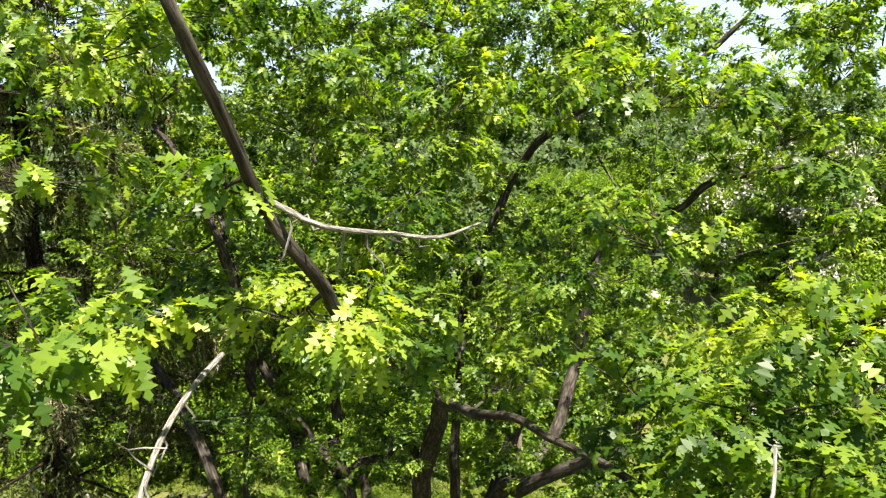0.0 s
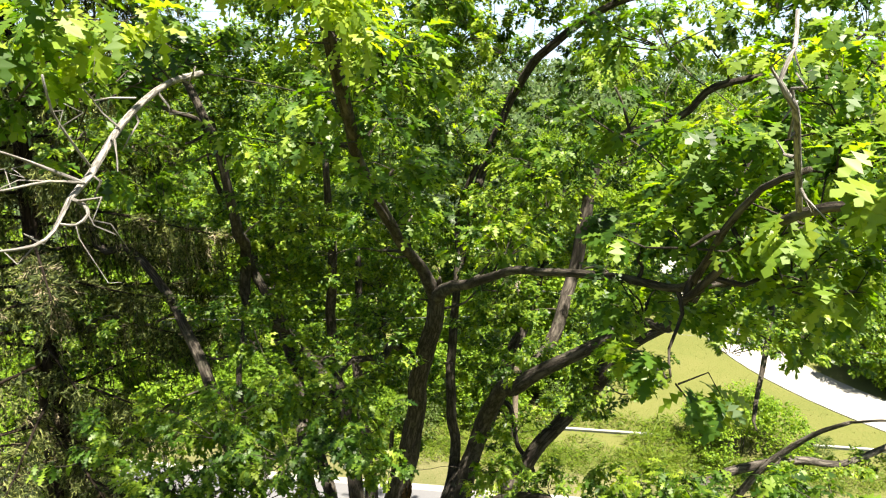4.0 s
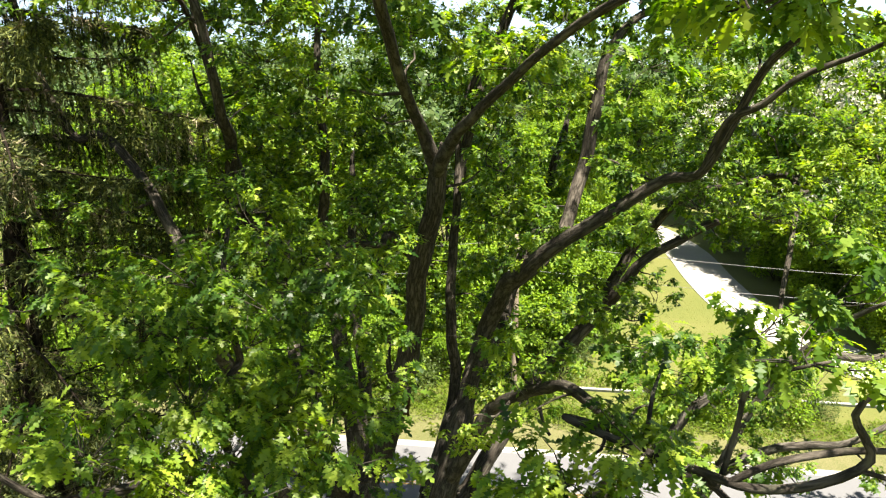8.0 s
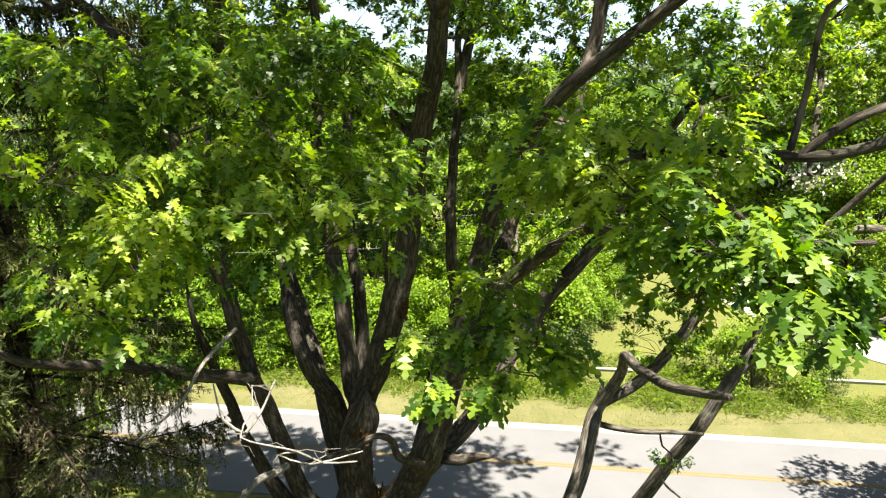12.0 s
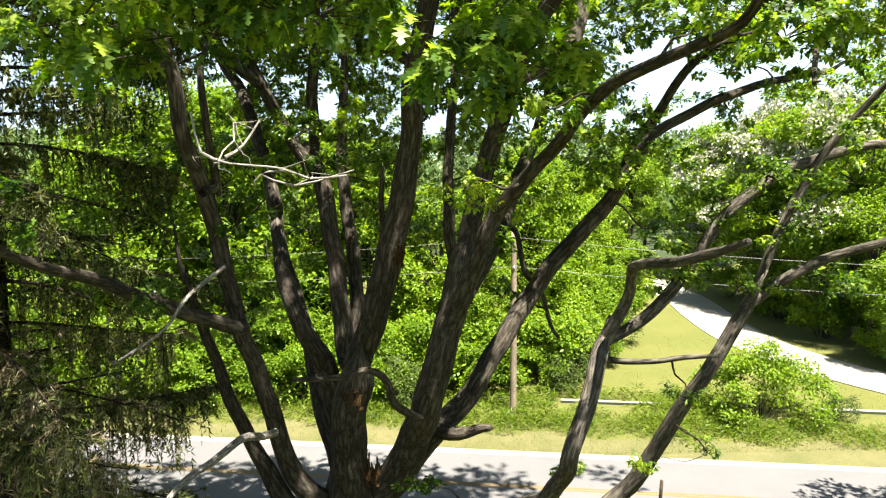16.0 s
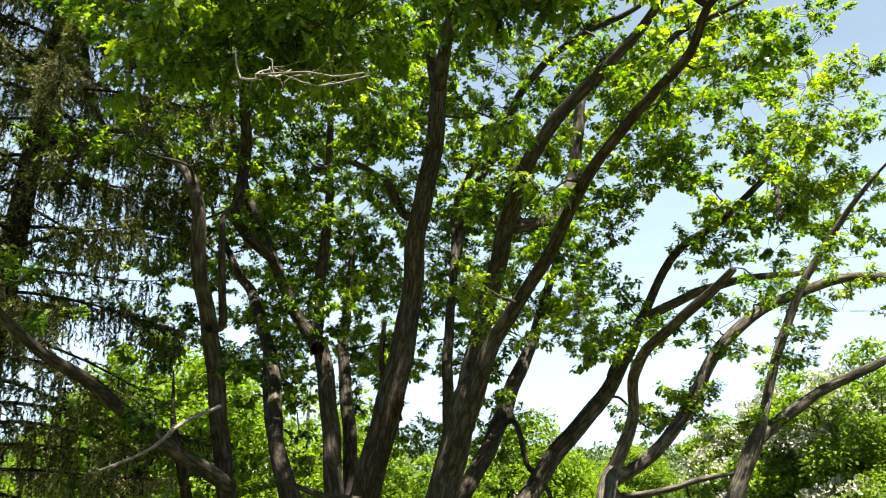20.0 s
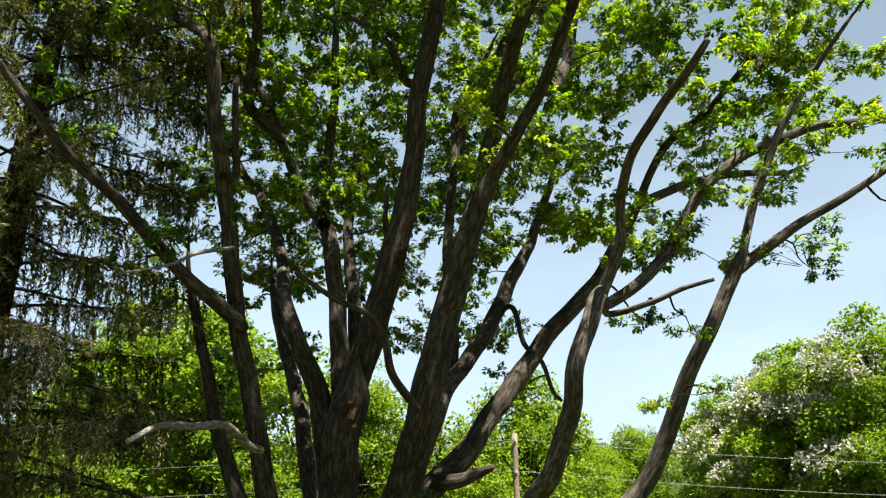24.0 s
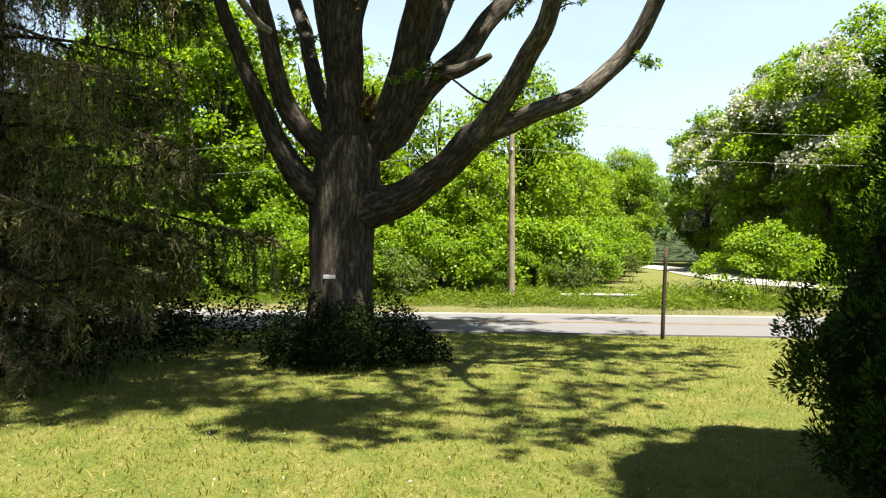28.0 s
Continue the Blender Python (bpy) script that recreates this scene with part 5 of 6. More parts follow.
# sprays of radius 0.55 in these two calls are unseen, added to shade the lawn
sprays((-6.5, 16.2, 17.1, 1.1), (-5.2, 19.2, 15.3, 1), (-4.7, 13.1, 16.3, 0.89), (-3.7, 19.4, 14.4, 1.1), (1.4, 20.2, 13.8, 0.84), (-2.4, 16.5, 18.6, 1.1), (-1.6, 21.0, 13.2, 0.87), (-4.2, 15.0, 18.3, 0.96), (-5.4, 16.5, 11.1, 0.8), (3.5, 3.6, 15.5, 0.55), (4.0, 5.4, 15.5, 0.55), (4.0, 5.4, 15.5, 0.55), (3.9, 4.7, 15.5, 0.55), (3.2, 4.4, 12.5, 0.55), (4.5, 5.9, 15.5, 0.55), (4.3, 5.1, 15.5, 0.55), (4.0, 4.7, 14.0, 0.55), (3.4, 4.6, 11.5, 0.55), (4.9, 6.7, 15.5, 0.55), (4.9, 5.6, 15.5, 0.55), (4.2, 4.9, 14.0, 0.55), (3.8, 5.1, 11.5, 0.55))
sprays((5.5, 7.6, 15.5, 0.55), (5.1, 6.6, 14.0, 0.55), (4.7, 5.8, 14.0, 0.55), (4.0, 5.4, 11.5, 0.55), (4.2, 5.4, 11.5, 0.55), (6.0, 7.9, 15.5, 0.55), (5.4, 6.8, 14.0, 0.55), (5.2, 5.7, 14.0, 0.55), (4.7, 5.7, 12.5, 0.55), (4.2, 5.7, 10.5, 0.55), (6.6, 7.7, 15.5, 0.55), (5.7, 6.8, 14.0, 0.55), (5.3, 6.3, 12.5, 0.55), (4.4, 5.9, 10.5, 0.55), (4.3, 5.8, 9.5, 0.55), (8.0, 9.9, 15.5, 0.55), (6.4, 7.8, 14.0, 0.55), (6.0, 7.2, 12.5, 0.55), (8.6, 10.0, 15.5, 0.55), (7.1, 8.8, 12.5, 0.55), (6.5, 8.4, 11.5, 0.55), (-3.5, 18.2, 13.9, 0.9))
sprays((-2.9, 19.6, 13.7, 0.9), (-2.5, 22.0, 12.1, 0.9), (-1.2, 19.0, 14.0, 0.9), (-1.3, 20.2, 13.9, 0.9), (-1.9, 21.9, 11.8, 0.9), (-0.3, 19.3, 12.9, 0.9), (0.3, 20.4, 13.8, 0.9), (0.1, 21.8, 11.8, 0.9), (0.6, 18.5, 13.7, 0.9), (1.2, 20.2, 12.8, 0.9), (1.5, 21.7, 12.9, 0.9), (2.2, 22.0, 13.5, 0.9), (3.5, 18.0, 13.2, 0.9), (3.8, 20.7, 13.1, 0.9), (5.8, 20.4, 12.6, 0.9), (-6.4, 16.5, 17.0, 0.85), (-7.7, 20.2, 18.2, 0.62), (-5.5, 16.3, 14.5, 0.76), (-6.8, 20.6, 14.5, 0.87), (-5.9, 19.8, 20.4, 0.73), (-4.3, 15.7, 15.0, 0.72), (-4.5, 16.6, 14.5, 0.84))
sprays((-5.3, 18.7, 14.5, 0.84), (-6.0, 19.8, 13.5, 0.83), (-5.0, 20.0, 19.6, 0.74), (-4.8, 19.6, 17.7, 0.76), (-3.3, 15.5, 13.6, 0.82), (-4.4, 18.5, 14.2, 0.68), (-4.2, 20.6, 14.0, 0.87), (-4.4, 19.9, 11.2, 0.75), (-2.0, 19.3, 19.5, 0.7), (-2.7, 16.6, 16.3, 0.66), (-2.8, 19.4, 15.4, 0.79), (-1.7, 17.6, 13.7, 0.75), (-2.3, 19.6, 13.4, 0.77), (-1.7, 16.8, 17.6, 0.85), (-2.0, 19.7, 18.0, 0.66), (-1.0, 20.5, 17.0, 0.71), (-2.0, 20.5, 15.4, 0.63), (-0.1, 18.1, 18.4, 0.75), (-0.7, 17.5, 17.3, 0.74), (-0.0, 18.8, 15.0, 0.64), (-0.2, 20.7, 16.0, 0.68), (1.5, 18.0, 18.1, 0.61))
sprays((2.3, 20.2, 18.4, 0.66), (1.0, 17.0, 14.4, 0.86), (1.1, 18.4, 13.8, 0.63), (1.1, 20.1, 13.6, 0.8), (1.3, 16.1, 10.6, 0.61), (3.0, 17.2, 17.6, 0.64), (2.7, 18.4, 16.7, 0.67), (1.8, 15.6, 13.1, 0.61), (2.8, 19.1, 14.6, 0.65), (4.3, 15.7, 16.1, 0.78), (3.2, 16.2, 15.1, 0.74), (2.8, 16.7, 13.7, 0.76), (5.0, 20.9, 16.1, 0.61), (3.1, 17.3, 11.7, 0.65), (5.5, 17.6, 18.4, 0.64), (6.4, 19.1, 17.5, 0.9), (4.0, 16.3, 14.3, 0.64), (7.0, 17.8, 18.9, 0.67), (6.4, 16.9, 15.4, 0.68), (6.7, 19.3, 16.7, 0.64), (-5.9, 20.7, 14.4, 0.83), (-5.1, 20.4, 12.9, 0.7))
sprays((-5.2, 21.2, 11.8, 0.74), (-3.5, 17.7, 10.8, 0.8), (-4.1, 20.3, 11.3, 0.83), (-2.9, 17.3, 12.5, 0.56), (-3.5, 18.9, 12.5, 0.69), (-2.5, 17.2, 11.3, 0.8), (-3.1, 17.0, 10.5, 0.66), (-2.3, 19.6, 14.4, 0.74), (-1.6, 21.0, 14.4, 0.56), (-2.3, 19.9, 12.0, 0.62), (-1.5, 17.7, 10.0, 0.79), (-2.2, 20.5, 10.8, 0.65), (-1.3, 16.9, 12.4, 0.77), (-1.1, 21.1, 12.1, 0.84), (-1.7, 19.7, 11.1, 0.69), (-1.0, 19.0, 9.6, 0.79), (0.0, 19.8, 13.8, 0.73), (-0.1, 18.7, 12.4, 0.61), (-0.3, 17.1, 11.3, 0.6), (-0.6, 20.9, 11.4, 0.77), (-0.0, 17.7, 9.5, 0.73), (0.2, 18.0, 13.6, 0.76))
sprays((1.0, 19.8, 13.2, 0.74), (1.1, 20.7, 12.2, 0.62), (0.6, 21.5, 11.9, 0.62), (0.7, 20.2, 10.6, 0.63), (1.9, 21.1, 15.2, 0.78), (1.3, 19.5, 13.4, 0.65), (1.7, 18.0, 11.6, 0.57), (1.4, 20.2, 10.7, 0.58), (-13.0, 20.7, 20.9, 0.72), (-11.6, 20.1, 18.0, 0.64), (-10.1, 17.3, 12.4, 0.72), (-10.0, 18.1, 18.2, 0.79), (-10.2, 19.0, 16.5, 0.79), (-9.8, 20.0, 14.3, 0.64), (-9.1, 20.6, 14.3, 0.62), (-8.9, 20.7, 20.9, 0.78), (-8.9, 20.7, 18.7, 0.83), (-7.5, 19.2, 16.2, 0.66), (-6.1, 16.4, 12.8, 0.8), (-5.7, 15.6, 11.7, 0.62), (-6.7, 19.6, 19.2, 0.8), (-5.6, 17.7, 16.8, 0.77))
sprays((-5.3, 15.8, 14.2, 0.62), (-6.4, 19.8, 15.0, 0.6), (-6.1, 20.7, 14.3, 0.64), (-5.6, 20.5, 20.1, 0.67), (-4.1, 16.4, 15.4, 0.82), (-5.0, 19.4, 15.9, 0.84), (-3.6, 15.8, 13.2, 0.77), (-3.8, 17.9, 13.0, 0.83), (-4.9, 20.0, 19.7, 0.64), (-3.4, 18.7, 17.2, 0.66), (-3.7, 19.2, 16.0, 0.82), (-3.3, 16.8, 13.7, 0.78), (-3.5, 20.3, 19.6, 0.63), (-2.9, 18.2, 16.9, 0.85), (-3.0, 17.4, 14.8, 0.74), (-2.4, 15.9, 13.3, 0.7), (-2.0, 15.5, 11.8, 0.61), (-1.3, 17.1, 17.1, 0.74), (-1.1, 19.7, 18.2, 0.6), (-1.4, 17.4, 15.1, 0.62), (-1.8, 17.5, 14.1, 0.75), (-0.6, 18.4, 13.1, 0.78))
sprays((-0.1, 18.7, 18.5, 0.83), (-0.4, 19.9, 18.3, 0.77), (0.1, 20.0, 16.8, 0.84), (0.2, 18.1, 12.8, 0.72), (0.5, 16.9, 17.8, 0.72), (0.9, 19.5, 18.1, 0.78), (1.2, 20.1, 15.6, 0.74), (1.7, 18.8, 13.1, 0.69), (-7.5, 14.8, 19.3, 0.83), (-6.9, 13.2, 18.6, 0.8), (-8.2, 15.6, 17.2, 0.9), (-8.6, 17.0, 16.2, 0.82), (-6.9, 13.4, 16.7, 0.75), (-7.5, 16.9, 19.2, 0.9), (-6.1, 15.0, 18.5, 0.72), (-7.0, 16.2, 16.4, 0.65), (-6.7, 15.6, 16.1, 0.8), (-5.2, 14.2, 18.2, 0.91), (-5.9, 15.7, 17.6, 0.82), (-6.0, 16.5, 16.2, 0.74), (-4.3, 12.5, 16.1, 0.69), (-3.8, 16.2, 19.1, 0.82))
sprays((-5.0, 17.1, 18.4, 0.77), (-4.4, 14.1, 17.3, 0.89), (-4.0, 14.3, 16.7, 0.72), (-4.1, 18.6, 19.2, 0.77), (-2.3, 13.1, 18.1, 0.85), (-2.9, 13.7, 16.7, 0.92), (-2.5, 12.7, 16.4, 0.7), (-2.9, 17.7, 18.4, 0.87), (-2.5, 17.5, 16.3, 0.73), (-2.4, 16.6, 15.7, 0.79), (-1.2, 17.3, 20.1, 0.75), (-1.2, 15.9, 18.6, 0.8), (-0.5, 16.9, 17.3, 0.93), (-0.2, 17.4, 16.4, 0.69), (-0.8, 15.3, 15.6, 0.87), (0.5, 14.8, 18.7, 0.71), (0.4, 15.3, 19.0, 0.91), (0.3, 14.3, 17.7, 0.92), (-0.3, 15.8, 16.6, 0.89), (0.7, 18.8, 15.2, 0.78), (1.7, 13.5, 19.1, 0.87), (1.1, 13.7, 18.4, 0.82))
sprays((2.0, 17.5, 16.1, 0.83), (1.7, 19.9, 14.9, 0.87), (2.1, 15.3, 19.0, 0.9), (2.2, 17.0, 15.7, 0.74), (3.5, 16.9, 19.4, 0.65), (4.9, 18.0, 17.7, 0.88), (3.0, 15.2, 16.7, 0.79), (3.7, 17.1, 15.2, 0.87), (5.5, 19.2, 18.9, 0.9), (6.1, 19.6, 17.1, 0.73), (5.6, 16.9, 17.0, 0.67), (4.7, 16.4, 15.8, 0.9), (5.1, 13.5, 19.5, 0.68), (5.4, 14.7, 16.0, 0.84), (5.6, 13.8, 19.0, 0.76), (6.8, 15.1, 18.3, 0.69), (6.7, 14.3, 16.1, 0.73), (9.4, 19.5, 19.5, 0.72), (10.3, 19.8, 18.3, 0.94), (7.0, 14.1, 17.6, 0.67), (10.4, 19.5, 16.1, 0.69), (-9.3, 16.5, 21.8, 0.78))
sprays((-7.1, 13.8, 20.3, 0.72), (-5.2, 9.2, 19.2, 0.74), (-7.7, 14.1, 19.1, 0.78), (-6.6, 13.8, 20.8, 0.77), (-7.4, 15.6, 21.1, 0.91), (-5.8, 12.4, 19.7, 0.72), (-7.2, 15.3, 18.9, 0.65), (-5.2, 12.6, 21.0, 0.67), (-5.2, 12.6, 20.2, 0.59), (-4.2, 9.8, 19.4, 0.74), (-4.6, 11.9, 19.1, 0.81), (-3.7, 11.1, 20.5, 0.73), (-5.4, 15.0, 20.7, 0.73), (-6.3, 17.3, 20.3, 0.8), (-6.7, 18.2, 19.4, 0.77), (-2.3, 8.8, 19.9, 0.73), (-3.4, 12.5, 20.2, 0.79), (-4.8, 16.5, 20.0, 0.66), (-2.6, 8.5, 19.1, 0.6), (-3.2, 14.5, 21.3, 0.77), (-2.4, 11.9, 20.2, 0.8), (-1.7, 8.5, 19.1, 0.51))
sprays((-4.1, 16.1, 19.6, 0.65), (-2.0, 19.0, 21.7, 0.82), (-1.7, 13.4, 20.2, 0.73), (-1.8, 13.3, 19.4, 0.85), (-0.8, 9.2, 18.9, 0.71), (-0.7, 12.2, 20.7, 0.68), (-0.6, 18.2, 20.6, 0.85), (-0.7, 9.6, 19.3, 0.54), (-1.1, 16.7, 19.5, 0.75), (-0.0, 16.4, 21.2, 0.92), (-0.2, 17.7, 21.4, 0.88), (0.1, 11.9, 19.4, 0.66), (0.4, 16.9, 18.8, 0.82), (1.0, 14.4, 20.8, 0.68), (0.6, 9.6, 19.7, 0.61), (0.7, 9.9, 19.5, 0.58), (0.9, 13.7, 19.2, 0.75), (2.3, 16.9, 21.6, 0.85), (2.6, 15.5, 20.3, 0.78), (1.5, 9.8, 19.5, 0.7), (2.2, 17.2, 19.4, 0.66), (2.1, 10.9, 20.1, 0.64))
sprays((3.4, 16.0, 20.6, 0.94), (2.4, 14.1, 19.8, 0.67), (3.9, 18.5, 19.3, 0.78), (4.5, 17.9, 21.7, 0.87), (4.2, 13.7, 20.2, 0.71), (3.2, 12.1, 19.5, 0.68), (5.2, 17.0, 19.0, 0.95), (3.0, 9.6, 20.2, 0.65), (7.0, 18.8, 20.7, 0.95), (5.4, 15.5, 19.3, 0.67), (4.9, 12.5, 20.6, 0.68), (4.3, 10.0, 20.1, 0.57), (4.4, 10.6, 18.6, 0.65), (7.4, 14.7, 20.7, 0.77), (4.7, 9.4, 19.6, 0.52), (5.3, 9.7, 20.1, 0.68), (7.4, 13.8, 20.5, 0.82), (5.1, 9.2, 18.6, 0.53))

# the close-leaved dome of the crown
dome = np.random.default_rng(21)
for k in range(52):
    a, q = dome.uniform(0, 6.283), math.sqrt(dome.random())
    x, y = 0.3 + 7.2 * q * math.cos(a), 15.0 + 6.2 * q * math.sin(a)
    sprays((x, y, 17.2 + 3.6 * (1 - q * q) + dome.uniform(-1.2, 0.8), dome.uniform(0.8, 1.05)))

# upper left leaves, partly placed to shade the boughs below
for k in range(26):
    sprays((dome.uniform(-4.4, -0.8), dome.uniform(5.8, 11.0), dome.uniform(18.6, 20.6), dome.uniform(0.7, 0.95)))
# unseen leaves above the view, added to throw shade below
for k in range(16):
    sprays((dome.uniform(-1.6, 1.8), dome.uniform(3.0, 5.6), dome.uniform(20.5, 21.5), dome.uniform(0.7, 0.9)))
# upper right leaves, partly placed to shade the lawn in front
for k in range(8):
    sprays((dome.uniform(2.2, 7.6), dome.uniform(5.6, 11.0), dome.uniform(17.9, 20.3), dome.uniform(0.7, 0.95)))

for k in range(10):
    sprays((dome.uniform(0.9, 2.1), dome.uniform(2.7, 3.9), dome.uniform(16.45, 17.15), dome.uniform(0.28, 0.4)))
for k in range(6):
    sprays((dome.uniform(1.3, 3.0), dome.uniform(3.6, 5.0), dome.uniform(15.7, 16.8), dome.uniform(0.4, 0.55)))
for k in range(12):
    sprays((dome.uniform(3.0, 9.0), dome.uniform(12.0, 17.0), dome.uniform(12.8, 16.2), dome.uniform(0.65, 0.9)))
# low shaded growth behind the trunk, and sprigs on the great limbs
sprays((-4.5, 18.5, 7.5, 0.8), (-5.2, 17.6, 7.1, 0.7), (-3.6, 19.0, 7.8, 0.8), (-4.0, 17.5, 8.3, 0.7), (-5.6, 19.0, 8.0, 0.8), (-4.8, 19.4, 6.9, 0.7), (-3.2, 18.2, 8.8, 0.7), (-5.2, 18.6, 8.9, 0.8), (-0.4, 13.4, 5.3, 0.3), (-0.1, 13.3, 5.35, 0.3), (1.6, 17.5, 8.2, 0.5), (2.0, 17.5, 7.9, 0.5), (2.1, 12.0, 6.1, 0.25), (-0.55, 3.3, 17.6, 0.28), (-0.3, 3.6, 17.5, 0.3), (-0.75, 3.0, 18.2, 0.28), (-0.2, 4.2, 17.3, 0.35), (-0.6, 4.6, 17.2, 0.4), (-0.9, 5.4, 16.9, 0.5), (-0.2, 6.4, 16.6, 0.5), (-0.35, 3.46, 17.41, 0.25), (-0.38, 4.59, 16.94, 0.32), (-0.36, 3.19, 17.58, 0.22), (-0.39, 5.64, 16.57, 0.40), (-0.37, 4.03, 17.18, 0.28), (-0.35, 6.57, 16.08, 0.40))

# grow each feeding branch from whatever wood already stands nearest
todo = np.array(wanted)
# the side that the spruce overshadows is thin
thin = (todo[:, 0] < -2.6) & (todo[:, 1] > 7.5) & (todo[:, 1] < 15.5) & (todo[:, 2] > 9.5) & (todo[:, 2] < 15.8)
todo = todo[~thin | (dome.random(len(todo)) > 0.5)]
thin = (todo[:, 0] < -2.2) & (todo[:, 1] > 8.0) & (todo[:, 1] < 15.0) & (todo[:, 2] > 15.8) & (todo[:, 2] < 19.6)
todo = todo[~thin | (dome.random(len(todo)) > 0.55)]
thin = (todo[:, 0] < -4.4) & (todo[:, 1] < 16.0) & (todo[:, 2] > 11.0)
todo = todo[~thin | (dome.random(len(todo)) > 0.75)]
wood = all_nodes[all_nodes[:, 3] < 0.2]
gap = np.full(len(todo), 1e9)
foot_of = np.zeros(len(todo), int)


def nearer(first):
    for i in range(first, len(wood), 4000):
        w = wood[i : i + 4000]
        g = np.linalg.norm(todo[:, None, :3] - w[None, :, :3], axis=2) + 0.7 * np.maximum(w[None, :, 2] - todo[:, None, 2], 0)
        j = g.argmin(1)
        v = g[np.arange(len(todo)), j]
        hit = v < gap
        gap[hit], foot_of[hit] = v[hit], i + j[hit]


nearer(0)
alive = np.ones(len(todo), bool)
while alive.any():
    k = int(np.where(alive, gap, 1e9).argmin())
    alive[k] = False
    feed = leaf_out(*todo[k], wood[foot_of[k]])
    n0 = len(wood)
    wood = np.vstack([wood, feed[2:]])
    nearer(n0)

# the small plate on the trunk
bm = bmesh.new()
bmesh.ops.create_cube(bm, size=1, matrix=pose(-1.92, 14.57, 1.86) @ Matrix.Diagonal((0.22, 0.012, 0.07, 1)))
bmesh.ops.bevel(bm, geom=bm.edges[:], offset=0.003, segments=1, affect="EDGES")
plate = part("plate", bm, METAL, oak, "small pale metal plate nailed to the bark")
plate.location = -OAK_AT

# ---- the spruce ----


def spruce(at, tall, reach, seed):
    r = np.random.default_rng(seed)
    ob = thing("spruce_tree", at, label="tall dark spruce with drooping curtains of needles, dry twigs inside", category="tree")
    tb = Tubes()
    tb.add(spline([(0, 0, -0.2, 0.42), (0.05, 0, 3, 0.36), (0, 0.08, 9, 0.26), (0.05, 0, 16, 0.14), (0, 0, tall, 0.02)], 0.4), 14, 0.05, seed)
    tb.build("trunk", SPRUCE_BARK, ob)
    green, brown = [], []
    # low boughs that sweep out toward the oak
    long_boughs = ((0.05, 2.9, 4.7), (-0.14, 2.7, 3.7), (0.3, 2.6, 3.5), (-0.35, 2.2, 3.3), (0.12, 2.1, 3.2))
    for k in range(215):
        z = 0.9 + (tall - 1.6) * (k / 215) ** 1.4
        full = reach * (1 - (z / tall) ** 2.5) * r.uniform(0.75, 1.08) + 0.3
        a = k * 2.399 + r.uniform(-0.3, 0.3)
        full *= min(1.0, 0.62 + 0.13 * z)
        if k >= 210:
            a, z, full = long_boughs[k - 210]
        brown_bough = r.random() < 0.24
        d = np.array([math.cos(a), math.sin(a), 0])
        droop, rise = (r.uniform(0.08, 0.44), r.uniform(0.0, 0.2)) if k < 210 else (0.35, 0.1)
        s = np.linspace(0, 1, 7)[:, None]
        line = np.array([0, 0, z]) + d * full * s + np.array([0, 0, 1]) * (rise * full * s - droop * full * s**2 + 0.10 * full * s**4)
        bt = Tubes()
        bt.add(np.hstack([line, np.linspace(0.035, 0.006, 7)[:, None] * (0.5 + full / reach * 0.6)]), 5, 0.05, k)
        n = int(full * (92 - 36 * min(1.0, z / 10)) * (0.55 if z < 3.4 else 0.72 if z < 8 else 0.85 if z < 13 else 1.3) * (1.0 if 0.5 * d[0] - 0.85 * d[1] > -0.3 else 0.4) * (r.uniform(0.55, 1.45) if r.random() > 0.06 else 0.2))
        u = r.random(n) ** 0.75
        idx = u * 6
        i0 = np.minimum(idx.astype(int), 5)
        base = line[i0] + (line[i0 + 1] - line[i0]) * (idx - i0)[:, None]
        side = np.array([-d[1], d[0], 0]) * r.choice([-1, 1], n)[:, None]
        out = side * r.uniform(0.03, 0.36, n)[:, None] + d * r.uniform(0.0, 0.22, n)[:, None]
        length = r.uniform(0.45, 1.25, n) * (0.5 + 0.5 * full / reach)
        flat = r.random(n) < 0.42
        out = np.where(flat[:, None], side * r.uniform(0.5, 1.0, n)[:, None] + d * r.uniform(0.2, 0.7, n)[:, None], out)
        length = np.where(flat, length * 0.62, length)
        tip = base + out * length[:, None] * 0.7 - np.array([0, 0, 1]) * (length * np.where(flat, r.uniform(0.05, 0.4, n), 0.75))[:, None]
        for q in range(0, n, 6):
            bt.add(np.array([(*base[q], 0.006), (*(base[q] + out[q] * length[q] * 0.5 - [0, 0, 0.15 * length[q]]), 0.005), (*tip[q], 0.003)]), 3)
        bt.build("branch", SPRUCE_BARK, ob)
        per = 22
        f = np.tile(np.linspace(0.08, 1.0, per), n)
        b, tt, o2 = np.repeat(base, per, 0), np.repeat(tip, per, 0), np.repeat(out * length[:, None] * 0.45, per, 0)
        p = b + (tt - b) * f[:, None] + o2 * (f * (1 - f))[:, None] * 1.6
        m = len(p)
        hd = (tt - b) / (np.linalg.norm(tt - b, axis=1, keepdims=True) + 1e-6) * 0.8 + r.normal(size=(m, 3)) * 0.6
        sz = r.uniform(0.06, 0.135, m)
        dry = (np.repeat(r.random(n), per) < ((0.6 if z < 8 else 0.2) if brown_bough else 0.25 if z < 7 else 0.03)) | (np.repeat(u, per) < (0.2 if z < 8 else 0.06))
        nr = r.normal(size=(m, 3)) + [0, 0, 0.4]
        green.append((p[~dry], hd[~dry], nr[~dry], sz[~dry]))
        brown.append((p[dry], hd[dry], nr[dry], sz[dry]))
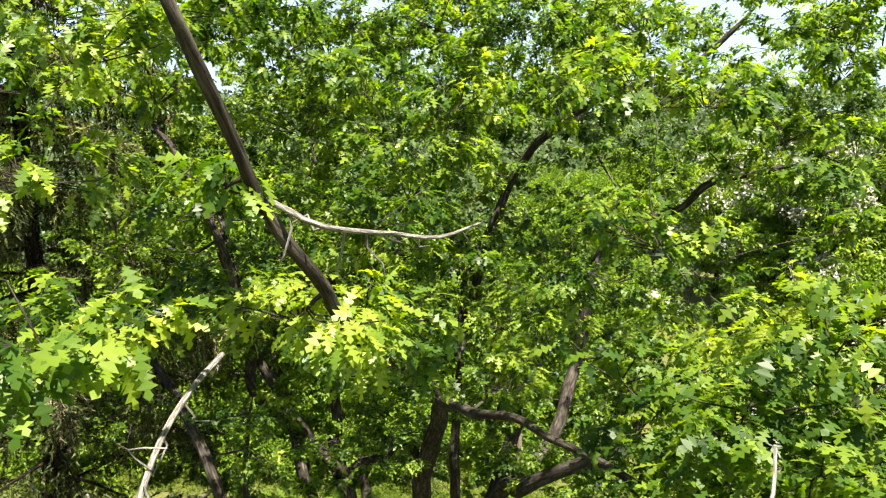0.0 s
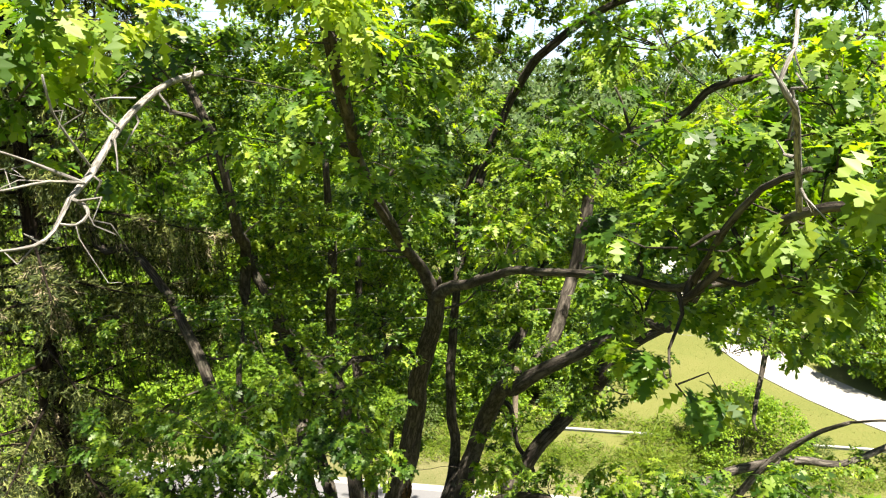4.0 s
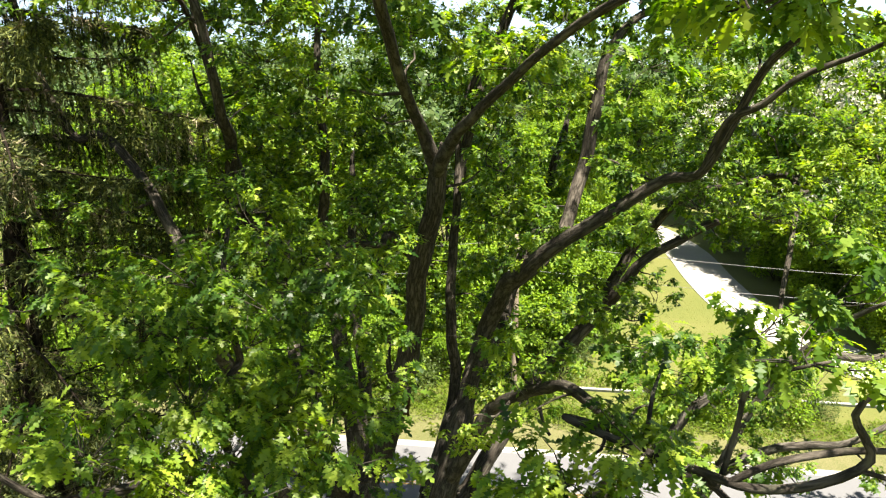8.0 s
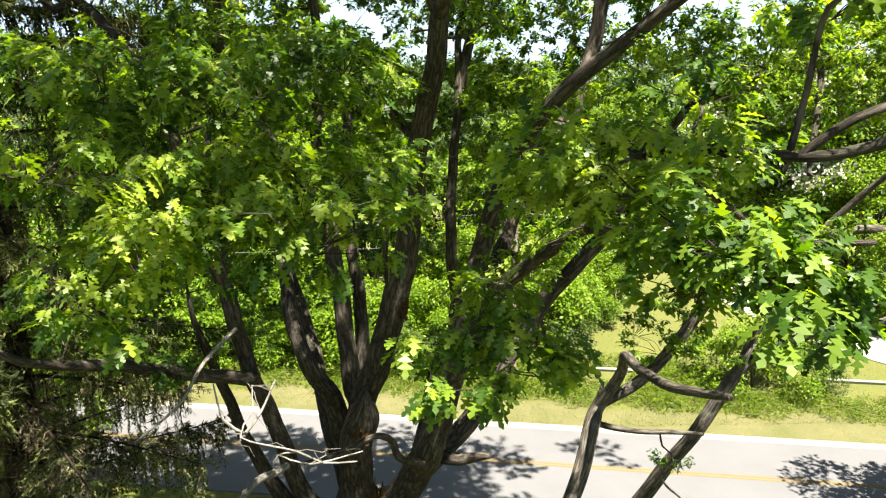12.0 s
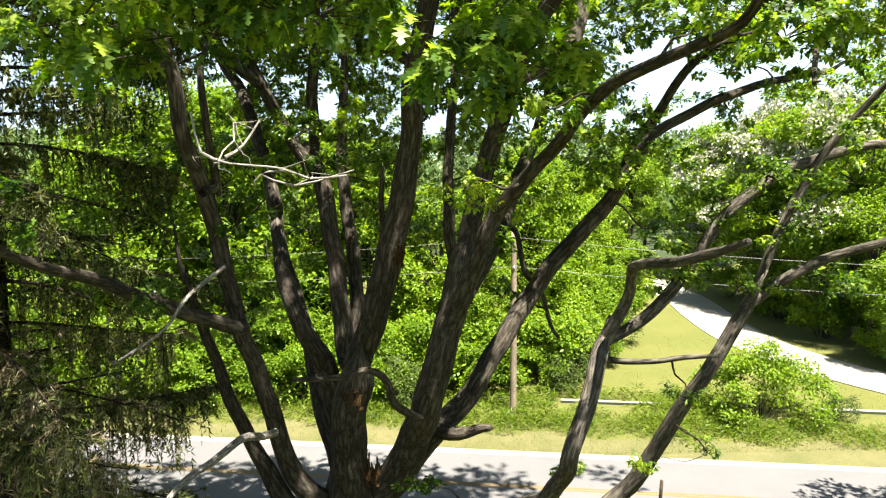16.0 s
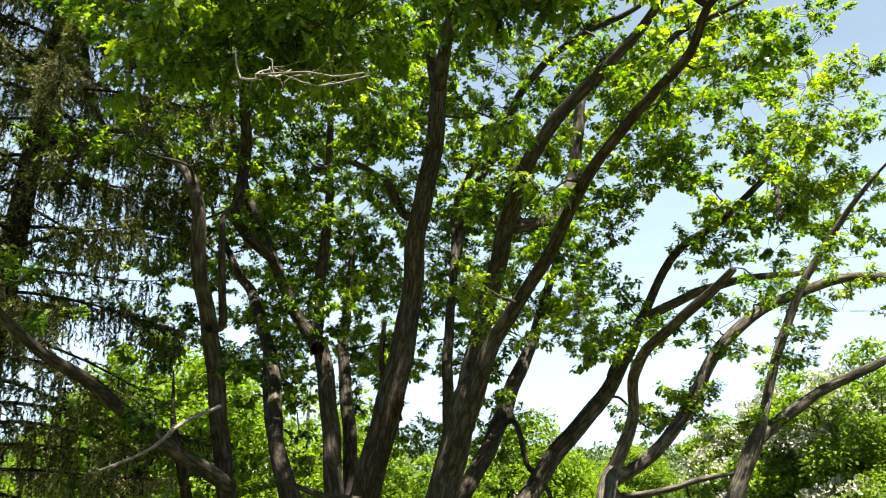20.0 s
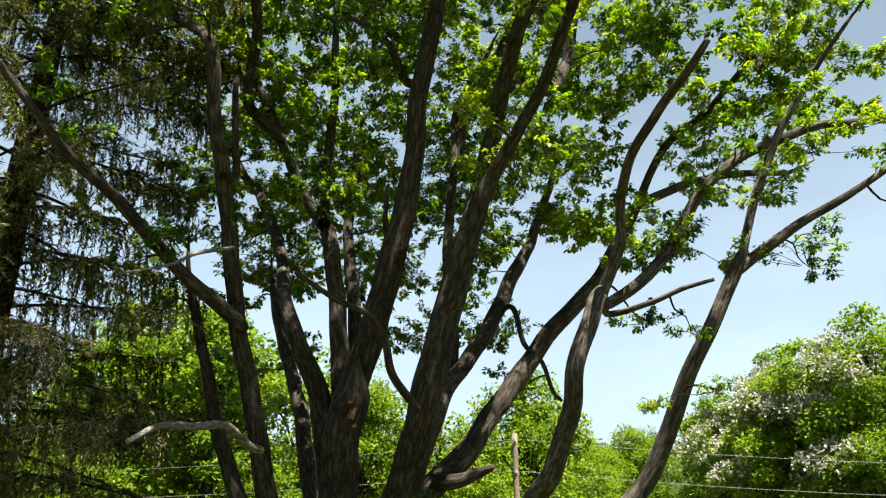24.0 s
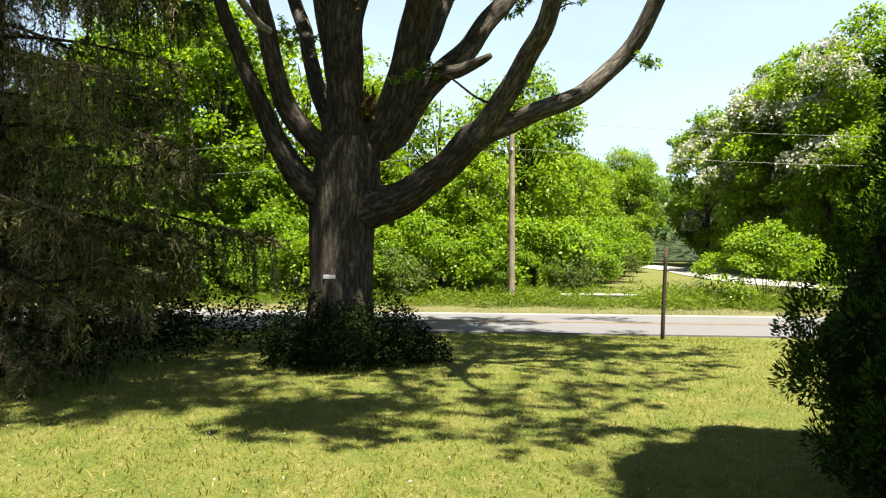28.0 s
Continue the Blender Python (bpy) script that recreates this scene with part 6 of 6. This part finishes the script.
    for nm, rows, mt, lb in (("needle_mass", green, NEEDLE, "hanging dark green needle curtains"), ("dry_twig_mass", brown, BROWN_NEEDLE, "bare brown twiglets")):
        p, h, nn, sz = (np.concatenate([g[i] for g in rows]) for i in range(4))
        o = leaf_mesh(nm, [scatter(NEEDLE_TUFT if nm == "needle_mass" else TWIGLET, p, h, nn, sz * (1 if nm == "needle_mass" else 1.3))], mt, ob, lb)
        o["kind"] = "stuff"
    return ob


tagged(spruce((-7.3, 12.9, 0.3), 32.0, 3.45, 3))


# ---- the dark cedar at the lawn's edge ----


def cedar(at, tall, wide, seed, count=560, fan_of=260, leaf=1.0, flank=(0.7, 0.9, 0.96, 0.78, 0.68, 0.54, 0.3, 0.03)):
    r = np.random.default_rng(seed)
    ob = thing("cedar_tree", at, label="dense dark evergreen cedar, sunlit scale-leaf sprays on its flank", category="tree")
    tb = Tubes()
    tb.add(spline([(0, 0, -0.1, 0.16), (0, 0.03, tall * 0.5, 0.1), (0, 0, tall * 0.97, 0.02)], 0.3), 10, 0.05, seed)
    tb.build("trunk", FAR_BARK, ob)
    rows = []
    for k in range(count):
        z = 0.15 + (tall - 0.3) * (k / count) ** 1.7
        full = wide * float(np.interp(z / tall, (0, 0.09, 0.17, 0.24, 0.3, 0.55, 0.8, 1), flank)) * (0.8 + 0.22 * r.random())
        a = k * 2.399
        d = np.array([math.cos(a), math.sin(a), 0.0])
        n, ball = fan_of, r.uniform(0.13, 0.26) * wide / 2.2
        c = np.array([0, 0, z]) + d * (full - 0.5 * ball) + r.normal(size=3) * 0.05
        v = r.normal(size=(n, 3)) + d * 0.5 + [0, 0, 0.3]
        v /= np.linalg.norm(v, axis=1, keepdims=True)
        rows.append((c + v * (ball * r.random(n) ** 0.3)[:, None], v + r.normal(size=(n, 3)) * 0.35 + [0, 0, 0.35], r.normal(size=(n, 3)) * 0.6 + v * 0.6 + [0, 0, 0.4], r.uniform(0.04, 0.075, n) * leaf))
    # closed core shell, its near-black colour stands for shade between the sprays
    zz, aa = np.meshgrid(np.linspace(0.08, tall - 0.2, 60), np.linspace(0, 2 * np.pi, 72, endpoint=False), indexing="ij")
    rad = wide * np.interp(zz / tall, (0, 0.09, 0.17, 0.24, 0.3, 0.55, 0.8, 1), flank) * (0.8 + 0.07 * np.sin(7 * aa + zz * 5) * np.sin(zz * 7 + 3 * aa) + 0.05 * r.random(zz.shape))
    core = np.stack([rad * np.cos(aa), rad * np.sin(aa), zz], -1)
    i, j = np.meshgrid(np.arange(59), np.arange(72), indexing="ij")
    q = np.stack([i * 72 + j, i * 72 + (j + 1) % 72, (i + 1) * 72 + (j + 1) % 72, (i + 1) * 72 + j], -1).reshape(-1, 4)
    mesh_object("shade_core", core, q.ravel(), np.full(len(q), 4), SHADE_TONED_LEAF, ob, "closed dark shell, coloured as the shaded inside of the crown")
    p, h, nn, sz = (np.concatenate([g[i] for g in rows]) for i in range(4))
    o = leaf_mesh("foliage", [scatter(SCALE_LEAF, p, h, nn, sz)], CEDAR, ob, "flat sprays of dark green scale leaves")
    o["kind"] = "stuff"
    return ob


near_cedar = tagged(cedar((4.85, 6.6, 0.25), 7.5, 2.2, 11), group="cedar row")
# unseen second cedar, added and shaped to throw the shadow across the lawn corner
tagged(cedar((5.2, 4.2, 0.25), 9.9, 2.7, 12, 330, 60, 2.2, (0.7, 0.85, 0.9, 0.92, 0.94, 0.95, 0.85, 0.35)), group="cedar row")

# ---- woods, shrubs ----


def broadleaf(tall, wide, seed, mat, count, size, low=0.25, bloom=0, name="woodland_tree", label="", trunk=True, category="tree"):
    """A tree or shrub at the origin: trunk, limbs, and a crown of leafy lumps."""
    r = np.random.default_rng(seed)
    ob = thing(name, label=label, category=category)
    lumps = []
    tb = Tubes()
    if trunk:
        tb.add(spline([(0, 0, -0.2, tall * 0.018), (0.1, 0.05, tall * 0.3, tall * 0.014), (0.0, -0.1, tall * 0.6, tall * 0.009), (0.1, 0, tall * 0.9, tall * 0.003)], tall * 0.05), 8, 0.05, seed)
    # boughs: a score of large masses, each a cluster of leafy sprays on its upper side
    for k in range(30 if trunk else 13):
        u = r.normal(size=3)
        u /= np.linalg.norm(u)
        if not trunk:
            u[2] = abs(u[2])
        q = u * r.uniform(0.35, 1.0) ** 0.5 * np.array([wide * 0.7, wide * 0.7, tall * (1 - low) * 0.45]) + np.array([0, 0, tall * (low + (1 - low) * (0.5 if trunk else 0.35))])
        q[:2] *= 1 - 0.5 * max(0, (q[2] / tall - 0.5)) * 2
        base = np.array([0.05, 0, min(q[2] * 0.6, tall * 0.55)]) if trunk else np.array([q[0] * 0.2, q[1] * 0.2, 0])
        tb.add(spline([(*base, tall * 0.006), (*((base + q) / 2 + [0, 0, 0.04 * tall]), tall * 0.004), (*q, tall * 0.0015)], tall * 0.2), 4)
        mass = wide * r.uniform(0.24, 0.38)
        flower = r.random() < bloom
        for _ in range(9):
            v = r.normal(size=3) + [0, 0, 0.15] + u * 0.6
            v /= np.linalg.norm(v)
            lumps.append((q + v * mass * np.array([1.0, 1.0, 0.95]), mass * r.uniform(0.34, 0.58), flower and v[2] > -0.3))
    tb.build("trunk" if trunk else "stem", FAR_BARK, ob)
    parts_, blooms = [], []
    for q, rad, flower in lumps:
        n = int(count / len(lumps) * r.uniform(0.6, 1.4))
        d = r.normal(size=(n, 3)) + [0, 0, 0.35]
        d /= np.linalg.norm(d, axis=1, keepdims=True)
        p = q + d * (rad * r.random(n) ** 0.4)[:, None] * np.array([1.12, 1.12, 0.8])
        p[:, 2] -= 0.22 * np.hypot(p[:, 0] - q[0], p[:, 1] - q[1]) ** 2 / rad
        h = d * [1, 1, 0.4] + r.normal(size=(n, 3)) * 0.5 + [0, 0, -0.35]
        nn = np.array([0, 0, 0.8]) + d * 0.6 + r.normal(size=(n, 3)) * 0.5
        parts_.append(scatter(DIAMOND, p, h, nn, r.uniform(0.65, 1.35, n) * size))
        if flower:
            nb = 120
            d2 = r.normal(size=(nb, 3)) * [1, 1, 0.7] + [0, 0, 0.5]
            pb = q + d2 / np.linalg.norm(d2, axis=1, keepdims=True) * rad * 1.08 * np.array([1.12, 1.12, 0.85])
            blooms.append(scatter(DIAMOND, pb, r.normal(size=(nb, 3)) + [0, 0, -0.6], r.normal(size=(nb, 3)) + [0, 0, 1], r.uniform(0.13, 0.27, nb)))
    o = leaf_mesh("crown", parts_, mat, ob)
    o["kind"] = "stuff"
    if blooms:
        o = leaf_mesh("blossom", blooms, BLOSSOM, ob, "clusters of creamy white blossom")
        o["kind"] = "stuff"
    return ob


def plant(proto, x, y, turn, scale=1.0, first=False):
    z = float(height(x, y))
    m = pose(x, y, z - 0.05, 0, 0, turn) @ Matrix.Diagonal((scale, scale, scale, 1))
    if first:
        proto.matrix_basis = m
        return proto
    c = copy_thing(proto, pose(0, 0, 0))
    c.matrix_basis = m
    return c


plan = np.random.default_rng(5)
WOODS = [broadleaf(13, 3.9, 31, WOOD_LEAF, 16000, 0.23, 0.12, label="leafy green woodland tree across the road"),
         broadleaf(11, 3.4, 32, WOOD_LEAF, 15000, 0.22, 0.1, label="rounded green woodland tree across the road"),
         broadleaf(15, 4.2, 33, WOOD_LEAF, 17000, 0.24, 0.15, label="tall green woodland tree across the road")]
BLOOM = [broadleaf(13, 4.0, 41, WOOD_LEAF, 20000, 0.22, 0.05, bloom=0.24, name="locust_tree", label="green locust tree with drifts of white blossom"),
         broadleaf(11, 3.6, 42, WOOD_LEAF, 18000, 0.22, 0.05, bloom=0.34, name="locust_tree", label="green locust tree with drifts of white blossom")]
SHRUB = [broadleaf(3.2, 2.2, 51, WOOD_LEAF, 6000, 0.15, 0.0, name="shrub", label="dense bright green roadside shrub", trunk=False, category="shrub"),
         broadleaf(2.4, 1.9, 52, PALE_LEAF, 4500, 0.115, 0.0, name="shrub", label="pale silvery green roadside shrub", trunk=False, category="shrub"),
         broadleaf(3.0, 3.3, 53, WOOD_LEAF, 10000, 0.14, 0.0, name="shrub", label="broad rounded yellow-green shrub in the meadow", trunk=False, category="shrub")]
used = set()


def put(kind, i, x, y, s=1.0):
    proto = kind[i]
    proto["group"] = "roadside shrubs" if kind is SHRUB else "woods across the road"
    key = proto.name
    plant(proto, x, y, plan.uniform(0, 360), s, key not in used)
    used.add(key)


# the tree at (16.8, 19.0) is unseen, added this side to shade the road
for x, y, i, s in ((-26, 40, 0, .9), (-20, 38.5, 1, .9), (-15.5, 41, 2, 1.12), (-11, 39.5, 0, 1.25), (-7, 43, 1, 1.45), (-13, 46, 2, 1.05), (-18.5, 44, 0, 1.15), (-3.5, 40.5, 2, 0.82), (0.5, 41, 1, 1.05), (5.2, 42, 0, 1.0), (7.5, 47, 1, 0.9), (-31, 46, 2, .9), (-23, 47, 2, .85), (-13, 49, 0, 0.9), (-5, 50, 2, 0.8), (3, 52, 1, 1.0), (10.5, 56, 0, 0.8), (13, 64, 1, 0.9), (9, 66, 2, 0.8), (-38, 40, 0, 1), (-45, 44, 2, 1.0), (-20, 57, 0, 1.0), (-8, 60, 2, .85), (16, 76, 0, 0.9), (12, 82, 2, 0.8), (19.5, 95, 1, 1.1), (24, 100, 0, 1.0), (16.8, 19.0, 1, 1.1), (27, 38.5, 1, 0.75), (26.3, 43.5, 0, 0.8), (-1.2, 43.5, 1, 0.85), (-16.5, 37.8, 1, 0.8), (-8.5, 38.6, 1, 0.75), (2.2, 39, 1, 0.75), (12.5, 58, 1, 0.75), (15.5, 67, 0, 0.8), (14, 74, 2, 0.8), (24, 88, 0, 1.1), (19, 84, 1, 0.9), (27, 92, 2, 0.9), (16.5, 58.5, 1, 0.5), (29, 52, 2, 0.9), (25.6, 39, 1, 0.72), (25.3, 46.5, 0, 0.66), (31, 58, 2, 1.0), (34, 47, 0, 1.15), (27.8, 61, 1, 1.1), (18, 85, 0, 0.8), (22, 96, 1, 1.0), (15.2, 83, 2, 0.7), (-12.5, 22, 1, 0.75), (-16, 27.5, 0, 0.6)):
    put(WOODS, i, x, y, s)
for x, y, i, s in ((28.5, 47.5, 0, 1.35), (26.6, 51.8, 0, 1.25), (26.2, 56.5, 1, 1.38), (33, 42, 1, 1.4), (30, 63, 0, 1.38), (36, 52, 0, 1.4), (39, 40, 0, 1.2), (27.5, 72, 1, 1.45), (31, 82, 0, 1.2), (32, 35.5, 1, 1.0)):
    put(BLOOM, i, x, y, s)
for x, y, i, s in ((-22, 36, 0, 1.1), (-17.5, 35.6, 0, 0.9), (-14, 36, 1, 1), (-11, 35.2, 0, 1.0), (-8.2, 35.6, 0, 0.8), (-5.6, 34.8, 0, 1.05), (-3.0, 35.4, 0, 0.85), (-1.2, 34.6, 1, 1.0), (1.0, 35.4, 0, 1.0), (2.8, 36.6, 0, 0.8), (5.2, 37.0, 0, 0.75), (7.2, 38.6, 1, 1.1), (-26, 36, 0, 1.2), (-33, 37, 0, 1.3), (9.2, 41, 0, 0.7), (8.4, 44, 1, 1.0), (14.4, 32.0, 2, 0.95), (17.6, 31.4, 1, 0.55), (-9.5, 37.5, 0, 1.3), (-19.5, 37.6, 0, 1.3), (-1.8, 38, 0, 1.2), (27, 36, 0, 0.8), (25.6, 62, 0, 0.9), (26.0, 41, 0, 0.9), (-12.5, 37, 0, 1.5), (-6.8, 36.8, 0, 1.45), (-4.0, 36.9, 0, 1.3), (0.2, 36.9, 0, 1.4), (3.6, 37.8, 0, 1.35), (5.8, 39, 0, 1.4), (7.3, 41.5, 0, 1.3), (-15, 36.5, 0, 1.4), (-23, 37.5, 0, 1.6), (-2.4, 36.2, 2, 0.9), (-10, 36.2, 2, 0.9), (6.6, 36.4, 1, 0.8), (9.3, 45.5, 0, 1.3), (25.2, 47, 0, 1.1), (25.4, 53, 0, 1.1), (26.6, 38.5, 0, 1.2), (28, 34, 0, 1.3), (10.5, 49, 0, 1.4), (12.3, 53, 0, 1.5), (14.4, 60, 0, 1.6), (16.6, 67, 0, 1.4), (18.0, 73, 0, 1.5), (11.5, 45.8, 1, 1.0)):
    put(SHRUB, i, x, y, s)

# far wooded hill
rows = []
n = 60000
hy = 95 + 195 * plan.random(n) ** 0.8
hx = hy * plan.uniform(-0.72, 0.78, n)
lump = np.sin(hx * 0.35) * np.sin(hy * 0.3) + 0.6 * np.sin(hx * 0.8 + 1) * np.sin(hy * 0.7)
hz = height(hx, hy)
crowns = np.stack([hx, hy, hz + (5.5 + 2.5 * lump) * plan.random(n) ** 0.4 + 1.5], -1)
o = leaf_mesh("far_woods", [scatter(DIAMOND, crowns, unit(n) + [0, 0, 0.3], unit(n) * 0.7 + [0, -0.4, 0.8], plan.uniform(0.9, 2.0, n))], HAZED_LEAF, None)
tagged(o, "hazy green wooded hill in the distance", "woods", kind="stuff")

# ---- roadside things ----
pole = thing("utility_pole", (3.6, 33.05, float(height(3.6, 33.05))), label="weathered pale wooden utility pole beyond the road", category="utility pole")
t = Tubes()
t.add(spline([(0, 0, -0.1, 0.15), (0.01, 0, 4, 0.14), (0.0, 0, 8.25, 0.115)], 0.5), 14, 0.01, 2)
t.build("shaft", POLE_WOOD, pole)
for z in (8.0, 6.7):
    bm = bmesh.new()
    bmesh.ops.create_cone(bm, cap_ends=True, segments=10, radius1=0.05, radius2=0.03, depth=0.14, matrix=pose(0, -0.17, z))
    part("insulator", bm, METAL, pole, "grey insulator")


def wire(z0, sag, off):
    tb = Tubes()
    pts = []
    for k in range(41):
        s = k / 40
        x = -46.4 + 100 * s
        ph = ((x - 3.6) / 50) % 1.0
        pts.append((x, 33.05 - 0.155 * (x - 3.6) + off, z0 + 0.75 - 4 * sag * ph * (1 - ph), 0.009))
    tb.add(np.array(pts), 5)
    return tagged(tb.build("overhead_wire", WIRE), "thin sagging overhead utility wire between poles", "wire", "overhead wires")


wire(7.5, 1.3, -0.17)
wire(6.2, 1.2, -0.17)
copy_thing(pole, pose(53.6, 25.3, 0.3))

rail = thing("guard_rail", (5.8, 34.4, 0.36), label="low white steel guard rail half sunk in weeds", category="guard rail")
W_BEAM = [(0.0, 0.155), (-0.05, 0.12), (-0.05, 0.08), (0.02, 0.03), (0.02, -0.03), (-0.05, -0.08), (-0.05, -0.12), (0.0, -0.155)]
for x0, x1 in ((0.2, 4.8), (11.5, 20.5)):
    bm = bmesh.new()
    rows = []
    for x in np.linspace(x0, x1, 2 + int((x1 - x0) / 1.9)):
        front = [bm.verts.new((x, -0.155 * x + y, z)) for y, z in W_BEAM]
        back = [bm.verts.new((x, -0.155 * x + y + 0.012, z)) for y, z in reversed(W_BEAM)]
        rows.append(front + back)
    for a, b in zip(rows, rows[1:]):
        for k in range(16):
            bm.faces.new((a[k], b[k], b[(k + 1) % 16], a[(k + 1) % 16]))
    bm.faces.new(rows[0])
    bm.faces.new(rows[-1][::-1])
    part("beam", bm, WHITE_PAINT, rail, "corrugated white-painted steel beam")
    for x in np.arange(x0 + 0.3, x1, 1.9):
        bm = bmesh.new()
        bmesh.ops.create_cube(bm, size=1, matrix=pose(x, -0.155 * x + 0.1, -0.2, 0, 0, -9) @ Matrix.Diagonal((0.12, 0.14, 0.62, 1)))
        bmesh.ops.bevel(bm, geom=bm.edges[:], offset=0.012, segments=1, affect="EDGES")
        part("post", bm, POST_WOOD, rail)

post = thing("sign_post", (6.12, 20.2, 0.12), label="slim dark wooden post at the road's edge, leaning slightly", category="post")
t = Tubes()
t.add(spline([(-0.03, 0, -0.1, 0.055), (0.02, 0, 1.2, 0.05), (0.07, 0, 2.35, 0.045)], 0.3), 8, 0.03, 4)
t.build("shaft", POST_WOOD, post)

# ---- undergrowth ----


def undergrowth(name, spots, mat, template, label, size, per):
    p, h, nn, sz = [], [], [], []
    for x, y, rad, tall in spots:
        n = int(per * rad * rad * (0.6 + tall))
        a, q = plan.uniform(0, 6.283, n), rad * np.sqrt(plan.random(n))
        px, py = x + q * np.cos(a), y + q * np.sin(a)
        pz = height(px, py) + plan.random(n) ** 0.8 * tall * (1 - 0.6 * (q / rad) ** 2)
        p.append(np.stack([px, py, pz], -1))
        d = np.stack([np.cos(a), np.sin(a), 0 * a], -1)
        h.append(d + plan.normal(size=(n, 3)) * 0.6 + [0, 0, 0.2])
        nn.append(plan.normal(size=(n, 3)) * 0.6 + [0, 0, 1])
        sz.append(plan.uniform(0.6, 1.3, n) * size)
    o = leaf_mesh(name, [scatter(template, *(np.concatenate(v) for v in (p, h, nn, sz)))], mat, None)
    return tagged(o, label, "undergrowth", kind="stuff")


# both plantings use the leaf colour that already holds the shade
undergrowth("ivy", [(-2.4, 14.55, 0.75, 1.5), (-1.7, 14.25, 0.8, 1.25), (-1.0, 14.4, 0.8, 1.5), (-2.6, 15.1, 0.55, 1.1), (-0.6, 14.6, 0.65, 1.1), (-0.1, 14.7, 0.45, 0.6), (-1.8, 16.2, 1.0, 0.8)], SHADE_TONED_LEAF, OVAL, "ivy and weeds crowding the foot of the oak, shade in their colour", 0.06, 3600)
undergrowth("undergrowth", [(-6.0, 15.5, 1.6, 1.3), (-8.2, 14.5, 1.8, 1.1), (-4.8, 17.5, 1.3, 1.4), (-7.2, 18.0, 1.8, 1.8), (-10.5, 12.5, 2.0, 0.9), (-11.5, 16, 2.2, 1.4)], SHADE_TONED_LEAF, OVAL, "shaded weedy undergrowth below the spruce", 0.085, 600)

undergrowth("roadside_weeds", [(x, ROAD_Y(x) + 6.4 + 0.4 * math.sin(x * 1.7), 1.0, 0.4 + 0.2 * math.sin(x * 2.3)) for x in np.arange(-24, 24, 1.0)], WEED_LEAF, NARROW, "rank bright green weeds along the verge", 0.22, 520)

rank = [(plan.uniform(-22, 26), plan.uniform(6.2, 11.0), plan.uniform(0.6, 1.2), plan.uniform(0.25, 0.8)) for _ in range(170)]
undergrowth("tall_weeds", [(x, ROAD_Y(x) + d, q, h) for x, d, q, h in rank if not 17 < x < 21.5], WEED_LEAF, NARROW, "tall rank weeds and grasses on the bank", 0.3, 210)

# ---- grass ----


def grass(name, n, region, mat, lo, hi, label, wide=1.0):
    x = plan.uniform(region[0], region[1], n)
    y = region[2] + (region[3] - region[2]) * plan.random(n) ** wide
    z = height(x, y)
    keep = np.abs(y - ROAD_Y(x)) > 3.45
    clump = np.sin(x * 2.1 + np.sin(y * 1.7)) * np.sin(y * 2.4 + np.sin(x * 1.3))
    keep &= plan.random(n) < 0.75 + 0.25 * clump
    x, y, z = x[keep], y[keep], z[keep]
    n = len(x)
    h = plan.normal(size=(n, 3)) * (0.9 if hi < 0.1 else 0.5) + [0, 0, 0.4]
    o = leaf_mesh(name, [scatter(NARROW, np.stack([x, y, z - 0.01], -1), h, plan.normal(size=(n, 3)), plan.uniform(lo, hi, n))], mat, None)
    return tagged(o, label, "grass", kind="stuff")


grass("lawn_grass", 210000, (-9, 8.5, 4.6, 23), GRASS, 0.035, 0.1, "short uneven lawn grass, sun-bleached in patches", 1.7)
grass("meadow_grass", 90000, (-32, 24, 28.6, 48), TALL_GRASS, 0.04, 0.12, "tall yellow-green meadow grass along the road", 1.7)

# clover heads in the lawn
n = 420
x, y = plan.uniform(-7, 6, n), plan.uniform(5.0, 15.0, n)
o = leaf_mesh("clover_flowers", [scatter(DIAMOND, np.stack([x, y, height(x, y) + 0.05], -1), unit(n) + [0, 0, 0.5], unit(n) + [0, 0, 1], plan.uniform(0.018, 0.032, n))], BLOSSOM, None)
tagged(o, "tiny white clover heads scattered through the lawn", "flowers", kind="stuff")
